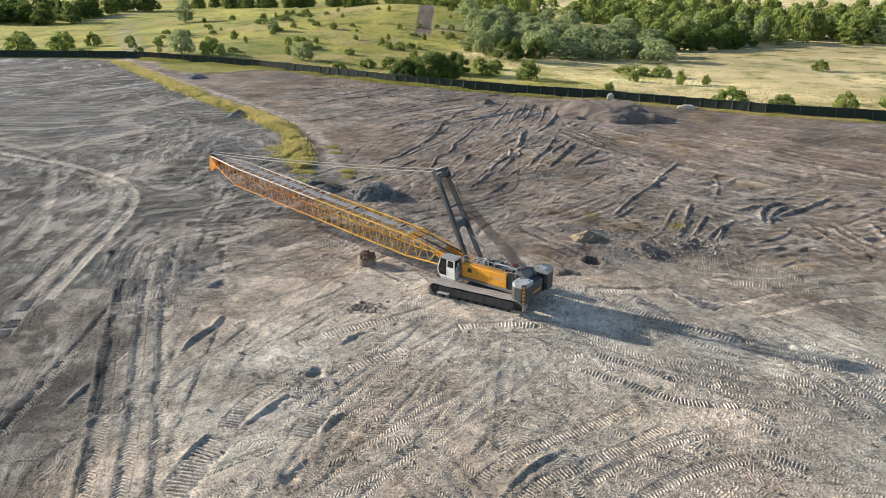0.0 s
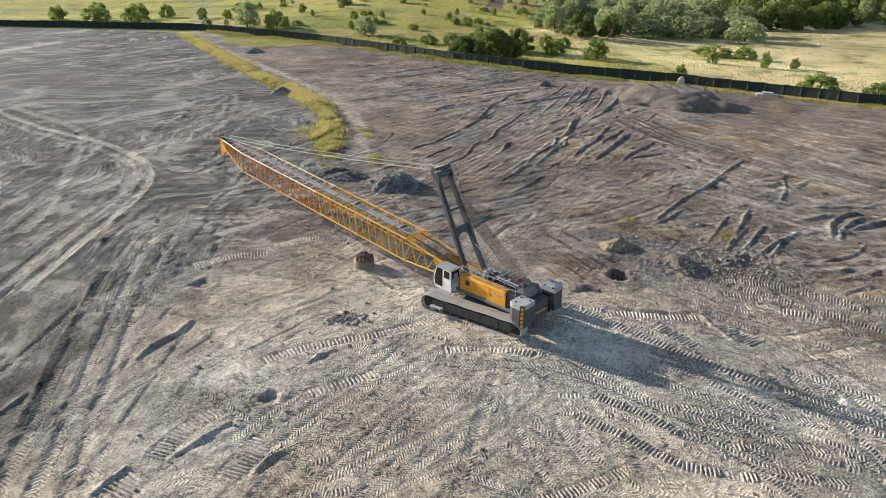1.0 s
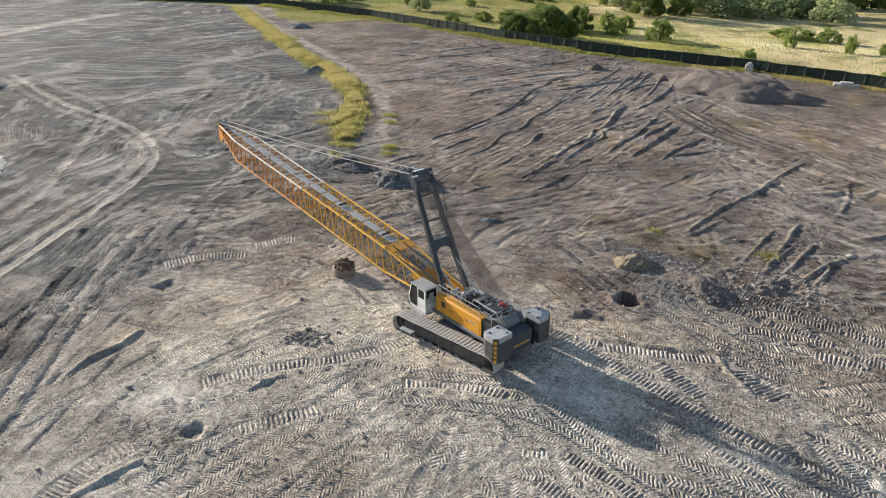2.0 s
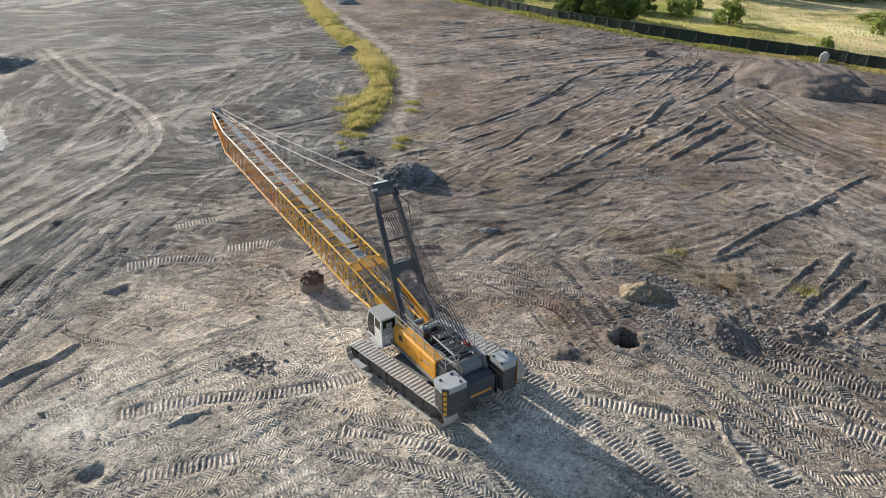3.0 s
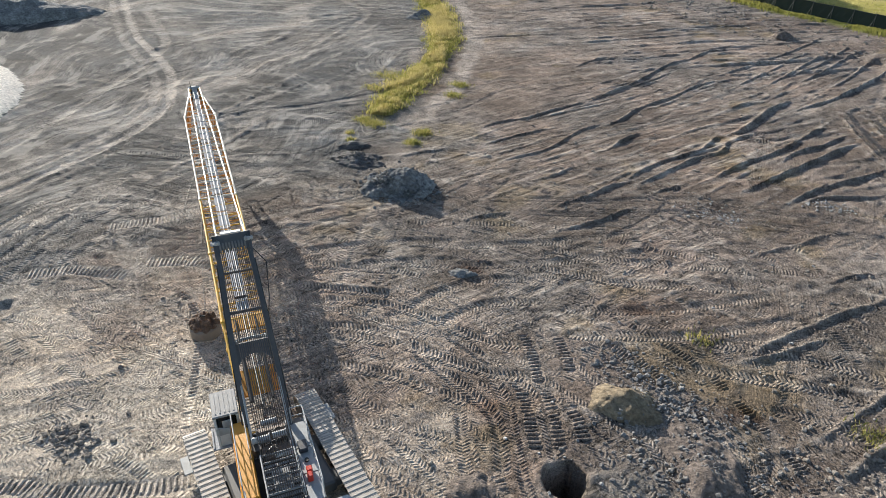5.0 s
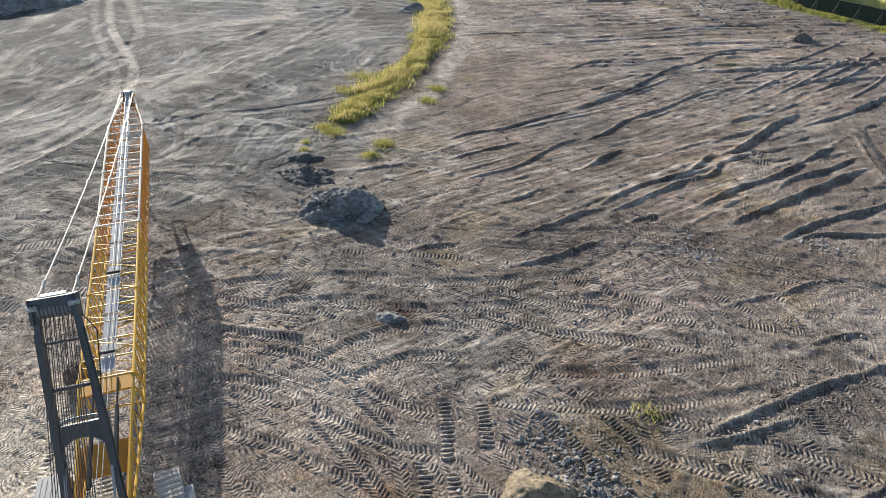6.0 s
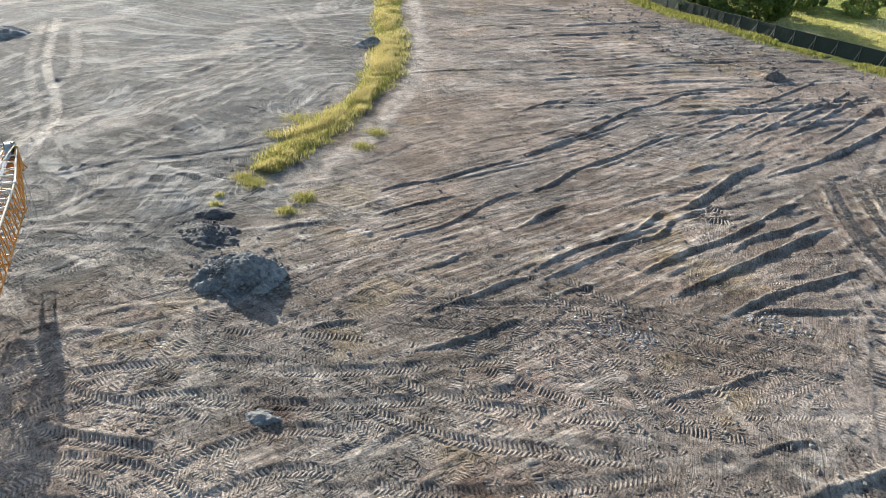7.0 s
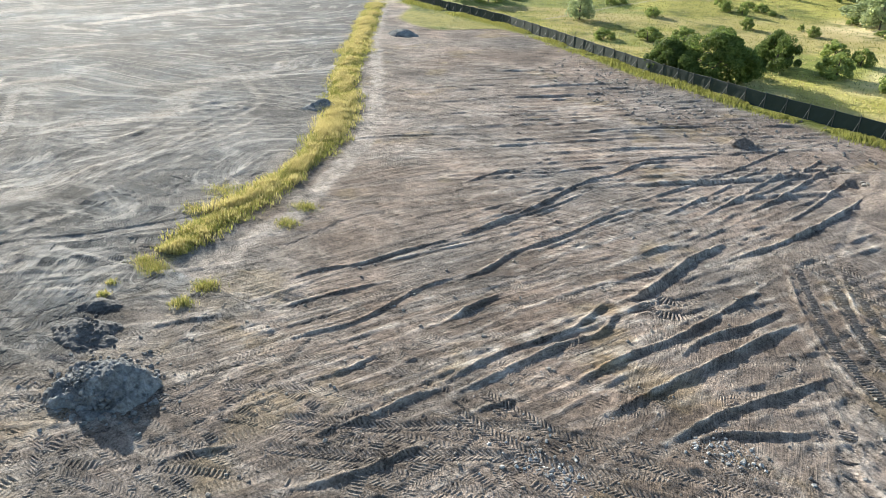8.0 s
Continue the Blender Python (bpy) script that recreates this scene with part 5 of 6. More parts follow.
def beam(shape, p, q, wy, wn, wy2=None, wn2=None):
    wy2, wn2 = wy2 or wy, wn2 or wn
    pts = [p + side_g * (sy * wy) + norm_g * (sn * wn) for sy, sn in ((-1, -1), (1, -1), (1, 1), (-1, 1))]
    pts += [q + side_g * (sy * wy2) + norm_g * (sn * wn2) for sy, sn in ((-1, -1), (1, -1), (1, 1), (-1, 1))]
    return shape.add(pts, [(0, 1, 5, 4), (1, 2, 6, 5), (2, 3, 7, 6), (3, 0, 4, 7), (3, 2, 1, 0), (4, 5, 6, 7)])


for side in (1, -1):
    leg = Shape()
    beam(leg, gm(0, side * 0.86), gm(3.2, side * 0.78), 0.085, 0.16, 0.11, 0.2)
    beam(leg, gm(3.2, side * 0.78), gm(LEN_G - 0.3, side * 0.6), 0.11, 0.2, 0.09, 0.15)
    part("mast_leg", leg, DARK, mast)
    part("leg_pipe", Shape().rod(gm(0.3, side * 1.0, 0.1), gm(LEN_G - 1, side * 0.74, 0.1), 0.03, 6), BLACK, mast)
    part("backstay_strut", Shape().rod(gm(2.6, side * 0.74, -0.1), (-0.2, side * 0.74, 2.3), 0.045, 8), GREY, crane)
arch = []
for k in range(13):
    a = math.pi * k / 12
    arch.append((0.68 * math.cos(a), 2.75 + 0.5 * math.sin(a)))
plate_pts = [(0.7, 2.3), (0.7, 3.75), (-0.7, 3.75), (-0.7, 2.3)] + arch[::-1]
plate = Shape()
n = len(plate_pts)
plate.add([gm(h, y, 0.1) for y, h in plate_pts] + [gm(h, y, -0.1) for y, h in plate_pts], [(i, (i + 1) % n, n + (i + 1) % n, n + i) for i in range(n)])
top_strip = [(0.7, 3.75)] + [(0.7 - 1.4 * k / 12, 3.75) for k in range(1, 12)] + [(-0.7, 3.75)]
for o in (0.1, -0.1):
    pts = [gm(h, y, o) for y, h in top_strip] + [gm(h, y, o) for y, h in arch]
    plate.add(pts, [(i, i + 1, 14 + i, 13 + i) for i in range(12)])
    plate.add([gm(h, y, o) for y, h in ((0.7, 2.3), (0.7, 3.75), (0.68, 2.75), (0.66, 2.3))], [(0, 1, 2, 3)])
    plate.add([gm(h, y, o) for y, h in ((-0.7, 2.3), (-0.7, 3.75), (-0.68, 2.75), (-0.66, 2.3))], [(0, 1, 2, 3)])
part("arch_plate", plate, DARK, mast)
ring = [gm(3.78 + 0.0, 0.62 * math.cos(math.pi * k / 10), -0.12 - 0.42 * math.sin(math.pi * k / 10)) for k in range(11)]
part("rope_guard", Shape().path(ring, 0.045, 8).path([gm(3.86, 0.62 * math.cos(math.pi * k / 10), -0.12 - 0.2 * math.sin(math.pi * k / 10)) for k in range(11)], 0.03, 6), GREY, mast, "pale grey curved rope guard")
part("mast_tie", Shape().rod(gm(5.0, -0.72), gm(5.0, 0.72), 0.07, 10), DARK, mast)
part("mast_tie", Shape().rod(gm(6.6, -0.66), gm(6.6, 0.66), 0.05, 10), DARK, mast)
head = part("mast_head", beam(beam(Shape(), gm(LEN_G - 0.45, 0, 0.16), gm(LEN_G + 0.12, 0, 0.16), 0.72, 0.05), gm(LEN_G, 0), gm(LEN_G + 0.14, 0), 0.72, 0.3), DARK, mast)
for k in range(9):
    y = -0.48 + 0.12 * k
    part("sheave", Shape().rod(gm(LEN_G - 0.3, y - 0.035, -0.02), gm(LEN_G - 0.3, y + 0.035, -0.02), 0.27, 16), MIDGREY, head)
for side in (1, -1):
    part("head_cheek", beam(Shape(), gm(LEN_G - 0.7, side * 0.68), gm(LEN_G + 0.15, side * 0.68), 0.05, 0.3), DARK, head)
    part("shackle", Shape().rod(gm(LEN_G - 0.15, side * 0.75, 0.1), gm(LEN_G - 0.15, side * 0.62, 0.55), 0.06, 8).rod(gm(LEN_G - 0.15, side * 0.78, 0.2), gm(LEN_G - 0.15, side * 0.5, 0.35), 0.09, 8), GREY, head)
part("head_lights", Shape().box((5.02, -0.4, 9.42), (5.2, 0.4, 9.46), 0.01), WHITE, head)
for k in range(17):
    y = -0.54 + 0.0675 * k
    part("reeving_rope", Shape().rod(gm(LEN_G - 0.35, y, -0.2 + 0.12 * (k % 2)), (-3.25 + 0.2 * (k % 2), y * 1.15 - 0.1, 2.55), 0.015, 5), OILY, crane)

# the boom
B0, B1 = Vector((1.6, 0, 1.95)), Vector((35.0, 0, 5.25))
bd = (B1 - B0).normalized()
bn = Vector((-bd.z, 0, bd.x))


def bp(s, y, h):
    return B0 + bd * s + Vector((0, y, 0)) + bn * h


LB = (B1 - B0).length
W2, D2 = 1.03, 0.93
boom = part("boom", Shape().rod(bp(0, -0.95, -0.1), bp(0, 0.95, -0.1), 0.13, 12), YELLOW, crane, "yellow and orange lattice boom with a grey walkway")


def half(s):
    """Half width, top and bottom of the boom at a distance from its foot."""
    if s < 6.2:
        t = s / 6.2
        return 0.85 + (W2 - 0.85) * t, 0.25 + (D2 - 0.25) * t, -0.3 + (-D2 + 0.3) * t
    if s > 28.8:
        t = (s - 28.8) / (LB - 28.8)
        return W2 + (0.36 - W2) * t, D2 - 0.13 * t, -D2 + (1.15) * t
    return W2, D2, -D2


ORANGE_B = surface("faded_orange_boom_paint", (0.62, 0.25, 0.03), 0.5, dirt=(0.4, 0.2, 0.08), amount=0.5, scale=1.5)
# the sun's glare on the outer top bars, put into a paler colour
GLARE_B = surface("sun_glare_boom_paint", (0.74, 0.66, 0.54), 0.45, dirt=(0.4, 0.3, 0.15), amount=0.4, scale=1.5)
cuts = [0.0, 6.2, 11.8, 17.4, 23.1, 28.8, LB]
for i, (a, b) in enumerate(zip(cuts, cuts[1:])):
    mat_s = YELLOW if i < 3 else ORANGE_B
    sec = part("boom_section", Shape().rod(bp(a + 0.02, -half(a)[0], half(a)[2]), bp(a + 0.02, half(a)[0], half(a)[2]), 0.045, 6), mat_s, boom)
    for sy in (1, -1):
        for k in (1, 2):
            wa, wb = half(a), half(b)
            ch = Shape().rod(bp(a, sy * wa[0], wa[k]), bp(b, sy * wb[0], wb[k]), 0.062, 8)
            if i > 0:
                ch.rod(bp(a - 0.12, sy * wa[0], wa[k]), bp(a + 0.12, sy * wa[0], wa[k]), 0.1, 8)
            part("chord", ch, GLARE_B if k == 1 and i >= 3 else mat_s, sec)
    pitch = 0.86 if i > 0 else 1.15
    nn = max(2, int(round((b - a) / pitch)))

    def lace(p, q, r, n, caps=False):
        part("lacing_bar", Shape().rod(p, q, r, n, caps=caps), mat_s, sec)

    for k in range(nn):
        s0, s1 = a + (b - a) * k / nn, a + (b - a) * (k + 1) / nn
        sm = (s0 + s1) / 2
        h0, hm, h1 = half(s0), half(sm), half(s1)
        for sy in (1, -1):
            if i > 0 or k > 1:
                lace(bp(s0, sy * h0[0], h0[2]), bp(sm, sy * hm[0], hm[1]), 0.034, 5, caps=False)
                lace(bp(sm, sy * hm[0], hm[1]), bp(s1, sy * h1[0], h1[2]), 0.034, 5, caps=False)
        if i > 0:
            lace(bp(s0, (-1) ** k * h0[0], h0[2]), bp(s1, -((-1) ** k) * h1[0], h1[2]), 0.026, 5, caps=False)
            lace(bp(s0, -((-1) ** k) * h0[0], h0[1]), bp(s1, (-1) ** k * h1[0], h1[1]), 0.022, 5, caps=False)
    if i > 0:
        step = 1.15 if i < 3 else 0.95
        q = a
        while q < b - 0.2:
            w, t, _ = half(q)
            part("cross_member", Shape().rod(bp(q, -w, t), bp(q, w, t), 0.04 if i < 3 else 0.055, 6), GLARE_B if i >= 3 else mat_s, sec)
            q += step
# orange plates and rams of the foot section
for sy in (1, -1):
    part("foot_plate", Shape().add([bp(0.0, sy * 0.86, -0.35), bp(0.0, sy * 0.86, 0.3), bp(3.2, sy * 0.94, 0.62), bp(3.2, sy * 0.94, 0.1), bp(0.0, sy * 0.78, -0.35), bp(0.0, sy * 0.78, 0.3), bp(3.2, sy * 0.86, 0.62), bp(3.2, sy * 0.86, 0.1)], [(0, 1, 2, 3), (7, 6, 5, 4), (1, 5, 6, 2), (0, 3, 7, 4), (2, 6, 7, 3), (0, 4, 5, 1)]), ORANGE, boom)
    part("boom_stop_ram", Shape().rod(bp(1.2, sy * 0.45, 0.5), bp(4.6, sy * 0.45, 0.86), 0.085, 10).rod(bp(4.6, sy * 0.45, 0.86), bp(6.0, sy * 0.45, 0.98), 0.045, 8), BLACK, boom)
part("cross_plate", Shape().add([bp(5.4, -0.98, 0.9), bp(5.4, 0.98, 0.9), bp(6.3, 1.0, 0.96), bp(6.3, -1.0, 0.96), bp(5.4, -0.98, 0.8), bp(5.4, 0.98, 0.8), bp(6.3, 1.0, 0.86), bp(6.3, -1.0, 0.86)], [(0, 1, 2, 3), (7, 6, 5, 4), (0, 4, 5, 1), (1, 5, 6, 2), (2, 6, 7, 3), (3, 7, 4, 0)]), ORANGE, boom)
part("foot_web", Shape().add([bp(2.0, -0.8, 0.1), bp(2.0, 0.8, 0.1), bp(3.4, 0.85, 0.25), bp(3.4, -0.85, 0.25), bp(2.0, -0.8, 0.0), bp(2.0, 0.8, 0.0), bp(3.4, 0.85, 0.15), bp(3.4, -0.85, 0.15)], [(0, 1, 2, 3), (7, 6, 5, 4), (0, 4, 5, 1), (1, 5, 6, 2), (2, 6, 7, 3), (3, 7, 4, 0)]), ORANGE, boom)


def slab_on_boom(s0, s1, y0, y1, h, t=0.03):
    return Shape().add([bp(s0, y0, h), bp(s1, y0, h), bp(s1, y1, h), bp(s0, y1, h), bp(s0, y0, h + t), bp(s1, y0, h + t), bp(s1, y1, h + t), bp(s0, y1, h + t)], [(3, 2, 1, 0), (4, 5, 6, 7), (0, 1, 5, 4), (1, 2, 6, 5), (2, 3, 7, 6), (3, 0, 4, 7)])


q = 6.5
while q < 17.2:
    pl = part("walkway_panel", slab_on_boom(q, q + 1.62, -0.28, 0.26, D2 + 0.0), GRATING, boom)
    part("panel_lip", Shape().rod(bp(q, -0.28, D2 + 0.04), bp(q + 1.62, -0.28, D2 + 0.04), 0.02, 5), GREY, pl)
    q += 1.85
while q < 28.4:
    pl = part("walkway_panel", slab_on_boom(q, q + 2.2, -0.30, -0.20, D2 + 0.0), GRATING, boom)
    part("panel_rail", slab_on_boom(q, q + 2.2, 0.18, 0.28, D2 + 0.0), GRATING, pl)
    part("panel_mesh", slab_on_boom(q + 0.1, q + 2.0, -0.17, 0.15, D2 + 0.0, 0.025), GRATING, pl)
    q += 2.3
q = 28.6
while q < LB - 1.0:
    part("walkway_panel", slab_on_boom(q, q + 0.9, -0.2, 0.14, half(q)[1]), GRATING, boom)
    q += 1.15
for s in (7.5, 13.0):
    part("rope_roller", Shape().rod(bp(s, -0.3, D2 + 0.16), bp(s, 0.3, D2 + 0.16), 0.07, 10), BLACK, boom)
for y in (-0.12, 0.06):
    part("boom_top_rope", Shape().rod(bp(0.5, y, 1.0), bp(LB + 0.1, y * 1.5, 1.12), 0.016, 5), ROPE, boom)
# boom head
bh = part("boom_head", Shape().rod(bp(LB + 0.15, -0.45, 0.85), bp(LB + 0.15, 0.45, 0.85), 0.09, 10), YELLOW, boom, "orange boom head with dark rope sheaves")
for sy in (1, -1):
    part("head_plate", Shape().add([bp(LB - 0.9, sy * 0.42, 0.9), bp(LB + 0.25, sy * 0.38, 0.85), bp(LB + 0.5, sy * 0.3, -0.6), bp(LB + 0.1, sy * 0.32, -0.9), bp(LB - 0.9, sy * 0.42, 0.0), bp(LB - 0.9, sy * 0.36, 0.9), bp(LB + 0.25, sy * 0.32, 0.85), bp(LB + 0.5, sy * 0.24, -0.6), bp(LB + 0.1, sy * 0.26, -0.9), bp(LB - 0.9, sy * 0.36, 0.0)], [(0, 1, 2, 3, 4), (9, 8, 7, 6, 5), (0, 5, 6, 1), (1, 6, 7, 2), (2, 7, 8, 3), (3, 8, 9, 4), (4, 9, 5, 0)]), ORANGE_B, bh)
    part("guide_arm", Shape().rod(bp(LB + 0.3, sy * 0.3, -0.4), bp(LB + 0.85, sy * 0.34, -1.05), 0.05, 8), ORANGE_B, bh)
for k in range(4):
    y = -0.22 + 0.15 * k
    part("sheave", Shape().rod(bp(LB + 0.15, y - 0.04, 0.85), bp(LB + 0.15, y + 0.04, 0.85), 0.38, 18), BLACK, bh)
    part("sheave", Shape().rod(bp(LB + 0.3, y - 0.04, 0.2), bp(LB + 0.3, y + 0.04, 0.2), 0.33, 16), DARK, bh)
part("pendant_lug", Shape().rod(bp(LB - 0.1, -0.45, 1.15), bp(LB - 0.1, 0.45, 1.15), 0.07, 8), GREY, bh)
part("guide_bar", Shape().rod(bp(LB + 0.85, -0.4, -1.05), bp(LB + 0.85, 0.4, -1.05), 0.06, 8), WHITE, bh)
part("pendant_bracket", Shape().prism([(-0.55, 0.0), (0.35, 0.0), (0.0, 0.42), (-0.15, 0.42)], -0.16, 0.16, m=Matrix.Translation(bp(LB - 0.1, 0, 0.85))), GREY, bh)
part("aerial", Shape().rod(bp(LB - 0.2, 0.2, 1.1), bp(LB - 0.1, 0.25, 1.7), 0.02, 5), BLACK, bh)
# pendants
for sy in (1, -1):
    p, q2 = gm(LEN_G - 0.15, sy * 0.55, 0.5), bp(LB - 0.1, sy * 0.4, 1.15)
    rope = Shape()
    last = p
    for k in range(1, 17):
        t = k / 16
        cur = p.lerp(q2, t) - Vector((0, 0, 0.25 * 4 * t * (1 - t)))
        rope.rod(last, cur, 0.028, 6)
        last = cur
    pend = part("pendant_rope", rope, ROPE, crane, "pale steel pendant rope")
    for t in (0.06, 0.42, 0.75):
        c = p.lerp(q2, t) - Vector((0, 0, 0.25 * 4 * t * (1 - t)))
        part("pendant_link", Shape().rod(c - bd * 0.22, c + bd * 0.22, 0.06, 6), GREY, pend)
    part("slack_cable", Shape().path([gm(LEN_G - 0.6, -0.75), gm(LEN_G - 1.2, -1.15, 0.2), gm(LEN_G - 2.6, -1.0, 0.2), gm(LEN_G - 3.6, -0.8)], 0.02, 6), BLACK, mast) if sy < 0 else None

# ---- the drop weight and its slack ropes ----
WX, WY = -6.75, 55.95
weight = thing("drop_weight", pose(WX, WY, float(land(WX, WY)) - 0.06, 4, 3, 20), "round steel compaction weight caked with dark soil, lying on the ground", "weight")
ws = Shape()
for z0, z1, r0, r1 in ((0, 0.12, 0.74, 0.8), (0.12, 0.66, 0.8, 0.8), (0.66, 0.78, 0.8, 0.7)):
    ws.rod((0, 0, z0), (0, 0, z1), r0, 28, r1)
part("weight_body", ws, RUSTY, weight, "dusty brown steel drum")
crust = Shape()
cr = random.Random(3)
for _ in range(90):
    a, r = cr.uniform(0, 6.28), 0.64 * math.sqrt(cr.random())
    z = 0.74 + (0.42 * (1 - (r / 0.7) ** 2)) * cr.uniform(0.4, 1)
    s = cr.uniform(0.08, 0.2)
    crust.box((-s, -s, -s * 0.7), (s, s, s * 0.7), s * 0.45, pose(r * math.cos(a), r * math.sin(a), z, cr.uniform(0, 90), cr.uniform(0, 90), cr.uniform(0, 90)))
crust.rod((0, 0, 0.7), (0, 0, 1.02), 0.68, 20, 0.35)
part("soil_crust", crust, spoil_material("dark_brown_crust", (0.12, 0.078, 0.055), (0.17, 0.115, 0.085)), weight, "dark clods of soil on top")
part("shackle", Shape().path([(-0.14, 0, 1.0), (-0.14, 0, 1.25), (0.14, 0, 1.25), (0.14, 0, 1.0)], 0.045, 8), BLACK, weight)
tip_w = pose(*CRANE_AT, 0, 0, SLEWED) @ bp(LB + 0.6, 0, 0.1)
for k, (off, bend) in enumerate(((-0.25, 1.2), (0.35, 0.3))):
    gx0, gy0 = tip_w.x + 0.3, tip_w.y - 0.4 + off
    pts = [tip_w + Vector((0, 0, 0.0)), Vector((tip_w.x + 0.1, tip_w.y - 0.1 + off * 0.5, 2.0)), Vector((gx0, gy0, float(land(gx0, gy0)) + 0.25))]
    N = 60
    for i in range(1, N + 1):
        t = i / N
        x = gx0 + (WX - gx0) * t - bend * math.sin(math.pi * t) * 0.6
        y = gy0 + (WY - gy0) * t - bend * math.sin(math.pi * t)
        z = float(land(x, y)) + 0.05 + 0.9 * max(0, (t - 0.93) / 0.07)
        pts.append(Vector((x, y, z)))
    solid("hoist_rope", Shape().path(pts, 0.013, 5), SLACK, Matrix(), "slack grey wire rope lying across the soil to the weight", "rope", "hoist ropes")


# ---- heaps of soil ----
TOPS = []


def heap(name, x, y, rx, ry, rot, h, mat, label, rough=0.25, n=46, flat=0.0, seed=1, ragged=0.3):
    """A tipped heap: a dome with clods, its foot sunk into the ground."""
    s = Shape()
    ca, sa = math.cos(radians(rot)), math.sin(radians(rot))
    u = np.linspace(-1.25, 1.25, n)
    U, V = np.meshgrid(u, u, indexing="ij")
    PX, PY = x + rx * U * ca - ry * V * sa, y + rx * U * sa + ry * V * ca
    R = np.hypot(U, V) * (1 + ragged * vnoise(U * 2, V * 2, 1, seed) + 0.3 * ragged * vnoise(U * 8, V * 8, 1, seed + 1))
    top = np.clip(1 - R, -0.15, 1 - flat) / (1 - flat)
    Z = land(PX, PY) + h * np.where(top > 0, np.clip(top, 0, 1) ** 0.85, top) * (1 + rough * vnoise(PX, PY, 1.0, seed + 2)) + np.clip(top * 4, 0, 1) * (rough * 0.3 * h * vnoise(PX, PY, 0.45, seed + 3) + min(h, 1.0) * rough * (0.22 * vnoise(PX, PY, 0.22, seed + 4) + 0.14 * np.abs(vnoise(PX, PY, 0.12, seed + 5))))
    Z = np.where(top <= -0.14, Z - 0.3, Z)
    s.v = [tuple(p) for p in np.stack([PX, PY, Z], -1).reshape(-1, 3)]
    s.f = [(i * n + j, (i + 1) * n + j, (i + 1) * n + j + 1, i * n + j + 1) for i in range(n - 1) for j in range(n - 1) if min(top[i, j], top[i + 1, j], top[i, j + 1], top[i + 1, j + 1]) > -0.149]
    TOPS.append((x, y, rx, ry, ca, sa, h, flat))
    ob = solid(name, s, mat, Matrix(), label, "soil heap", smooth=True)
    return ob


heap("spoil_mound", -7.9, 75.2, 2.5, 2.0, 30, 1.1, SPOIL_DARK, "dark grey clayey spoil mound, its top paler", 0.45, 110, 0.3, seed=2, ragged=0.28)
heap("mud_mound", -13.6, 77.4, 2.1, 1.3, 15, 0.5, SPOIL_WET, "low dark mound of wet mud on grey soil", 0.2, 70, 0.2, seed=3, ragged=0.3)
heap("mud_mound", -15.6, 79.6, 1.3, 0.8, 40, 0.35, SPOIL_WET, "low dark mound of wet mud on grey soil", 0.2, 60, 0.2, seed=23, ragged=0.3)
heap("sand_mound", 14.0, 62.7, 1.6, 1.25, 20, 0.85, SPOIL_PALE, "ochre sandy mound of spoil beside a bored hole", 0.22, 60, seed=4, ragged=0.2)
heap("rubble_mound", 18.3, 60.2, 3.1, 1.5, -52, 0.75, SPOIL_BROWN, "low grey-brown mound of stony rubble", 0.22, 90, seed=5, ragged=0.25)
heap("clod_mound", 23.2, 61.4, 1.9, 0.9, 20, 0.3, SPOIL_BROWN, "broken brown mound of soil clods beside a cut", 0.5, 70, seed=6, ragged=0.5)
heap("clod_mound", 10.4, 54.6, 1.2, 0.8, 10, 0.22, SPOIL_BROWN, "low brown mound of soil between the hole and the crane", 0.4, 50, seed=7, ragged=0.4)
heap("soil_mound", 29.0, 124.5, 11.5, 6.0, -18, 2.3, SPOIL_BROWN, "broad scraped mound of brown soil", 0.05, 70, 0.5, seed=8)
heap("sand_stockpile", -64.8, 53.4, 22.8, 22.8, 0, 0.5, SAND, "smooth low pale stockpile of sand", 0.02, 130, 0.93, seed=9, ragged=0.03)
# the bund's dark colour stands for the shade on its near face
heap("soil_bund", -81.5, 89.5, 10.0, 4.5, 57, 2.3, SPOIL_DARK, "bund of soil, coloured dark for the shade on its near side", 0.12, 60, 0.2, seed=10)
heap("sand_stockpile", -97.0, 92.0, 10.0, 8.0, 30, 2.4, SAND, "pale stockpile of sand behind a bund", 0.05, 60, 0.4, seed=24, ragged=0.1)
heap("spoil_mound", -57.5, 164, 3.2, 2.2, 10, 1.3, SPOIL_DARK, "small dark spoil mound beside the trodden lane", 0.3, 30, seed=11)
heap("spoil_mound", -35.3, 120, 2.4, 1.5, 40, 0.8, SPOIL_DARK, "low dark spoil mound beside the grass verge", 0.4, 30, seed=12)
heap("soil_clump", 9, 135.5, 1.3, 1.0, 0, 0.9, SPOIL_BROWN, "dark clump of brown soil", 0.4, 24, seed=13)
heap("dark_clump", 1.9, 68.0, 0.8, 0.45, 20, 0.22, SPOIL_DARK, "low dark clump of wet soil", 0.5, 30, seed=16)


def over_mound(x, y):
    """How high a mound stands over the ground at a place."""
    best = 0.0
    for cx, cy, rx, ry, ca, sa, h, flat in TOPS:
        u, v = ((x - cx) * ca + (y - cy) * sa) / rx, ((y - cy) * ca - (x - cx) * sa) / ry
        d = 1 - math.hypot(u, v)
        if d > 0:
            best = max(best, h * min(1, d / (1 - flat)) ** 0.85)
    return best


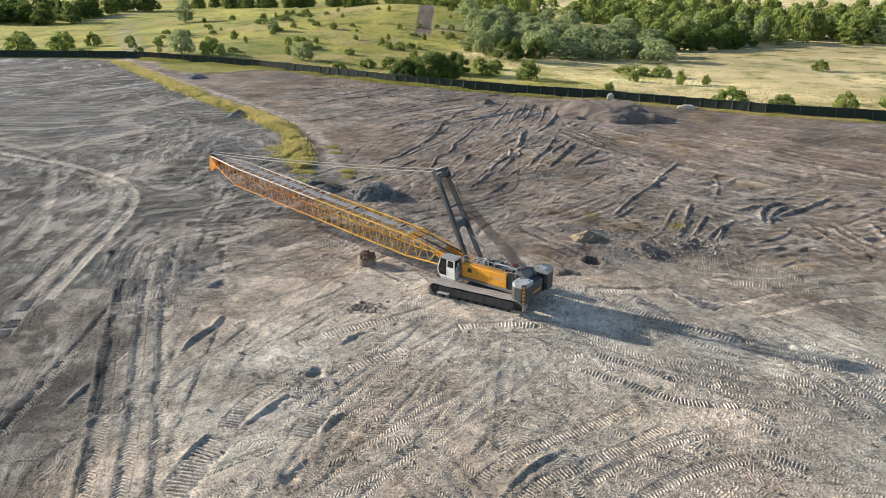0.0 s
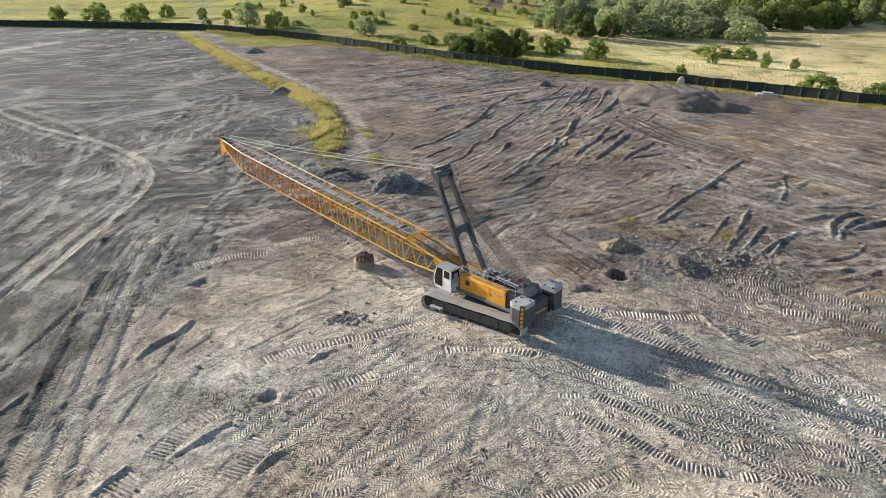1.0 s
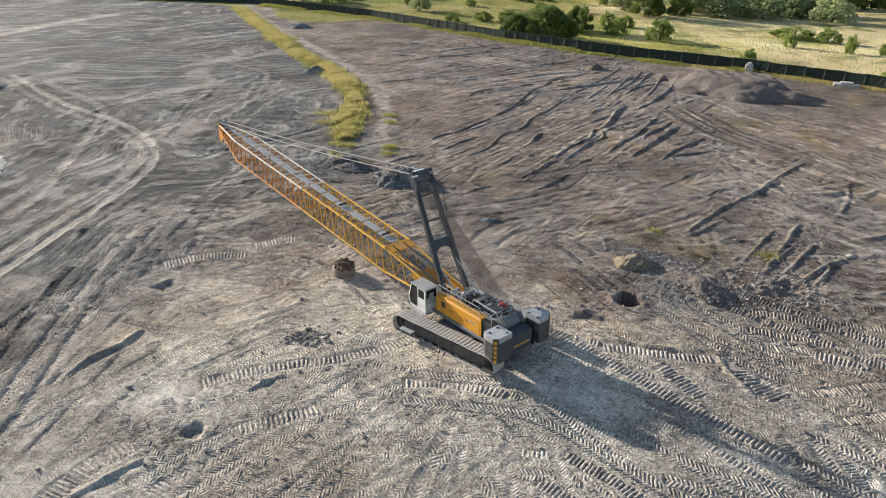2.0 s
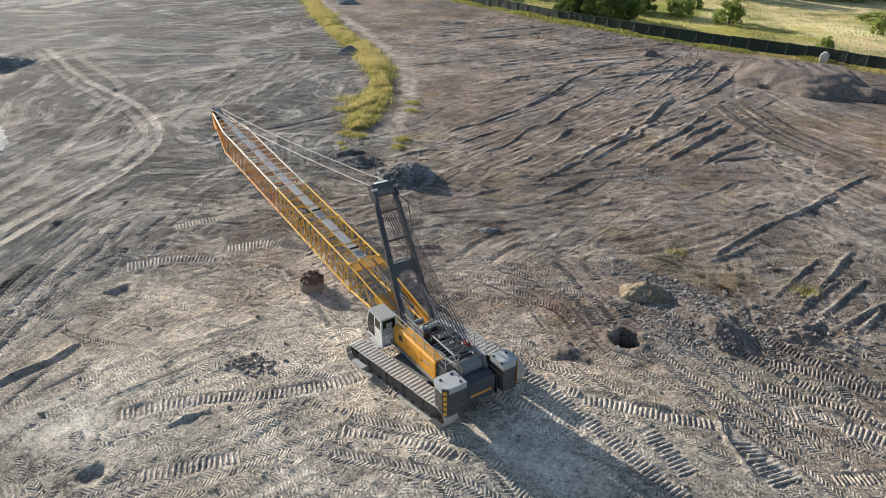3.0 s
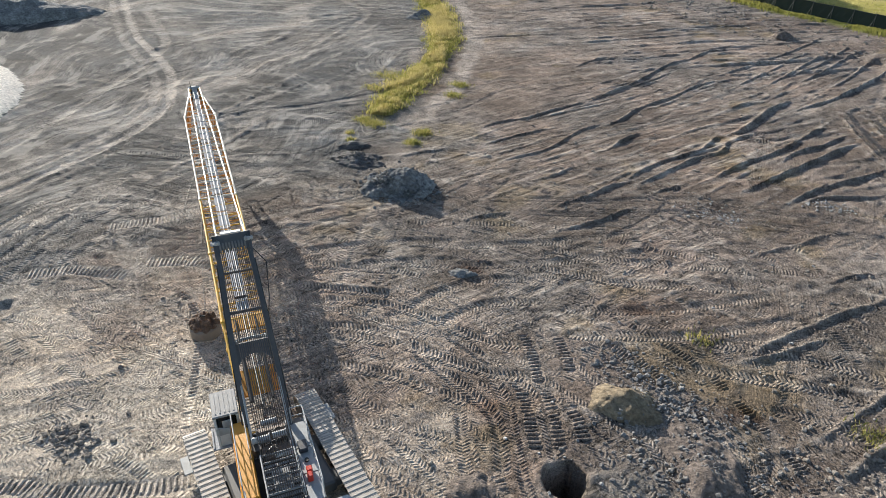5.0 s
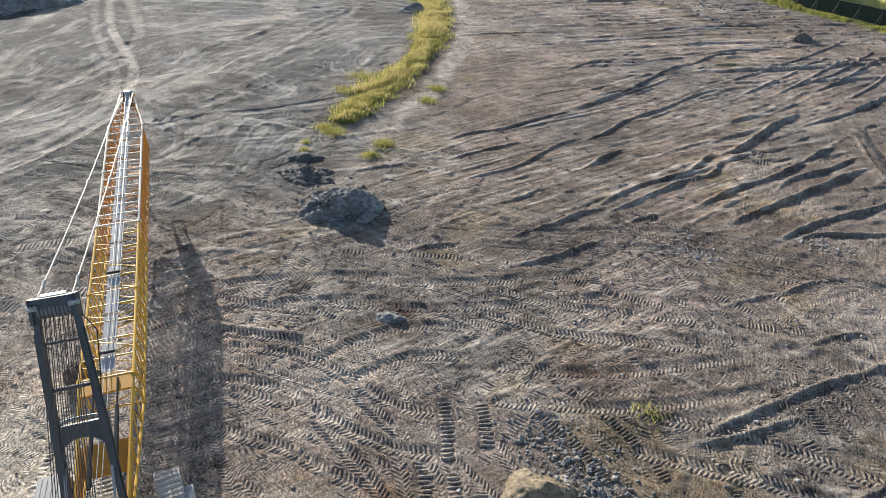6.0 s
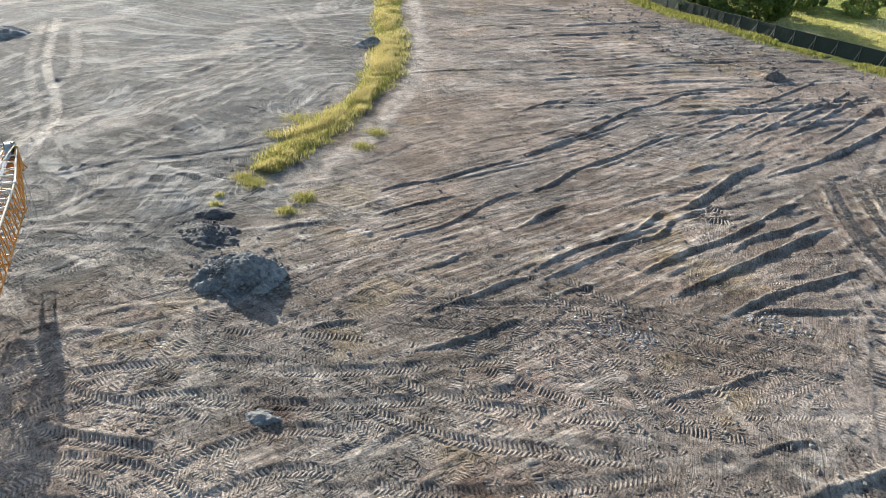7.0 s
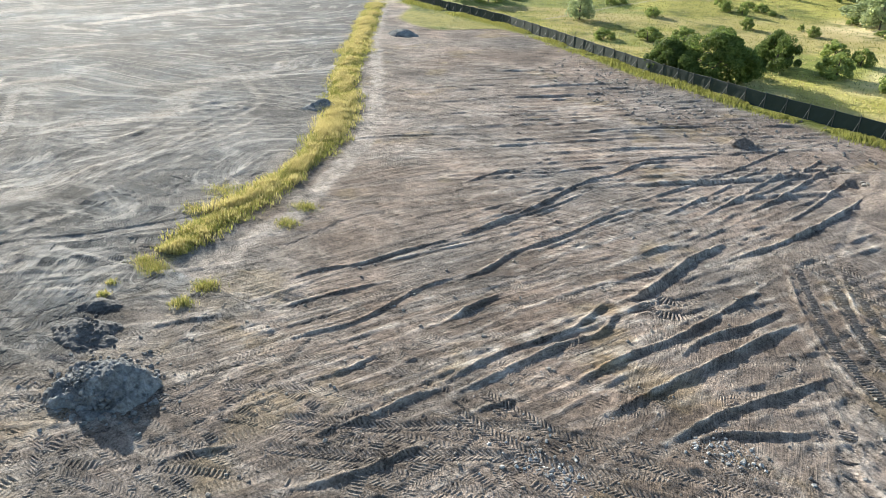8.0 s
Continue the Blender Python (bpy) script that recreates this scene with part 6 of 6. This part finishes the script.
def rocks(name, count, place, size, mat, label, seed):
    """Loose stones and clods, lying on the ground."""
    r = random.Random(seed)
    s = Shape()
    for _ in range(count):
        x, y = place(r)
        k = size(r)
        z = float(land(x, y)) + over_mound(x, y)
        a = Shape().box((-k, -k * r.uniform(0.6, 1), -k * 0.6), (k, k * r.uniform(0.6, 1), k * 0.6), k * r.uniform(0.25, 0.55), pose(x, y, z + 0.15 * k, r.uniform(-30, 30), r.uniform(-30, 30), r.uniform(0, 180)))
        s.add(a.v, a.f)
    solid(name, s, mat, Matrix(), label, "stones", kind="stuff")


def around(cx, cy, sx, sy):
    return lambda r: (r.gauss(cx, sx), r.gauss(cy, sy))


size_small = lambda r: 0.03 + 0.09 * r.random() ** 5
rocks("rubble", 1300, around(18.0, 60.2, 2.2, 2.0), size_small, STONE, "loose grey rubble round the heaps", 1)
rocks("clods", 220, around(-6.1, 47.6, 0.7, 0.6), lambda r: 0.03 + 0.12 * r.random() ** 3, CLOD, "broken clods in a small torn patch", 12)
rocks("clods", 1300, lambda r: (r.uniform(-14, 32), r.uniform(24, 82)), size_small, CLOD, "loose clods of soil on the tracks", 2)
rocks("clods", 900, lambda r: (r.uniform(-8, 26), r.uniform(74, 112)), size_small, CLOD, "loose clods of soil between the windrows", 3)
rocks("clods", 900, around(-7.9, 75.1, 1.4, 1.2), lambda r: 0.04 + 0.13 * r.random() ** 3, SPOIL_DARK, "dark clods on the spoil heap", 4)
rocks("rubble", 240, around(19.4, 88.9, 1.0, 0.5), lambda r: 0.02 + 0.09 * r.random() ** 6, CHALK, "pale rubble lumps beside a windrow", 5)
rocks("rubble", 260, around(13.2, 83.5, 1.1, 0.6), lambda r: 0.02 + 0.09 * r.random() ** 6, CHALK, "pale rubble lumps on the tracks", 6)
rocks("rubble", 260, lambda r: (r.uniform(10, 28), r.uniform(56, 92)), lambda r: 0.03 + 0.08 * r.random() ** 4, CHALK, "single pale stones lying on the soil", 9)
rocks("rubble", 700, lambda r: (lambda k: (11.5 + 6.5 * k + r.gauss(0, 0.9), 65.4 - 2.6 * k * k + r.gauss(0, 0.8)))(r.random()), lambda r: 0.03 + 0.1 * r.random() ** 4, STONE, "grey rubble strewn beside the sandy mound", 10)
rocks("clods", 200, around(-13.8, 77.6, 0.9, 0.6), lambda r: 0.03 + 0.12 * r.random() ** 3, SPOIL_WET, "dark clods of mud on the low mounds", 11)
rocks("clods", 1500, lambda r: (lambda x: (x, float(fence_y(x)) - r.uniform(5, 20)))(r.uniform(-25, 30)), lambda r: 0.04 + 0.16 * r.random() ** 5, CLOD, "brown clods along the edge of the site", 7)
rocks("clods", 500, around(23.5, 62, 2.6, 2.0), lambda r: 0.03 + 0.11 * r.random() ** 3, CLOD, "brown clods on broken heaps", 8)

# ---- the fence ----
fence = thing("site_fence", pose(0, 0, 0), "dark green netted site fence on raked steel posts", "fence")
along_x = np.arange(-200, 160, 0.25)
along_y = fence_y(along_x) + 0.6 * vnoise(along_x, along_x * 0, 17, 5)
dist = np.concatenate([[0], np.cumsum(np.hypot(np.diff(along_x), np.diff(along_y)))])
PANEL = 2.9
stations = np.arange(0, dist[-1], PANEL)
fx, fy = np.interp(stations, dist, along_x), np.interp(stations, dist, along_y)
post_mesh = Shape().rod((0, 0, -0.3), (0, 0, 1.98), 0.04, 8).box((-0.05, -0.05, 1.98), (0.05, 0.05, 2.01)).mesh("post", POST)
brace_mesh = Shape().rod((0, 0, 1.45), (0, -1.25, 0.05), 0.028, 6).box((-0.15, -1.4, -0.05), (0.15, -1.1, 0.08), 0.02).mesh("brace", POST)
fr = random.Random(12)
for k, (x0, y0, x1, y1) in enumerate(zip(fx, fy, fx[1:], fy[1:])):
    z0, z1 = float(land(x0, y0)), float(land(x1, y1))
    lean = fr.uniform(-0.05, 0.05)
    t = Vector((x1 - x0, y1 - y0, 0)).normalized()
    nrm = Vector((-t.y, t.x, 0))
    top0, top1 = 1.86 + fr.uniform(-0.08, 0.06), 1.86 + fr.uniform(-0.08, 0.06)
    sh, cols, rows = Shape(), 7, 4
    for side in (0.012, -0.012):
        base_i = len(sh.v)
        pts = []
        for i in range(cols):
            for j in range(rows):
                a, b = i / (cols - 1), j / (rows - 1)
                p = Vector((x0, y0, z0)).lerp(Vector((x1, y1, z1)), a) + Vector((0, 0, 0.02 + (top0 * (1 - a) + top1 * a) * b - 0.06 * math.sin(math.pi * a) * b))
                p += nrm * (side + lean * b + 0.06 * math.sin(math.pi * a) * math.sin(math.pi * b) * fr.uniform(-0.4, 1))
                pts.append(p)
        sh.add(pts, [(i * rows + j, (i + 1) * rows + j, (i + 1) * rows + j + 1, i * rows + j + 1) for i in range(cols - 1) for j in range(rows - 1)])
    part("net_panel", sh, NET, fence)
    o = new("post", post_mesh)
    o.parent, o.matrix_basis = fence, Matrix.Translation((x0, y0 - 0.03, z0))
    if -90 < x0 < 60:
        o = new("brace", brace_mesh)
        o.parent, o.matrix_basis = fence, pose(x0, y0, z0, 0, 0, math.degrees(math.atan2(t.y, t.x)))
    part("top_rail", Shape().rod((x0, y0 - 0.05, z0 + top0), (x1, y1 - 0.05, z1 + top1), 0.022, 5), POST, fence)
# a pale concrete block and a low slab at the fence
for x, y, w, h, nm, lb in ((33.9, 140.6, 0.6, 1.3, "concrete_block", "pale upright concrete block before the fence"), (47, 132.9, 1.8, 0.45, "concrete_slab", "low pale concrete slab before the fence")):
    solid(nm, Shape().box((-w, -0.5, -0.1), (w, 0.5, h), 0.12).box((-w * 0.5, -0.4, h), (w * 0.5, 0.4, h + 0.25), 0.1), CONC, pose(x, y, float(land(x, y)), 3, 0, -15), lb, "concrete block")


# ---- grass and weeds ----
def blades(name, spots, height, mat, label, seed, width=0.07):
    """Many bent blades, each two narrow faces, in one mesh."""
    r = np.random.RandomState(seed)
    P = np.array(spots, float)
    n = len(P)
    z = land(P[:, 0], P[:, 1]) - 0.03
    a, b = r.rand(n) * 6.283, r.rand(n) * 6.283
    h = height * (0.45 + 0.75 * r.rand(n)) * (P[:, 2] if P.shape[1] > 2 else 1)
    lean = h * (0.15 + 0.5 * r.rand(n))
    w = width * (0.6 + 0.8 * r.rand(n))
    root = np.stack([P[:, 0], P[:, 1], z], 1)
    side = np.stack([np.cos(a), np.sin(a), np.zeros(n)], 1) * w[:, None]
    tilt = np.stack([np.cos(b), np.sin(b), np.zeros(n)], 1)
    mid = root + tilt * (lean * 0.35)[:, None] + np.array([0, 0, 1]) * (h * 0.62)[:, None]
    tip = root + tilt * lean[:, None] + np.array([0, 0, 1]) * h[:, None]
    V = np.stack([root - side, root + side, mid + side * 0.8, mid - side * 0.8, tip], 1).reshape(-1, 3)
    i = np.arange(n) * 5
    me = bpy.data.meshes.new(name)
    faces = np.concatenate([np.stack([i, i + 1, i + 2], 1), np.stack([i, i + 2, i + 3], 1), np.stack([i + 3, i + 2, i + 4], 1)])
    me.from_pydata(V.tolist(), [], faces.tolist())
    me.materials.append(mat)
    return tagged(new(name, me), label, "grass", kind="stuff")


vr = random.Random(21)
vline = spline(VERGE, 0.5)
vt = np.gradient(vline, axis=0)
vn = np.stack([-vt[:, 1], vt[:, 0]], 1) / (np.hypot(vt[:, 0], vt[:, 1])[:, None] + 1e-9)
green_spots, straw_spots = [], []
for k in range(85000):
    i = vr.randrange(len(vline))
    o = vr.gauss(0, 0.42)
    if abs(o) > 1.15:
        continue
    half_w = 1.85 * (0.85 + 0.22 * float(vnoise(vline[i][0], vline[i][1], 6, 91)) + 0.25 * float(vnoise(vline[i][0], vline[i][1], 1.6, 93))) * (1.25 if vline[i][1] > 105 else 1.0)
    x, y = vline[i] + vn[i] * (o * half_w * 1.1) + np.array((vr.uniform(-0.3, 0.3), vr.uniform(-0.3, 0.3)))
    patch = 0.55 * float(vnoise(x, y, 3.0, 92)) + 0.55 * float(vnoise(x, y, 0.9, 94))
    if patch < -0.75:
        continue
    tall = 0.7 + 0.4 * patch + (0.2 if abs(o) < 0.5 else 0)
    (straw_spots if patch + 0.6 * (0.5 - abs(o)) + vr.gauss(0, 0.4) > 0.0 else green_spots).append((x, y, tall))
blades("verge_grass", green_spots, 0.6, BLADE_GREEN, "tall green grass on the verge beside the lane", 1, 0.03)
blades("verge_straw", straw_spots, 0.68, BLADE_STRAW, "tall straw-yellow grass on the verge beside the lane", 2, 0.03)
tuft_spots, dry_tufts = [], []
for cx, cy, rr, cnt in ((-12.1, 84.8, 0.75, 260), (-11.6, 82.6, 0.6, 200), (-15.9, 97.6, 0.8, 240), (-14.9, 94.6, 0.8, 220), (-16.9, 84.3, 0.9, 320), (-18.3, 84.6, 0.8, 260), (-16.5, 80.4, 0.35, 70), (-17.5, 81.6, 0.35, 60), (-22.5, 92, 1.2, 200), (-24, 96, 1.4, 260), (24.1, 66.8, 0.8, 110), (15.7, 69.4, 0.7, 70)):
    for _ in range(cnt * 2):
        (tuft_spots if vr.random() < 0.55 else dry_tufts).append((vr.gauss(cx, rr * 0.6), vr.gauss(cy, rr * 0.5), 0.55))
blades("grass_tufts", tuft_spots, 0.62, BLADE_GREEN, "small green grass tufts beside the lane", 3, 0.018)
blades("dry_tufts", dry_tufts, 0.55, BLADE_STRAW, "small straw-yellow grass tufts beside the lane", 8, 0.018)
weed, dry = [], []
for _ in range(30000):
    x = vr.uniform(-85, 75)
    y = float(fence_y(x)) - abs(vr.gauss(0, 1.4)) - 0.1
    d = float(vnoise(x, y, 5, 95))
    if x > 25 and d < 0.1:
        dry.append((x, y, 0.6 + 0.3 * d))
    elif d > -0.35:
        weed.append((x, y, 0.7 + 0.5 * d))
blades("fence_weeds", weed, 0.6, BLADE_GREEN, "green weeds along the foot of the fence", 4, 0.045)
blades("dry_weeds", dry, 0.55, BLADE_STRAW, "dry straw-coloured weeds along the fence", 5, 0.04)
mead_spots, mead_green = [], []
for _ in range(30000):
    x = vr.uniform(-60, 95)
    y = float(fence_y(x)) + 1 + 110 * vr.random() ** 2.2
    d = float(vnoise(x, y, 8, 97)) + (x - 25) / 70
    (mead_spots if d + vr.gauss(0, 0.25) > 0 else mead_green).append((x, y, 0.9))
blades("meadow_straw", mead_spots, 0.4, BLADE_STRAW, "tall straw-coloured meadow grass", 6, 0.06)
blades("meadow_grass", mead_green, 0.38, BLADE_GREEN, "green meadow grass", 7, 0.06)


# ---- trees and bushes ----
def crown_mesh(name, w, h, low, leaves, size, mat, seed, lumps=16):
    """A crown of leaf sprays set on uneven lumps round the limbs."""
    r = np.random.RandomState(seed)
    centres, radii = [], []
    for k in range(lumps):
        a, t = r.rand() * 6.283, r.rand()
        rad = w * 0.5 * (0.35 + 0.45 * math.sqrt(r.rand())) * math.sin(math.pi * (0.30 + 0.58 * t))
        centres.append((rad * math.cos(a), rad * math.sin(a), low + (h - low) * (0.06 + 0.76 * t)))
        radii.append((0.085 + 0.11 * r.rand()) * min(w, h * 1.1))
    idx = r.randint(0, lumps, leaves)
    C, R = np.array(centres)[idx], np.array(radii)[idx]
    d = r.normal(size=(leaves, 3))
    d /= np.linalg.norm(d, axis=1)[:, None]
    pos = C + d * (R * (0.72 + 0.36 * r.rand(leaves)))[:, None] * np.array([1, 1, 0.85])
    keep = (pos[:, 2] > 0.05) & (pos[:, 2] < h * 1.04)
    pos, d = pos[keep], d[keep]
    n = len(pos)
    nrm = d + 0.38 * r.normal(size=(n, 3))
    nrm /= np.linalg.norm(nrm, axis=1)[:, None]
    u = np.cross(nrm, r.normal(size=(n, 3)))
    u /= np.linalg.norm(u, axis=1)[:, None]
    v = np.cross(nrm, u)
    s = (size * (0.55 + 0.9 * r.rand(n)))[:, None]
    V = np.stack([pos - u * s, pos - v * s * 0.55 + nrm * s * 0.2, pos + u * s, pos + v * s * 0.6 + nrm * s * 0.15], 1).reshape(-1, 3)
    i = np.arange(n) * 4
    me = bpy.data.meshes.new(name)
    me.from_pydata(V.tolist(), [], np.stack([i, i + 1, i + 2, i + 3], 1).tolist())
    me.materials.append(mat)
    return me


def tree_kind(name, w, h, low, leaves, size, mat, seed, label, category, lumps=16, trunk=0.2, below=-400):
    """One tree or bush with trunk, limbs and crown, kept far under the land's back edge as the pattern for its copies."""
    ob = thing(name, pose(0, 0, 0), label, category)
    r = random.Random(seed)
    s = Shape().rod((0, 0, -0.3), (0, 0, h * 0.35), trunk, 8, trunk * 0.7).rod((0, 0, h * 0.35), (w * 0.03, 0, h * 0.75), trunk * 0.7, 7, trunk * 0.25)
    for k in range(6):
        a, z = r.uniform(0, 6.28), h * r.uniform(0.12, 0.5)
        s.rod((0, 0, z), (w * 0.3 * math.cos(a), w * 0.3 * math.sin(a), z + h * r.uniform(0.15, 0.3)), trunk * 0.45, 5, trunk * 0.12)
    part("trunk", s, BARK, ob)
    c = new("crown", crown_mesh("crown", w, h, low, leaves, size, mat, seed, lumps))
    c.parent = ob
    return ob


def plant(kind, spots):
    """The first spot takes the pattern itself, the others its copies: x, y, width and height as shares of the pattern's."""
    r = random.Random(len(spots) * 7 + 1)
    for k, (x, y, sw, sh) in enumerate(spots):
        m = pose(x, y, float(land(x, y)) - 0.05, 0, 0, r.uniform(0, 360)) @ Matrix.Diagonal((sw, sw * r.uniform(0.85, 1.15), sh, 1))
        if k == 0:
            first = m
        else:
            copy_thing(kind, m)
    kind.matrix_basis = first


tr = random.Random(77)
big_hawthorn = tree_kind("hawthorn_bush", 12.5, 7.2, 0.2, 14000, 0.2, LEAF_DARK, 31, "large dark green hawthorn bush behind the fence", "bush", 46, 0.25)
plant(big_hawthorn, [(-2.2, 166.0, 1.15, 1.0), (-8.2, 165.0, 0.7, 0.75), (3.6, 177, 0.62, 0.8), (20.0, 208, 0.7, 0.95), (27.5, 210, 0.65, 0.95), (82, 247, 1.2, 1.2), (92, 251, 1.1, 1.1), (101, 256, 1.2, 1.15), (110, 262, 0.9, 0.9)])
green_bush = tree_kind("green_bush", 6.0, 4.0, 0.1, 2100, 0.21, LEAF_MID, 32, "rounded green bush in rough grass", "bush", 26, 0.14)
BY_THE_FENCE = [(-10, 167, 1.3, 0.85), (21, 171, 1.2, 1.2), (34.3, 144.8, 0.6, 0.85), (-68, 211, 1.5, 1.35), (10, 188, 0.8, 0.8), (14, 186, 0.7, 0.7), (51, 188, 1.9, 0.6), (57, 184, 1.1, 0.8), (57, 137, 1.3, 0.95), (65, 133, 1.0, 0.75), (76, 131, 0.85, 1.0), (84, 129, 1.0, 1.1)]
IN_THE_STRAW = [(92, 124, 0.9, 0.9), (-14, 189, 1.0, 0.7), (-20, 187, 0.9, 0.65), (-8, 190, 1.0, 0.8), (-27, 184, 0.8, 0.5), (47, 173, 0.5, 0.75), (57.4, 169, 0.5, 0.95), (63.6, 169, 0.42, 0.65), (105, 196, 0.9, 0.85), (-128, 216, 1.9, 1.5), (-119, 224, 1.4, 1.5), (-72, 294, 1.6, 0.5)]
IN_THE_MEADOW = [(-65, 297, 1.4, 0.6), (-57, 300, 1.5, 0.5), (-71, 246, 0.7, 0.8), (-92, 232, 0.7, 0.8), (12, 176, 1.0, 0.9), (-136, 231, 1.6, 1.5), (-124, 236, 1.3, 1.4), (-118, 243, 1.0, 1.2), (-148, 228, 1.4, 1.2), (-107, 246, 0.7, 0.8)]
plant(green_bush, BY_THE_FENCE + IN_THE_STRAW + IN_THE_MEADOW + [(tr.uniform(-110, 20), tr.uniform(205, 330), tr.uniform(0.25, 0.7), tr.uniform(0.3, 0.7)) for _ in range(90)])
willow = tree_kind("willow_tree", 7.5, 8.5, 0.2, 1600, 0.34, LEAF_PALE, 33, "silvery green willow with a full crown", "tree", 40, 0.2)
plant(willow, [(tr.uniform(70, 190), tr.uniform(268, 330), tr.uniform(0.7, 1.3), tr.uniform(0.6, 1.3)) for _ in range(40)] + [(-77, 211, 1.0, 0.95), (-117, 331, 1.2, 1.3), (-39, 199.5, 0.75, 0.65), (-62, 265, 0.7, 0.6)] + [(tr.uniform(10, 75), tr.uniform(214, 300), tr.uniform(0.9, 1.6), tr.uniform(0.6, 1.2)) for _ in range(60)])
oak = tree_kind("broadleaf_tree", 10.0, 12.0, 0.4, 1400, 0.5, LEAF_MID, 34, "tall green broadleaf tree at the wood's edge", "tree", 46, 0.3)
plant(oak, [(tr.uniform(74, 200), tr.uniform(262, 345), tr.uniform(0.6, 1.15), tr.uniform(0.6, 1.15)) for _ in range(90)] + [(tr.uniform(-40, 260), tr.uniform(330, 560), tr.uniform(0.9, 1.4), tr.uniform(0.8, 1.3)) for _ in range(70)] + [(tr.uniform(60, 260), tr.uniform(290, 400), tr.uniform(0.8, 1.3), tr.uniform(0.7, 1.2)) for _ in range(50)])
dark_tree = tree_kind("dark_wood_tree", 9.0, 10.0, 0.2, 950, 0.6, LEAF_DARK, 35, "dark green tree in a dense wood", "tree", 40, 0.3)
plant(dark_tree, [(tr.uniform(-260, -155), tr.uniform(345, 430), tr.uniform(0.9, 1.3), tr.uniform(0.8, 1.25)) for _ in range(48)] + [(tr.uniform(-190, 40), tr.uniform(440, 600), tr.uniform(0.9, 1.4), tr.uniform(0.8, 1.2)) for _ in range(52)])
